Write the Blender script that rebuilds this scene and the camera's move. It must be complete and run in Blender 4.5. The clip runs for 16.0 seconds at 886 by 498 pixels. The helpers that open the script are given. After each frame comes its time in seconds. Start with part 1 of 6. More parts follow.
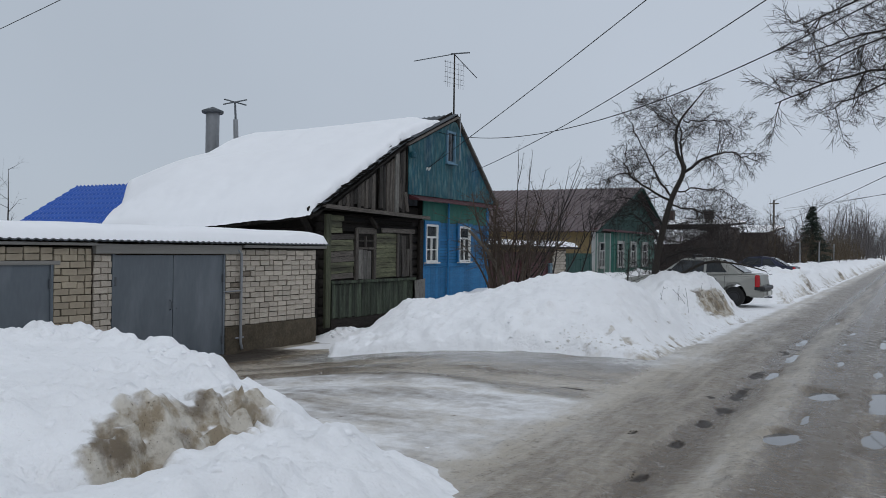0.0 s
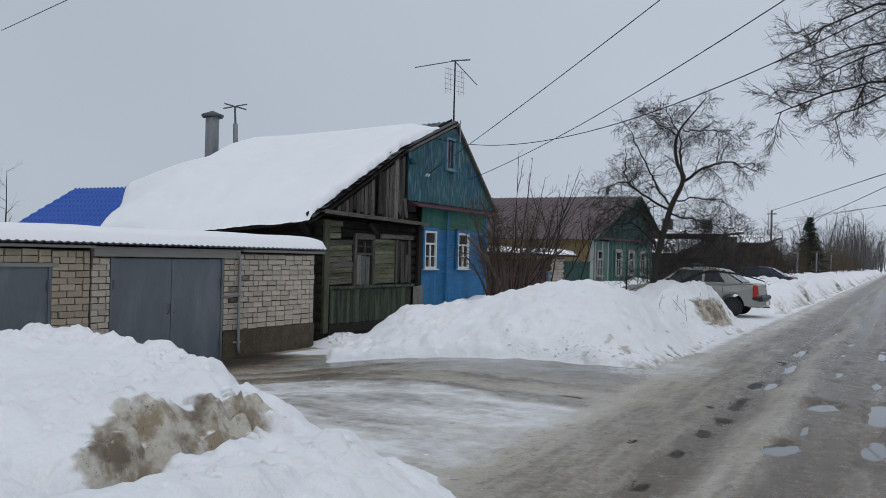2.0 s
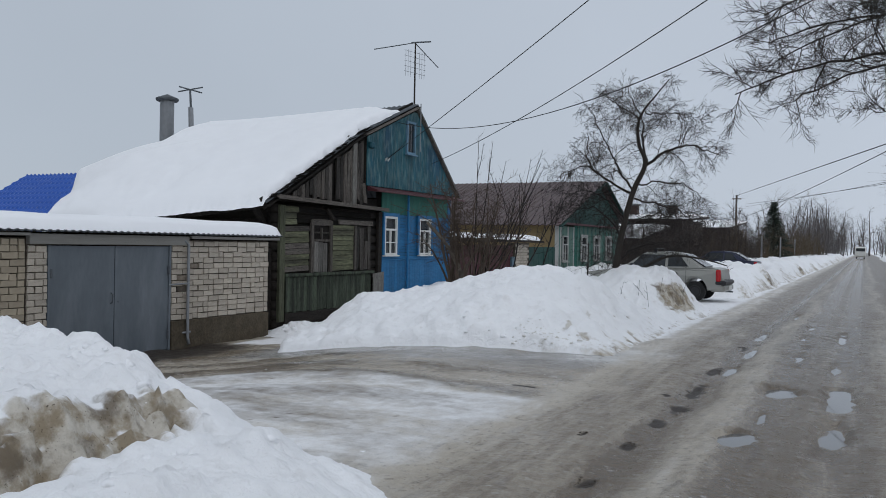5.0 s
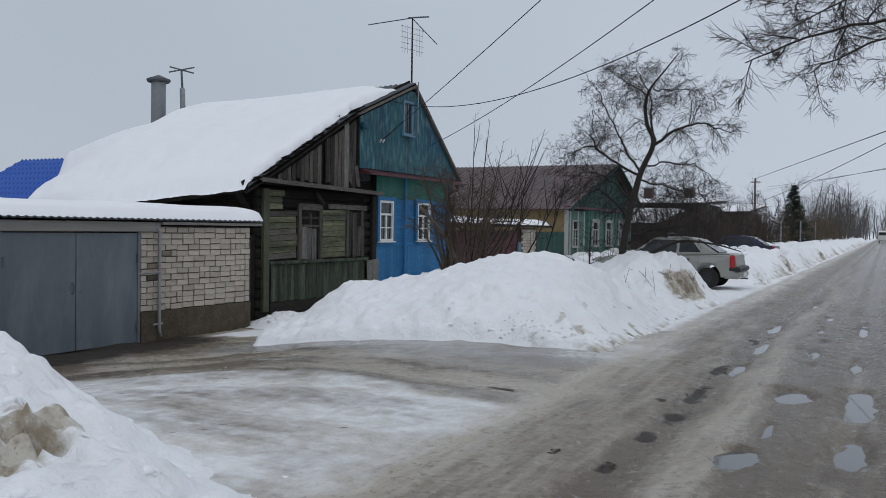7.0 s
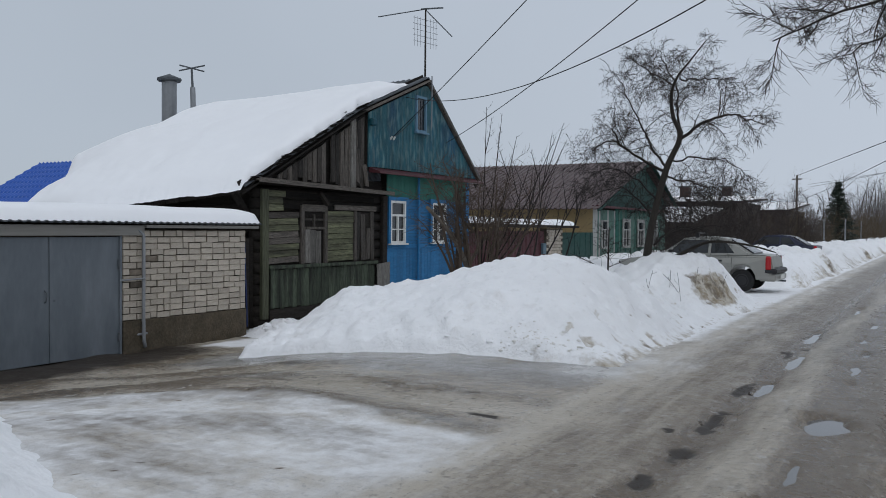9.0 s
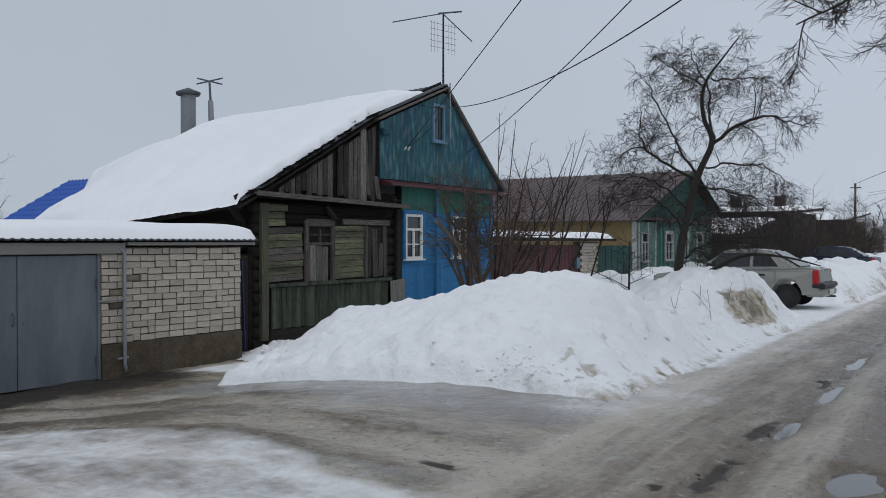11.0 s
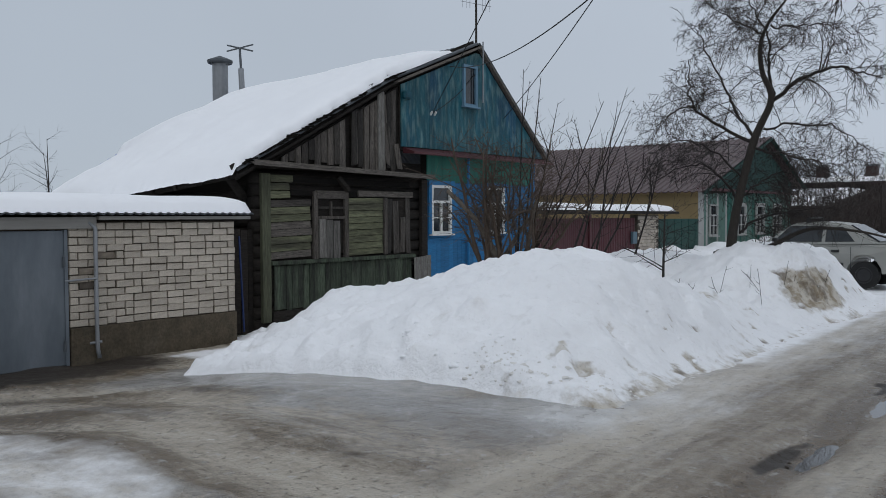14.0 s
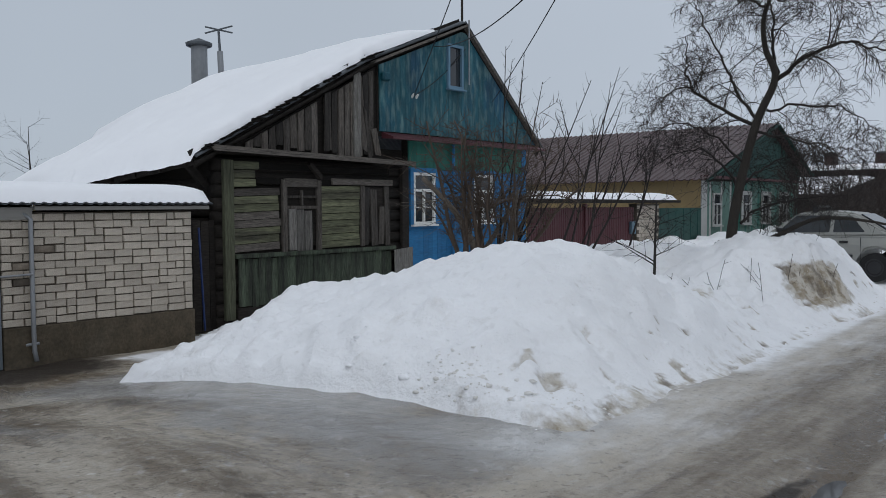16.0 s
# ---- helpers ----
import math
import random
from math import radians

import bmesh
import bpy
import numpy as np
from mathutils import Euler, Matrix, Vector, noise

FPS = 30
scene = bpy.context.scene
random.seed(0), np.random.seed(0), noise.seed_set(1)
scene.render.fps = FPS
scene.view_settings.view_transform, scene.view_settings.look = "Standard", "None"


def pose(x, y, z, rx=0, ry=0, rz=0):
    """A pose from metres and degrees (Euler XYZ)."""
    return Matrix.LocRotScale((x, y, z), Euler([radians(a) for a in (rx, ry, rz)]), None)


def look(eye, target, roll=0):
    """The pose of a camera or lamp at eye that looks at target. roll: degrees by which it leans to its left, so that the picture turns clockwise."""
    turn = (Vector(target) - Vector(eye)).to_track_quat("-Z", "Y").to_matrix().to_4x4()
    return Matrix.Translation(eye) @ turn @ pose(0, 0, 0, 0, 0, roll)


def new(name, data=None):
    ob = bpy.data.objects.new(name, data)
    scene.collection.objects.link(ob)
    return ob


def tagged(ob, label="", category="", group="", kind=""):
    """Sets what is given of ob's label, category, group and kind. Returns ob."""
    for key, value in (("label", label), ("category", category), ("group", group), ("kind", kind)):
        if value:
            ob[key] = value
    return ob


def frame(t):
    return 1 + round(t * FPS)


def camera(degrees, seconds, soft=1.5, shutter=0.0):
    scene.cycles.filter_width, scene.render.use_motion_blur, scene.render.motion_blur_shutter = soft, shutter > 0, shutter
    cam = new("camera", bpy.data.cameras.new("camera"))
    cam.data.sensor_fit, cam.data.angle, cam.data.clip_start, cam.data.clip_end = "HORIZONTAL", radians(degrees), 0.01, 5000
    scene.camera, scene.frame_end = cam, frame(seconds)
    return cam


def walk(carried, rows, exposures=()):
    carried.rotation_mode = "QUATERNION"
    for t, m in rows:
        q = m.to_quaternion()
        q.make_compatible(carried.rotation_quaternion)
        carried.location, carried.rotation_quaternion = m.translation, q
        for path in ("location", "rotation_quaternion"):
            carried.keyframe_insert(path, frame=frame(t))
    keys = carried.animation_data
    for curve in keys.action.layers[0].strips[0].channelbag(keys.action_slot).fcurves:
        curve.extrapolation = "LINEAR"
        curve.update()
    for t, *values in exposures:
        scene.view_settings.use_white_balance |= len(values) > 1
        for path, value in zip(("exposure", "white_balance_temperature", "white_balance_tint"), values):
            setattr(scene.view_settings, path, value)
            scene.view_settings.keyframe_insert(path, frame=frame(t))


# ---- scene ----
cam = camera(56.0, 16.0, soft=0.9)
METRES, EYE, TILT, LEAN, TURN = 7.3, 1.55, 1.7, 0.0, 29.0
ROWS = [
    (0.0, 0.0, 0.0, 0.0, 0.02, -1.69, -0.8),
    (0.5, -0.0009, -0.0, -0.0001, 0.19, -1.54, -0.83),
    (1.0, -0.0017, 0.0007, -0.0001, 0.1, -1.47, -0.97),
    (1.5, -0.0023, 0.0013, -0.0002, -0.04, -1.35, -1.09),
    (2.0, -0.0041, 0.002, -0.0003, -0.14, -1.23, -1.44),
    (2.5, -0.0076, 0.0038, -0.0007, -0.29, -1.09, -1.66),
    (3.0, -0.0122, 0.0078, -0.0017, -1.06, -1.1, -1.53),
    (3.5, -0.0136, 0.0118, -0.0029, -1.82, -1.63, -1.44),
    (4.0, -0.0042, 0.0179, -0.004, -2.56, -1.67, -1.43),
    (6.5, 0.0901, 0.1525, -0.0048, -1.19, -2.94, -0.83),
    (7.0, 0.102, 0.1906, -0.0069, -0.98, -3.13, -0.94),
    (7.5, 0.1159, 0.224, -0.0085, -0.47, -3.67, -0.75),
    (8.0, 0.1458, 0.2555, -0.0076, 0.89, -3.61, -0.61),
    (8.5, 0.1662, 0.2934, -0.0107, 1.24, -3.57, -0.83),
    (9.0, 0.1798, 0.3334, -0.0085, 1.62, -3.11, -0.48),
    (11.5, 0.3031, 0.5214, -0.0122, 5.95, -2.17, -0.18),
    (12.0, 0.3164, 0.5635, -0.0143, 6.69, -2.27, -0.64),
    (12.5, 0.3415, 0.5968, -0.0188, 8.26, -2.42, -0.69),
    (13.0, 0.3714, 0.6291, -0.0159, 9.18, -2.88, -0.02),
    (13.5, 0.3859, 0.6708, -0.017, 9.74, -3.26, 0.26),
    (14.0, 0.4054, 0.7028, -0.0205, 10.8, -3.89, 0.51),
    (14.5, 0.437, 0.7322, -0.017, 11.32, -3.95, 0.47),
    (15.0, 0.4451, 0.7655, -0.0206, 9.72, -4.15, 0.76),
    (15.5, 0.4399, 0.8074, -0.0202, 9.39, -3.96, 0.65),
    (16.0, 0.443, 0.8494, -0.0251, 11.28, -4.61, 0.62),
]
walk(cam, [(t, pose(0, 0, EYE, TILT, LEAN, TURN) @ pose(METRES * x, METRES * y, METRES * z, 90 + pitch, roll, yaw)) for t, x, y, z, yaw, pitch, roll in ROWS])

# ---- light ----
world = bpy.data.worlds.new("overcast")
scene.world = world
world.use_nodes = True
wn, wl = world.node_tree.nodes, world.node_tree.links
wn.clear()
sky = wn.new("ShaderNodeTexSky")
sky.sky_type = "NISHITA"
sky.sun_disc = False
sky.sun_elevation, sky.sun_rotation = radians(50), radians(120)
grey = wn.new("ShaderNodeMixRGB")
grey.inputs["Fac"].default_value = 0.97
where = wn.new("ShaderNodeTexCoord")
axes = wn.new("ShaderNodeSeparateXYZ")
side = wn.new("ShaderNodeMapRange")
side.inputs["From Min"].default_value, side.inputs["From Max"].default_value = -1.0, 0.35
cover = wn.new("ShaderNodeTexNoise")
cover.inputs["Scale"].default_value, cover.inputs["Detail"].default_value = 1.6, 5.0
folds = wn.new("ShaderNodeMapRange")
folds.inputs["From Min"].default_value, folds.inputs["From Max"].default_value = 0.3, 0.7
folds.inputs["To Min"].default_value, folds.inputs["To Max"].default_value = 0.955, 1.045
cloud = wn.new("ShaderNodeMixRGB")
cloud.inputs["Color1"].default_value = (4.10, 4.66, 5.38, 1)
cloud.inputs["Color2"].default_value = (5.45, 6.05, 7.00, 1)
fold_mix = wn.new("ShaderNodeVectorMath")
fold_mix.operation = "SCALE"
wl.new(where.outputs["Generated"], axes.inputs["Vector"])
wl.new(where.outputs["Generated"], cover.inputs["Vector"])
wl.new(axes.outputs["X"], side.inputs["Value"])
wl.new(side.outputs["Result"], cloud.inputs["Fac"])
wl.new(cover.outputs["Fac"], folds.inputs["Value"])
wl.new(cloud.outputs["Color"], fold_mix.inputs[0])
wl.new(folds.outputs["Result"], fold_mix.inputs["Scale"])
wl.new(fold_mix.outputs["Vector"], grey.inputs["Color2"])
bg = wn.new("ShaderNodeBackground")
bg.inputs["Strength"].default_value = 0.1
wo = wn.new("ShaderNodeOutputWorld")
wl.new(sky.outputs["Color"], grey.inputs["Color1"])
wl.new(grey.outputs["Color"], bg.inputs["Color"])
wl.new(bg.outputs["Background"], wo.inputs["Surface"])
sun = new("sun", bpy.data.lights.new("sun", "SUN"))
sun.data.energy, sun.data.angle, sun.data.color = 0.50, radians(60), (1.0, 0.98, 0.95)
sun.matrix_world = look((6, -9, 20), (0, 0, 0))


# ---- materials ----
def mat(name, colour, rough=0.8, metal=0.0, second=None, scale=6.0, amount=0.5, bump=0.15, bump_scale=40.0, stretch=(1, 1, 1), random=0.0, third=None, third_scale=1.2, third_amount=0.4, spec=0.4, grain=0.0):
    """A painted, worn or raw surface: a base colour, a finer second colour, broad stains, relief, and a change from piece to piece."""
    m = bpy.data.materials.new(name)
    m.use_nodes = True
    n, l = m.node_tree.nodes, m.node_tree.links
    b = n["Principled BSDF"]
    b.inputs["Roughness"].default_value, b.inputs["Metallic"].default_value = rough, metal
    b.inputs["Specular IOR Level"].default_value = spec
    co = n.new("ShaderNodeTexCoord")
    mp = n.new("ShaderNodeMapping")
    mp.inputs["Scale"].default_value = stretch
    l.new(co.outputs["Object"], mp.inputs["Vector"])

    def noise_mask(sc, lo, hi, detail=6.0):
        t = n.new("ShaderNodeTexNoise")
        t.inputs["Scale"].default_value, t.inputs["Detail"].default_value = sc, detail
        l.new(mp.outputs["Vector"], t.inputs["Vector"])
        r = n.new("ShaderNodeMapRange")
        r.inputs["From Min"].default_value, r.inputs["From Max"].default_value = lo, hi
        l.new(t.outputs["Fac"], r.inputs["Value"])
        return r.outputs["Result"], t

    def mix(fac, a, c):
        x = n.new("ShaderNodeMixRGB")
        if isinstance(fac, float):
            x.inputs["Fac"].default_value = fac
        else:
            l.new(fac, x.inputs["Fac"])
        for key, v in (("Color1", a), ("Color2", c)):
            if isinstance(v, tuple):
                x.inputs[key].default_value = (*v, 1)
            else:
                l.new(v, x.inputs[key])
        return x.outputs["Color"]

    def times(v, k):
        x = n.new("ShaderNodeMath")
        x.operation = "MULTIPLY"
        l.new(v, x.inputs[0])
        x.inputs[1].default_value = k
        return x.outputs[0]

    second = second or tuple(c * 0.75 for c in colour)
    f1, t1 = noise_mask(scale, 0.5 - 0.3 * (1 - amount) - 0.02, 0.5 + 0.3)
    col = mix(times(f1, amount), colour, second)
    if third:
        f2, _ = noise_mask(third_scale, 0.48, 0.66, 8.0)
        col = mix(times(f2, third_amount), col, third)
    if grain:
        fg, _ = noise_mask(scale * 5, 0.30, 0.70, 4.0)
        gv = n.new("ShaderNodeMapRange")
        gv.inputs["To Min"].default_value, gv.inputs["To Max"].default_value = 1 - grain, 1 + grain
        l.new(fg, gv.inputs["Value"])
        gh = n.new("ShaderNodeHueSaturation")
        l.new(gv.outputs["Result"], gh.inputs["Value"])
        l.new(col, gh.inputs["Color"])
        col = gh.outputs["Color"]
    if random:
        oi = n.new("ShaderNodeObjectInfo")
        hsv = n.new("ShaderNodeHueSaturation")
        r = n.new("ShaderNodeMapRange")
        r.inputs["To Min"].default_value, r.inputs["To Max"].default_value = 1 - random, 1 + random
        l.new(oi.outputs["Random"], r.inputs["Value"])
        l.new(r.outputs["Result"], hsv.inputs["Value"])
        l.new(col, hsv.inputs["Color"])
        col = hsv.outputs["Color"]
    l.new(col, b.inputs["Base Color"])
    rr = n.new("ShaderNodeMapRange")
    rr.inputs["To Min"].default_value, rr.inputs["To Max"].default_value = max(0.02, rough - 0.1), min(1, rough + 0.12)
    l.new(t1.outputs["Fac"], rr.inputs["Value"])
    l.new(rr.outputs["Result"], b.inputs["Roughness"])
    if bump:
        t = n.new("ShaderNodeTexNoise")
        t.inputs["Scale"].default_value, t.inputs["Detail"].default_value = bump_scale, 8
        l.new(mp.outputs["Vector"], t.inputs["Vector"])
        bp = n.new("ShaderNodeBump")
        bp.inputs["Strength"].default_value, bp.inputs["Distance"].default_value = bump, 0.02
        l.new(t.outputs["Fac"], bp.inputs["Height"])
        l.new(bp.outputs["Normal"], b.inputs["Normal"])
    return m


def ground_mat(name, snow_only=False):
    """Packed snow, ice, mud and dirty snow, blended by the attributes white, wet, mud of the mesh and broken by noise."""
    m = bpy.data.materials.new(name)
    m.use_nodes = True
    n, l = m.node_tree.nodes, m.node_tree.links
    b = n["Principled BSDF"]
    co = n.new("ShaderNodeTexCoord")

    def tex(sc, detail=8.0, stretch=(1, 1, 1)):
        mp = n.new("ShaderNodeMapping")
        mp.inputs["Scale"].default_value = stretch
        l.new(co.outputs["Object"], mp.inputs["Vector"])
        t = n.new("ShaderNodeTexNoise")
        t.inputs["Scale"].default_value, t.inputs["Detail"].default_value, t.inputs["Roughness"].default_value = sc, detail, 0.6
        l.new(mp.outputs["Vector"], t.inputs["Vector"])
        return t.outputs["Fac"]

    def math_node(op, a, c):
        x = n.new("ShaderNodeMath")
        x.operation = op
        x.use_clamp = op == "ADD"
        for i, v in enumerate((a, c)):
            if isinstance(v, (int, float)):
                x.inputs[i].default_value = v
            else:
                l.new(v, x.inputs[i])
        return x.outputs[0]

    def ramp(v, lo, hi):
        r = n.new("ShaderNodeMapRange")
        r.interpolation_type = "SMOOTHSTEP"
        r.inputs["From Min"].default_value, r.inputs["From Max"].default_value = lo, hi
        l.new(v, r.inputs["Value"])
        return r.outputs["Result"]

    def mix(fac, a, c):
        x = n.new("ShaderNodeMixRGB")
        l.new(fac, x.inputs["Fac"])
        for key, v in (("Color1", a), ("Color2", c)):
            if isinstance(v, tuple):
                x.inputs[key].default_value = (*v, 1)
            else:
                l.new(v, x.inputs[key])
        return x.outputs["Color"]

    def attribute(key):
        a = n.new("ShaderNodeAttribute")
        a.attribute_name = key
        return a.outputs["Fac"]

    place = n.new("ShaderNodeSeparateXYZ")
    l.new(co.outputs["Object"], place.inputs["Vector"])
    on_lane = ramp(place.outputs["X"], -3.6, -2.5)

    def either(a, c):
        """One pattern on the apron, another on the lane."""
        x = n.new("ShaderNodeMix")
        l.new(on_lane, x.inputs[0])
        l.new(a, x.inputs[2])
        l.new(c, x.inputs[3])
        return x.outputs[0]

    broad, fine, grit = tex(0.9), tex(5.0), tex(45.0, 4.0)
    mid = tex(2.6)
    streak = either(tex(1.7, 10.0, (0.6, 1.5, 1)), tex(1.7, 10.0, (1.6, 0.3, 1)))
    swirl = either(tex(1.6, 9.0, (0.45, 2.0, 1)), tex(1.6, 9.0, (2.2, 0.22, 1)))
    wobble = math_node("MULTIPLY", math_node("SUBTRACT", either(fine, tex(5.0, 8.0, (1.3, 0.5, 1))), 0.5), 0.8)
    wob2 = math_node("MULTIPLY", math_node("SUBTRACT", broad, 0.5), 0.7)
    wob3 = math_node("MULTIPLY", math_node("SUBTRACT", swirl, 0.5), 0.55)
    white = ramp(math_node("ADD", math_node("ADD", math_node("ADD", attribute("white"), wobble), wob2), wob3), 0.12, 0.95)
    mud = ramp(math_node("ADD", math_node("ADD", attribute("mud"), wobble), wob2), 0.36, 0.92)
    wet = attribute("wet")
    soft = math_node("MULTIPLY", math_node("SUBTRACT", streak, 0.5), 0.9)
    lines = math_node("MULTIPLY", math_node("SUBTRACT", either(tex(5.0, 8.0, (0.35, 1.5, 1)), tex(7.0, 8.0, (1.5, 0.16, 1))), 0.5), 0.95)
    flakes = math_node("MULTIPLY", math_node("SUBTRACT", tex(14.0, 8.0), 0.5), 0.6)
    band = ramp(math_node("ADD", math_node("ADD", math_node("ADD", math_node("ADD", math_node("ADD", attribute("band"), lines), flakes), soft), math_node("MULTIPLY", wob2, 0.5)), math_node("MULTIPLY", wobble, 0.5)), 0.0, 1.0)
    ice = mix(band, (0.47, 0.42, 0.345), (0.135, 0.102, 0.068))
    ice = mix(math_node("MULTIPLY", ramp(tex(16.0, 6.0), 0.56, 0.66), 0.6), ice, (0.12, 0.098, 0.074))
    ice = mix(math_node("MULTIPLY", ramp(tex(11.0, 6.0), 0.58, 0.70), 0.5), ice, (0.50, 0.49, 0.47))
    ice = mix(math_node("MULTIPLY", ramp(either(tex(3.4, 8.0, (0.45, 1.6, 1)), tex(3.4, 8.0, (1.8, 0.35, 1))), 0.60, 0.68), 0.55), ice, (0.085, 0.062, 0.042))
    ice = mix(math_node("MULTIPLY", ramp(tex(38.0, 4.0), 0.64, 0.70), 0.7), ice, (0.07, 0.055, 0.042))
    clear = ramp(math_node("ADD", math_node("ADD", attribute("clear"), wobble), math_node("MULTIPLY", flakes, 0.6)), 0.15, 0.9)
    ice = mix(math_node("MULTIPLY", clear, 0.6), ice, (0.37, 0.375, 0.375))
    ice = mix(mud, ice, (0.034, 0.026, 0.019))
    snow = mix(ramp(broad, 0.35, 0.7), (0.93, 0.935, 0.945), (0.88, 0.885, 0.895))
    snow = mix(ramp(grit, 0.70, 0.80), snow, (0.50, 0.47, 0.42))
    # grey mottling paints the shade of small cavities into the snow colour
    snow = mix(math_node("MULTIPLY", ramp(tex(7.0, 9.0), 0.56, 0.70), 0.22), snow, (0.60, 0.59, 0.58))
    soil = mix(ramp(fine, 0.40, 0.60), (0.30, 0.245, 0.17), (0.58, 0.54, 0.47))
    soil = mix(math_node("MULTIPLY", ramp(mid, 0.50, 0.64), 0.8), soil, (0.13, 0.10, 0.068))
    soil = mix(ramp(grit, 0.62, 0.72), soil, (0.07, 0.05, 0.033))
    torn = math_node("MULTIPLY", math_node("SUBTRACT", tex(8.0, 10.0), 0.5), 1.1)
    crust = ramp(math_node("ADD", math_node("ADD", math_node("ADD", attribute("mud"), wobble), torn), math_node("MULTIPLY", wob2, 1.1)), 0.30, 0.85)
    snow = mix(crust, snow, soil)
    l.new(mix(white, ice, snow), b.inputs["Base Color"])
    rough_ice = math_node("SUBTRACT", math_node("SUBTRACT", 0.60, math_node("MULTIPLY", wet, 0.40)), math_node("MULTIPLY", clear, 0.10))
    rough_ice = math_node("ADD", rough_ice, math_node("MULTIPLY", math_node("SUBTRACT", fine, 0.5), 0.35))
    rough_ice = math_node("ADD", rough_ice, math_node("MULTIPLY", mud, 0.35))
    rr = n.new("ShaderNodeMix")
    l.new(white, rr.inputs[0])
    l.new(rough_ice, rr.inputs[2])
    rr.inputs[3].default_value = 0.85
    l.new(rr.outputs[0], b.inputs["Roughness"])
    bp = n.new("ShaderNodeBump")
    bp.inputs["Strength"].default_value, bp.inputs["Distance"].default_value = 0.9, 0.055
    height = math_node("ADD", math_node("ADD", math_node("MULTIPLY", tex(9.0), 0.7), math_node("MULTIPLY", tex(24.0, 6.0), 0.28)), math_node("MULTIPLY", tex(60.0, 3.0), 0.12))
    l.new(height, bp.inputs["Height"])
    l.new(bp.outputs["Normal"], b.inputs["Normal"])
    b.inputs["Subsurface Weight"].default_value = 0.0
    return m


def glass_mat(name, tint=(0.02, 0.025, 0.03)):
    m = bpy.data.materials.new(name)
    m.use_nodes = True
    b = m.node_tree.nodes["Principled BSDF"]
    b.inputs["Base Color"].default_value = (*tint, 1)
    b.inputs["Roughness"].default_value = 0.06
    b.inputs["Specular IOR Level"].default_value = 0.6
    return m


GROUND = ground_mat("packed_snow_and_ice")
ROOF_SNOW = mat("roof_snow", (0.90, 0.905, 0.915), 0.9, second=(0.86, 0.865, 0.88), scale=1.5, bump=0.4, bump_scale=7.0)
BRICK = mat("silicate_brick", (0.47, 0.415, 0.345), 0.9, second=(0.35, 0.305, 0.25), scale=14.0, bump=0.5, bump_scale=60.0, random=0.15, third=(0.28, 0.24, 0.195), third_scale=4.0, third_amount=0.5, grain=0.15)
DAMP_BRICK = mat("damp_dark_brick", (0.12, 0.098, 0.075), 0.85, second=(0.26, 0.22, 0.175), scale=9.0, amount=0.8, bump=0.5, random=0.4)
YELLOW_BRICK = mat("yellowish_brick", (0.39, 0.33, 0.245), 0.9, second=(0.27, 0.225, 0.165), scale=9.0, bump=0.4, bump_scale=60.0, random=0.16)
MORTAR = mat("mortar", (0.10, 0.081, 0.062), 0.95, second=(0.04, 0.033, 0.026), scale=6.0, amount=0.8, bump=0.5)
PLINTH = mat("wet_render_plinth", (0.085, 0.066, 0.042), 0.8, second=(0.034, 0.027, 0.017), scale=5.0, amount=0.8, bump=0.6, third=(0.10, 0.084, 0.06), third_scale=2.2, third_amount=0.5, grain=0.25)
DOOR_GREY = mat("grey_steel_paint", (0.118, 0.137, 0.155), 0.42, second=(0.095, 0.112, 0.126), scale=2.5, bump=0.08, bump_scale=9.0, third=(0.21, 0.23, 0.25), third_scale=1.3, third_amount=0.45, stretch=(1, 1.6, 0.5), grain=0.06)
STEEL = mat("galvanised_steel", (0.27, 0.28, 0.29), 0.5, metal=0.35, scale=8.0, bump=0.1)
TRIM = mat("weathered_grey_board", (0.26, 0.25, 0.23), 0.8, second=(0.18, 0.17, 0.155), stretch=(8, 0.5, 8), scale=4.0, bump=0.3)
SLATE = mat("dark_corrugated_slate", (0.10, 0.11, 0.12), 0.8, second=(0.06, 0.07, 0.075), bump=0.3)
GREY_RAIL = mat("weathered_grey_siding", (0.12, 0.105, 0.09), 0.9, second=(0.035, 0.030, 0.026), stretch=(7, 0.5, 7), scale=4.0, amount=0.95, bump=0.8, random=0.4, grain=0.5)
DARK_WOOD = mat("charred_dark_wood", (0.021, 0.0175, 0.0148), 0.9, second=(0.046, 0.039, 0.032), stretch=(6, 0.6, 6), scale=3.0, bump=0.6, random=0.3, grain=0.4, spec=0.25)
SOOT = mat("sooty_board", (0.009, 0.008, 0.007), 0.95, second=(0.022, 0.019, 0.016), stretch=(6, 0.6, 6), scale=3.0, bump=0.6, random=0.35, spec=0.15)
GREY_WOOD = mat("weathered_grey_wood", (0.085, 0.073, 0.062), 0.9, second=(0.022, 0.019, 0.016), stretch=(7, 7, 0.5), scale=4.0, amount=0.95, bump=0.8, random=0.7, third=(0.15, 0.135, 0.118), third_scale=1.6, third_amount=0.55, grain=0.55)
PALE_WOOD = mat("bare_pale_wood", (0.21, 0.20, 0.18), 0.9, second=(0.08, 0.072, 0.062), stretch=(7, 7, 0.5), scale=4.0, amount=0.9, bump=0.8, grain=0.45)
GREEN_WOOD = mat("faded_green_paint", (0.150, 0.155, 0.090), 0.85, second=(0.050, 0.048, 0.033), stretch=(5, 0.4, 5), scale=3.0, amount=0.85, bump=0.6, random=0.28, third=(0.032, 0.028, 0.022), third_scale=0.8, third_amount=0.75, grain=0.45)
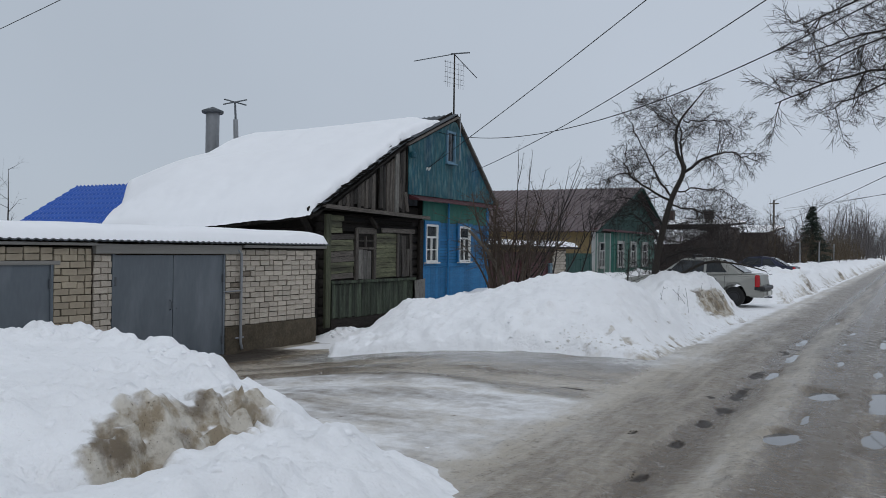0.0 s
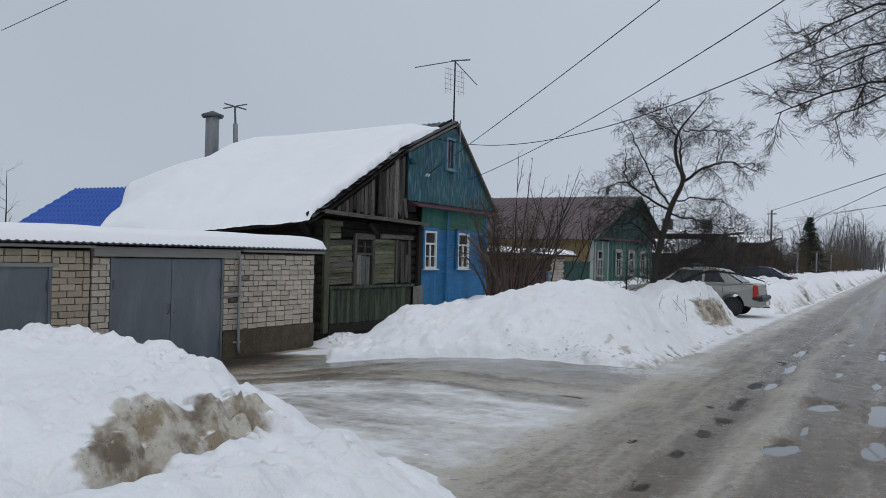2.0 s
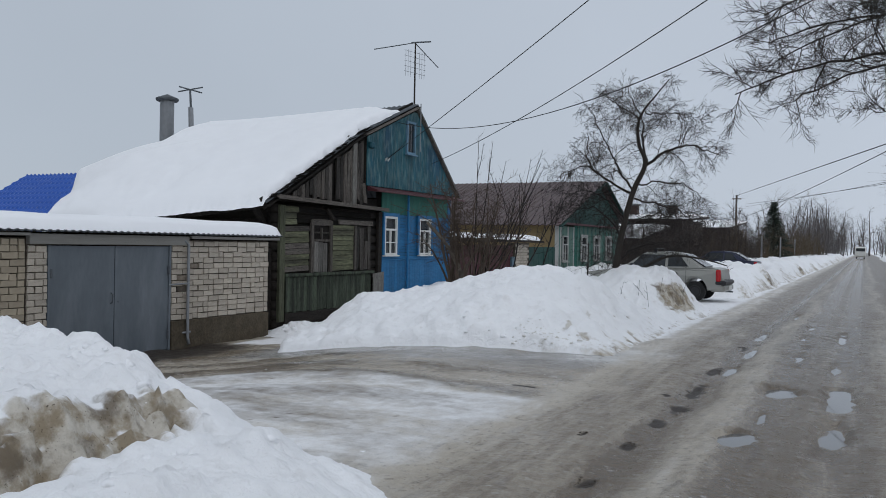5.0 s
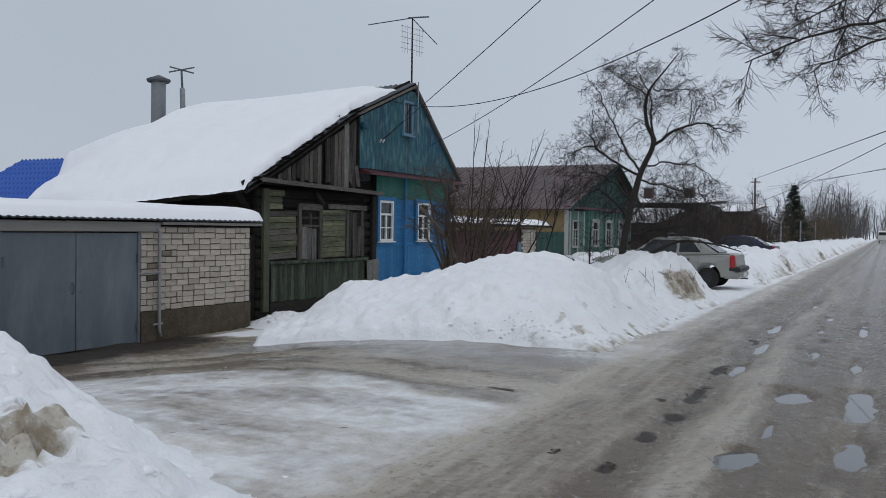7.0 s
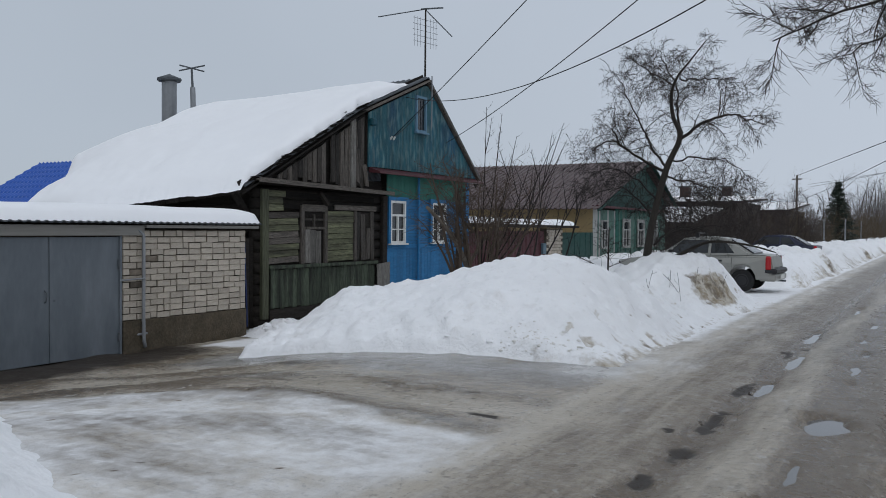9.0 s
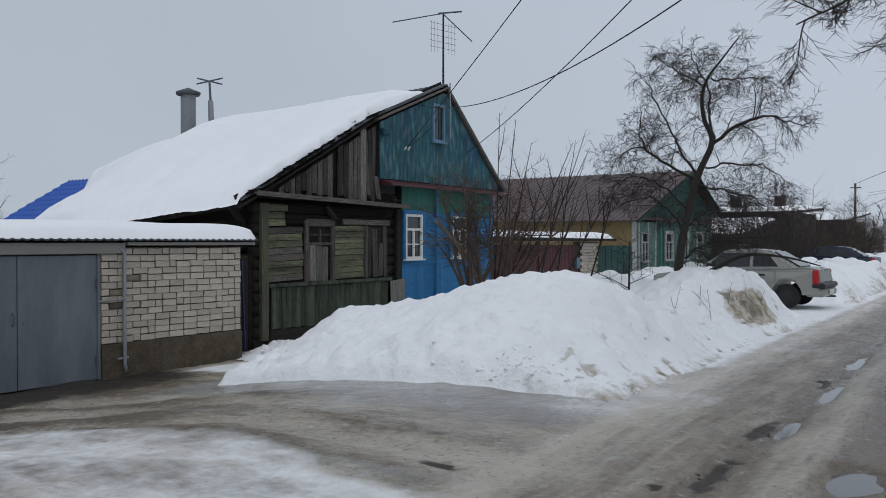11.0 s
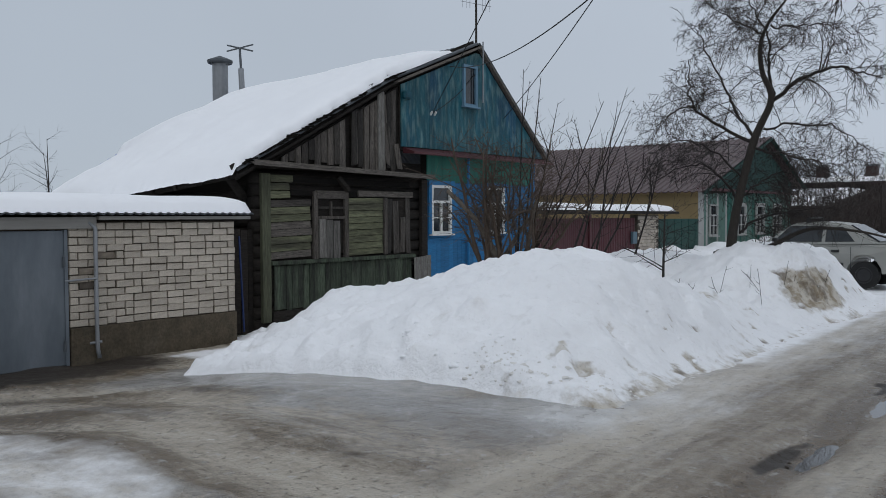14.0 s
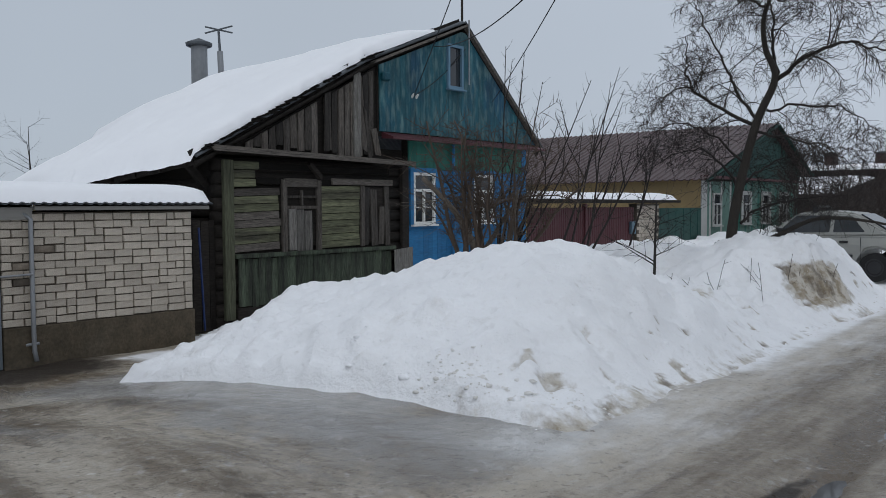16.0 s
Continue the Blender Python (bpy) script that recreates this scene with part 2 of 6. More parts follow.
GREEN_VERT = mat("mossy_green_boards", (0.064, 0.082, 0.054), 0.85, second=(0.024, 0.027, 0.019), stretch=(5, 5, 0.5), scale=3.0, amount=0.9, bump=0.6, random=0.35, third=(0.020, 0.020, 0.016), third_scale=1.3, third_amount=0.75, grain=0.5)
OLIVE_POST = mat("faded_olive_board", (0.085, 0.090, 0.055), 0.85, second=(0.030, 0.029, 0.020), stretch=(5, 5, 0.4), scale=3.0, amount=0.9, bump=0.6, grain=0.4)
SHUTTER = mat("bare_grey_shutter", (0.165, 0.155, 0.14), 0.9, second=(0.05, 0.045, 0.038), stretch=(7, 7, 0.5), scale=3.5, amount=0.95, bump=0.8, random=0.35, grain=0.45)
BLUE = mat("bright_blue_paint", (0.012, 0.145, 0.32), 0.6, second=(0.012, 0.095, 0.22), stretch=(4, 0.6, 4), scale=3.0, bump=0.15, random=0.14, grain=0.18)
TEAL = mat("peeling_teal_paint", (0.006, 0.080, 0.105), 0.6, second=(0.005, 0.042, 0.110), stretch=(4, 4, 1.1), scale=0.35, amount=0.95, bump=0.4, random=0.10, third=(0.26, 0.36, 0.32), third_scale=2.6, third_amount=0.28, grain=0.3)
GREEN_PAINT = mat("green_paint", (0.012, 0.125, 0.092), 0.6, second=(0.009, 0.075, 0.06), stretch=(4, 4, 0.7), scale=3.0, bump=0.2, random=0.1)
MAROON = mat("maroon_metal", (0.085, 0.025, 0.03), 0.5, second=(0.065, 0.02, 0.024), scale=3.0, bump=0.05, random=0.06)
WHITE_PAINT = mat("white_paint", (0.72, 0.72, 0.69), 0.6, second=(0.58, 0.57, 0.53), scale=6.0, bump=0.15)
GLASS = glass_mat("window_glass")
CURTAIN = mat("pale_curtain", (0.45, 0.45, 0.43), 0.9, stretch=(1, 9, 0.5), scale=3.0, bump=0.2)
ROOF_BROWN = mat("brown_metal_roof", (0.075, 0.045, 0.042), 0.45, second=(0.06, 0.035, 0.033), scale=2.0, bump=0.05)
ROOF_BLUE = mat("blue_metal_tiles", (0.012, 0.09, 0.42), 0.35, second=(0.01, 0.07, 0.34), scale=2.0, bump=0.05)
YELLOW_WALL = mat("ochre_plaster", (0.31, 0.225, 0.11), 0.9, second=(0.21, 0.155, 0.085), scale=2.0, bump=0.3)
BARK = mat("dark_bark", (0.040, 0.034, 0.028), 0.9, second=(0.022, 0.019, 0.016), scale=20.0, bump=0.6, stretch=(2, 2, 0.5))
TWIG = mat("brown_twigs", (0.030, 0.025, 0.022), 0.9, second=(0.019, 0.016, 0.014), scale=10.0, bump=0.0)
PUDDLE = glass_mat("melt_water", (0.10, 0.10, 0.10))
PUDDLE.node_tree.nodes["Principled BSDF"].inputs["Roughness"].default_value = 0.03


# ---- mesh helpers ----
def obj(name, bm, material, parent=None, label="", smooth=False):
    me = bpy.data.meshes.new(name)
    bm.normal_update()
    bm.to_mesh(me)
    bm.free()
    me.materials.append(material)
    if smooth:
        for p in me.polygons:
            p.use_smooth = True
    ob = new(name, me)
    if parent:
        ob.parent = parent
    if label:
        ob["label"] = label
    return ob


def part(name, bm, material, parent, label="", smooth=False):
    return obj(name, bm, material, parent, label, smooth)


def thing(name, label, category, group="", kind="", at=(0, 0, 0)):
    e = new(name)
    e.empty_display_size = 0.2
    e.location = at
    return tagged(e, label, category, group, kind)


def box(bm, x0, x1, y0, y1, z0, z1, bevel=0.0):
    vs = [bm.verts.new((x, y, z)) for x in (x0, x1) for y in (y0, y1) for z in (z0, z1)]
    fs = [bm.faces.new([vs[i] for i in f]) for f in ((0, 1, 3, 2), (4, 6, 7, 5), (0, 4, 5, 1), (2, 3, 7, 6), (0, 2, 6, 4), (1, 5, 7, 3))]
    if bevel:
        bmesh.ops.bevel(bm, geom=list({e for f in fs for e in f.edges}), offset=bevel, segments=1, affect="EDGES")
    return vs


def boxed(*a, bevel=0.0):
    bm = bmesh.new()
    box(bm, *a, bevel=bevel)
    return bm


def beam(bm, p, q, w, h, up=(0, 0, 1)):
    """A squared timber from p to q."""
    p, q = Vector(p), Vector(q)
    d = (q - p).normalized()
    s = d.cross(Vector(up)).normalized() * w / 2
    u = s.cross(d).normalized() * h / 2
    vs = [bm.verts.new(c + a * s + b * u) for c in (p, q) for a in (-1, 1) for b in (-1, 1)]
    for f in ((0, 1, 3, 2), (4, 6, 7, 5), (0, 4, 5, 1), (2, 3, 7, 6), (0, 2, 6, 4), (1, 5, 7, 3)):
        bm.faces.new([vs[i] for i in f])


def beamed(p, q, w, h, up=(0, 0, 1)):
    bm = bmesh.new()
    beam(bm, p, q, w, h, up)
    return bm


def tube(bm, pts, radii, n=6, cap=True):
    rings = []
    side = None
    for i, p in enumerate(pts):
        a, c = Vector(pts[max(i - 1, 0)]), Vector(pts[min(i + 1, len(pts) - 1)])
        d = (c - a).normalized()
        if side is None:
            side = d.orthogonal().normalized()
        side = (side - d * side.dot(d)).normalized()
        up = d.cross(side)
        rings.append([bm.verts.new(Vector(p) + radii[i] * (math.cos(2 * math.pi * k / n) * side + math.sin(2 * math.pi * k / n) * up)) for k in range(n)])
    for r, s in zip(rings, rings[1:]):
        for k in range(n):
            bm.faces.new((r[k], r[(k + 1) % n], s[(k + 1) % n], s[k]))
    if cap:
        bm.faces.new(rings[0][::-1])
        bm.faces.new(rings[-1])


def tubed(pts, radii, n=8):
    bm = bmesh.new()
    tube(bm, pts, radii, n)
    return bm


def prism(bm, outline, x0, x1):
    """A polygon in (y, z), extruded from x0 to x1."""
    a = [bm.verts.new((x0, y, z)) for y, z in outline]
    b = [bm.verts.new((x1, y, z)) for y, z in outline]
    bm.faces.new(a[::-1])
    bm.faces.new(b)
    for i in range(len(a)):
        j = (i + 1) % len(a)
        bm.faces.new((a[i], a[j], b[j], b[i]))
    bmesh.ops.recalc_face_normals(bm, faces=bm.faces[:])


def prismed(outline, x0, x1):
    bm = bmesh.new()
    prism(bm, outline, x0, x1)
    return bm


def sm(a, b, v):
    t = np.clip((v - a) / (b - a), 0, 1)
    return t * t * (3 - 2 * t)


TABLES = {}


def fbm(x, y, scale, octaves=4, seed=0):
    """Smooth value noise on arrays, about -1 to 1."""
    if seed not in TABLES:
        TABLES[seed] = np.random.RandomState(seed).rand(256, 256) * 2 - 1
    table = TABLES[seed]
    total, amp, norm = np.zeros_like(x, dtype=float), 1.0, 0.0
    for o in range(octaves):
        u, v = x / scale * 2 ** o + 17.3 * o, y / scale * 2 ** o + 9.1 * o
        i, j = np.floor(u).astype(int), np.floor(v).astype(int)
        fu, fv = u - i, v - j
        fu, fv = fu * fu * (3 - 2 * fu), fv * fv * (3 - 2 * fv)
        g = lambda p, q: table[p % 256, q % 256]
        total += amp * ((g(i, j) * (1 - fu) + g(i + 1, j) * fu) * (1 - fv) + (g(i, j + 1) * (1 - fu) + g(i + 1, j + 1) * fu) * fv)
        norm += amp
        amp *= 0.5
    return total / norm


def sheet(name, xs, ys, height, masks, material, parent=None, keep=None):
    """A height field over the lines xs and ys, with named masks as attributes; keep drops the faces where nothing lies."""
    X, Y = np.meshgrid(xs, ys, indexing="ij")
    Z = height(X, Y)
    nx, ny = X.shape
    idx = np.arange(nx * ny).reshape(nx, ny)
    faces = np.stack((idx[:-1, :-1], idx[1:, :-1], idx[1:, 1:], idx[:-1, 1:]), -1).reshape(-1, 4)
    if keep is not None:
        K = keep(X, Y, Z).ravel()
        faces = faces[K[faces].any(1)]
    used = np.unique(faces)
    back = np.full(nx * ny, -1)
    back[used] = np.arange(len(used))
    co = np.stack((X, Y, Z), -1).reshape(-1, 3)[used]
    me = bpy.data.meshes.new(name)
    me.from_pydata(co.tolist(), [], back[faces].tolist())
    for key, fn in masks.items():
        a = me.attributes.new(key, "FLOAT", "POINT")
        a.data.foreach_set("value", np.broadcast_to(fn(X, Y, Z), X.shape).ravel()[used].astype(np.float32))
    me.polygons.foreach_set("use_smooth", [True] * len(me.polygons))
    me.materials.append(material)
    ob = new(name, me)
    if parent:
        ob.parent = parent
    return ob


def line(a, b, step, far=None, grow=1.35):
    """Coordinates from a to b at an even step, and outwards to far with growing steps."""
    v = list(np.arange(a, b + step / 2, step))
    if far:
        s = step
        while v[-1] < far:
            s *= grow
            v.append(v[-1] + s)
        s = step
        while v[0] > -far:
            s *= grow
            v.insert(0, v[0] - s)
    return np.array(v)


# ---- ground ----
POTHOLES = [  # x, y, half width, half length, depth
    (-0.81, 10.15, 0.20, 0.40, 0.05), (-0.92, 7.5, 0.13, 0.36, 0.04), (-0.80, 8.5, 0.05, 0.35, 0.025), (-0.22, 8.3, 0.15, 0.75, 0.04), (-0.20, 10.3, 0.17, 0.85, 0.04),
    (-0.76, 12.3, 0.06, 0.22, 0.03), (-0.80, 13.3, 0.06, 0.40, 0.03), (-0.76, 14.7, 0.07, 0.32, 0.03), (-0.90, 16.2, 0.06, 0.5, 0.03), (-0.88, 18.2, 0.07, 0.45, 0.03),
    (-1.50, 11.75, 0.09, 0.55, 0.03), (-1.46, 13.8, 0.07, 0.7, 0.03), (-1.60, 16.8, 0.09, 1.2, 0.03), (-0.30, 12.9, 0.07, 0.8, 0.03), (-1.3, 21.0, 0.07, 0.9, 0.03), (-0.3, 17.0, 0.08, 1.4, 0.03)]
HOLES = [(-1.57, 8.8, 0.08, 0.24), (-1.62, 9.95, 0.07, 0.26), (-1.61, 7.9, 0.06, 0.16), (-1.63, 6.95, 0.055, 0.12), (-3.2, 8.9, 0.20, 0.07), (-1.63, 5.85, 0.06, 0.10), (-1.66, 11.4, 0.06, 0.5), (-2.0, 7.0, 0.03, 0.05)]

mud_rnd = random.Random(77)
HOLES += [(-1.62 + mud_rnd.gauss(0, 0.10), mud_rnd.uniform(6.0, 24.0), mud_rnd.uniform(0.03, 0.07), mud_rnd.uniform(0.06, 0.28)) for k in range(10)]
HOLES += [(mud_rnd.uniform(-6.5, -2.8), mud_rnd.uniform(6.0, 8.2), mud_rnd.uniform(0.02, 0.05), mud_rnd.uniform(0.015, 0.03)) for k in range(9)]


def blot(X, Y, x, y, a, b, seed=3):
    wob = 1 + 0.6 * fbm(X, Y, 0.34 if seed == 3 else 0.16, 3, seed)
    return np.sqrt(((X - x) / a) ** 2 + ((Y - y) / b) ** 2) / wob


def apron(X, Y):
    """The low ground before the garages and the old house."""
    return -0.38 * sm(-5.0, -10.0, X) * sm(24.0, 16.0, Y)


def ground_height(X, Y):
    z = apron(X, Y)
    near = sm(60, 20, np.abs(Y)) * sm(30, 12, np.abs(X))
    z = z + 0.03 * fbm(X, Y, 1.6, 4, 1) * near
    lane = sm(-3.4, -2.6, X) * sm(4.0, 3.2, X)
    rut = lambda c, w: np.exp(-((X - c - 0.12 * np.sin(Y * 0.21)) / w) ** 2)
    z = z - lane * (0.05 * rut(-1.65, 0.22) + 0.035 * rut(-0.3, 0.25) + 0.035 * rut(0.9, 0.3)) + lane * 0.03 * rut(-1.1, 0.2)
    for x, y, a, b, d in POTHOLES:
        z = z - (d + 0.012) * sm(1.25, 0.55, blot(X, Y, x, y, a, b))
    for x, y, a, b in HOLES:
        z = z - min(0.03, 0.35 * min(a, b)) * sm(1.2, 0.4, blot(X, Y, x, y, a, b, 5))
    # frozen tyre marks that turn from the lane to the garage doors
    r = np.hypot(X + 4.6, Y - 5.0)
    z = z + 0.018 * np.sin(r * 5.5 + 2.0 * fbm(X, Y, 1.5, 2, 8)) * sm(-3.0, -4.2, X) * sm(7.2, 8.5, Y) * sm(12.5, 11.0, Y)
    z = z + 0.016 * fbm(X, Y, 0.25, 3, 2) * near + 0.010 * np.abs(fbm(X, Y, 0.12, 2, 9)) * near * lane
    # the verge on the other side and the plots behind the houses
    z = z + 0.5 * sm(4.6, 6.5, X) + 0.35 * sm(-14, -17, X) * sm(10, 20, Y)
    return z


def tongue(X, Y):
    """Where the wet drive runs from the garages to the lane."""
    wob = 0.35 * fbm(X, Y, 1.2, 3, 12)
    low = 8.72 - 0.24 * np.maximum(-6.0 - X, 0) ** 1.7 - 0.15 * np.maximum(X + 4.6, 0) ** 1.5 + wob
    return sm(-0.25, 0.25, Y - low) * sm(-2.4, -3.2, X)


def ground_white(X, Y, Z):
    verge = sm(-2.2, -3.2, X + 0.35 * fbm(X, Y, 1.4, 3, 21) - 0.02 * np.maximum(8 - Y, 0))
    patch = verge * (1 - tongue(X, Y)) * sm(9.8, 8.6, Y) * (1 + 0.45 * fbm(X * 0.5, Y * 1.6, 0.9, 4, 33))
    beyond = sm(-2.7, -3.2, X) * sm(14.0, 15.0, Y)
    strip = sm(0.9, 0.4, np.abs(Y - 12.9 - 0.35 * (X + 10.3))) * sm(-7.4, -8.2, X) * sm(-10.5, -10.2, X + 0.0 * Y)
    crown = 0.20 * np.exp(-((X + 1.15) / 0.25) ** 2) + 0.28 * np.exp(-((X + 2.35) / 0.35) ** 2) + 0.25 * np.exp(-((X - 0.4) / 0.3) ** 2)
    other = sm(3.2, 4.0, X)
    return np.clip(np.maximum.reduce([patch * 0.54, beyond * 0.9, strip * 0.9, 0.42 * sm(-1.95, -2.8, X) * sm(-3.9, -3.3, X) * sm(10.2, 11.6, Y), crown * (0.6 + 0.6 * fbm(X, Y, 2.5, 3, 31)), other]), 0, 1)


def ground_wet(X, Y, Z):
    lane = sm(-2.9, -2.2, X) * sm(3.8, 3.0, X)
    tracks = np.exp(-((X + 0.80) / 0.22) ** 2) + np.exp(-((X + 0.2) / 0.22) ** 2) + np.exp(-((X + 1.6) / 0.14) ** 2)
    return np.clip(0.30 * lane + 0.45 * tracks * lane + 0.75 * tongue(X, Y) * sm(13, 12, Y) + 0.3, 0, 1)


def ground_mud(X, Y, Z):
    d = 0.0 * X
    for x, y, a, b in HOLES:
        d = np.maximum(d, sm(1.4, 0.8, blot(X, Y, x, y, a, b, 5)))
    for x, y, a, b, k in POTHOLES:
        d = np.maximum(d, 0.40 * sm(2.0, 1.0, blot(X, Y, x, y, a, b)))
    rut = 0.5 * np.exp(-((X + 1.65 - 0.12 * np.sin(Y * 0.21)) / 0.2) ** 2) + 0.5 * np.exp(-((X + 0.3) / 0.25) ** 2) + 0.35 * np.exp(-((X + 0.75) / 0.16) ** 2) + 0.4 * np.exp(-((X - 0.9) / 0.25) ** 2)
    foot = 1.0 * sm(-8.9, -10.0, X + 0.25 * fbm(X, Y, 0.9, 3, 14)) * sm(13.2, 11.6, Y)
    r = np.hypot(X + 4.6, Y - 5.0)
    arcs = tongue(X, Y) * sm(12.0, 11.2, Y) * (0.10 + 0.20 * np.sin(r * 5.5 + 2.0 * fbm(X, Y, 1.5, 2, 8)) + 0.55 * fbm(X, Y * 2.2, 1.3, 4, 13))
    return np.clip(np.maximum.reduce([d, rut * 0.6 * sm(30, 20, Y), foot, arcs]), 0, 1)


def ground_band(X, Y, Z):
    """How brown the ice is: worn wheel tracks along the lane, turning tracks before the garages."""
    xx = X + 0.22 * fbm(X * 0.2, Y, 3.0, 3, 15) + 0.05 * np.sin(Y * 0.5)
    g = lambda c, w, a: a * np.exp(-((xx - c) / w) ** 2)
    tracks = 0.42 + 0.14 * sm(-2.1, -1.7, X) + 0.22 * sm(12, 22, Y) * sm(-2.9, -2.2, X) + g(-2.25, 0.32, 0.18) + g(-1.65, 0.16, 0.45) + g(-0.75, 0.30, 0.62) + g(-0.1, 0.22, 0.35) + g(0.95, 0.35, 0.6) + g(1.9, 0.4, 0.4) - g(-1.2, 0.18, 0.30) - g(-2.9, 0.30, 0.25) - g(0.4, 0.22, 0.25)
    r = np.hypot(X + 4.6, Y - 5.0)
    turning = 0.56 + 0.22 * np.sin(r * 5.5 + 2.0 * fbm(X, Y, 1.5, 2, 8)) + 0.55 * fbm(X, Y * 2.0, 1.4, 4, 16)
    lane = sm(-3.6, -2.6, X)
    return np.clip(tracks * lane + turning * (1 - lane), 0, 1)


def ground_clear(X, Y, Z):
    """Bare grey meltwater ice along the foot of the big bank and in the turning tracks."""
    toe = sm(9.9, 11.0, Y + 0.35 * fbm(X, Y, 0.9, 3, 17)) * sm(-9.6, -8.6, X) * sm(-2.6, -3.4, X) * sm(12.8, 12.2, Y)
    sheen = sm(0.15, 0.5, fbm(X * 0.45, Y * 1.5, 0.8, 4, 18)) * sm(-2.4, -3.4, X) * sm(7.6, 8.8, Y) * sm(12.5, 11.5, Y)
    return np.clip(toe * (0.75 + 0.5 * fbm(X, Y, 0.6, 3, 19)) + 0.6 * sheen, 0, 1)


MASKS = {"clear": ground_clear, "band": ground_band, "white": ground_white, "wet": ground_wet, "mud": ground_mud}
gx = line(-11.0, 2.0, 0.05, far=900, grow=1.3)
gy = line(1.5, 22.0, 0.06, far=900, grow=1.25)
ground = tagged(sheet("ground", gx, gy, ground_height, MASKS, GROUND), "icy rutted lane and packed dirty snow", "ground", kind="structure")

for x, y, a, b, d in POTHOLES:
    bm = bmesh.new()
    ring = []
    for k in range(64):
        c, s = math.cos(k * math.pi / 32), math.sin(k * math.pi / 32)
        w = 1.42 + 0.22 * noise.noise((x * 3 + c * 1.5, y * 3 + s * 1.5, 1.0)) 
        ring.append(bm.verts.new((x + a * w * c, y + b * w * s, 0)))
    bm.faces.new(ring)
    p = obj("puddle", bm, PUDDLE)
    base = float(ground_height(np.array([[x]]), np.array([[y]]))[0, 0])
    p.location.z = base + d * 0.36
    tagged(p, "shallow meltwater puddle in an icy pothole", "puddle", "puddles in the lane", "structure")


# ---- snow banks ----
def bumps(X, Y, items):
    z = 0.0 * X
    for x, y, a, b, h, p in items:
        z = np.maximum(z, h * np.exp(-(((X - x) / a) ** 2 + ((Y - y) / b) ** 2) ** p)) + 0.12 * np.minimum(z, h * np.exp(-(((X - x) / a) ** 2 + ((Y - y) / b) ** 2) ** p))
    return z


def lumps(X, Y, k=1.0):
    return k * (0.07 * fbm(X, Y, 0.9, 3, 41) + 0.035 * fbm(X, Y, 0.28, 3, 42))


def crumble(X, Y, k=1.0):
    """Clods and crusts of broken snow."""
    return k * (0.13 * np.abs(fbm(X, Y, 0.42, 3, 43)) + 0.085 * fbm(X, Y, 0.19, 3, 44) + 0.045 * np.abs(fbm(X, Y, 0.10, 2, 48)))


def lip_line(X, Y):
    """Where the crust of the near bank has broken off over the brown melting face."""
    return -3.84 - 0.10 * np.maximum(Y - 3.4, 0) - 0.25 * np.maximum(3.1 - Y, 0) + 0.13 * fbm(X, Y, 0.8, 3, 51)


def near_pile(X, Y):
    wob = 0.22 * fbm(X, Y, 0.8, 3, 51)
    top = 0.575 - 0.01 * sm(-4.0, -6.0, X) + 0.05 * fbm(X, Y, 1.1, 3, 52)
    end = sm(0.0, 1.0, (5.60 + 0.45 * (-X - 3.4) - Y + wob) / 1.35)
    road = sm(0.0, 1.0, (-2.15 - X + wob * 0.6) / 0.95)
    lip = lip_line(X, Y) + 0.10 * fbm(X, Y, 0.22, 2, 53)
    step = np.clip((lip - X) / (0.24 + 1.1 * sm(3.5, 2.7, Y)), 0, 1) ** 0.8
    bite = 0.10 * np.exp(-(((X - lip - 0.06) / 0.10) ** 2)) * sm(2.2, 2.8, Y) * sm(4.9, 4.5, Y)
    shelf = 0.36 + 0.03 * fbm(X, Y, 0.5, 2, 54)
    clotted = sm(0.28, 0.05, np.abs(X - lip + 0.08)) * sm(2.5, 2.9, Y) * sm(5.0, 4.6, Y)
    bite = bite + clotted * (0.24 * np.abs(fbm(X, Y, 0.24, 3, 57)) + 0.09 * fbm(X, Y, 0.10, 2, 58))
    bite = bite + 0.26 * np.exp(-(((X - lip - 0.20) / 0.09) ** 2 + ((Y - 4.2) / 0.26) ** 2) ** 1.5)
    end = end * sm(0.5, 1.5, Y + 0.6 * wob) * sm(-9.8, -9.0, X)
    return end * road * (shelf + (top - shelf) * step - bite + crumble(X, Y, 1.0) * (0.25 + 0.95 * sm(-0.25, 0.35, fbm(X, Y, 1.3, 3, 39) + 0.5 * sm(-3.6, -3.0, X) + 0.6 * sm(4.6, 5.4, Y + 0.3 * X + 1.5))) + 0.014 * fbm(X, Y, 0.085, 2, 59)) + 0.02 * fbm(X, Y, 0.3, 3, 45) * end - 0.05 + apron(X, Y) * (1 - end * road)


def near_mud(X, Y, Z):
    lip = lip_line(X, Y)
    e = 0.03
    steep = np.hypot(near_pile(X + e, Y) - near_pile(X - e, Y), near_pile(X, Y + e) - near_pile(X, Y - e)) / (2 * e)
    wide = 0.22 + 0.05 * sm(3.4, 2.8, Y) + 0.10 * fbm(X, Y, 0.5, 3, 55)
    face = np.exp(-((X - lip + 0.10) / wide) ** 2) * sm(2.6, 3.4, Y + 0.5 * (X - lip) + 0.3 * fbm(X, Y, 0.4, 2, 56)) * sm(5.1, 4.6, Y)
    return np.clip(face * (0.30 + 0.75 * sm(0.2, 0.9, steep)), 0, 1)


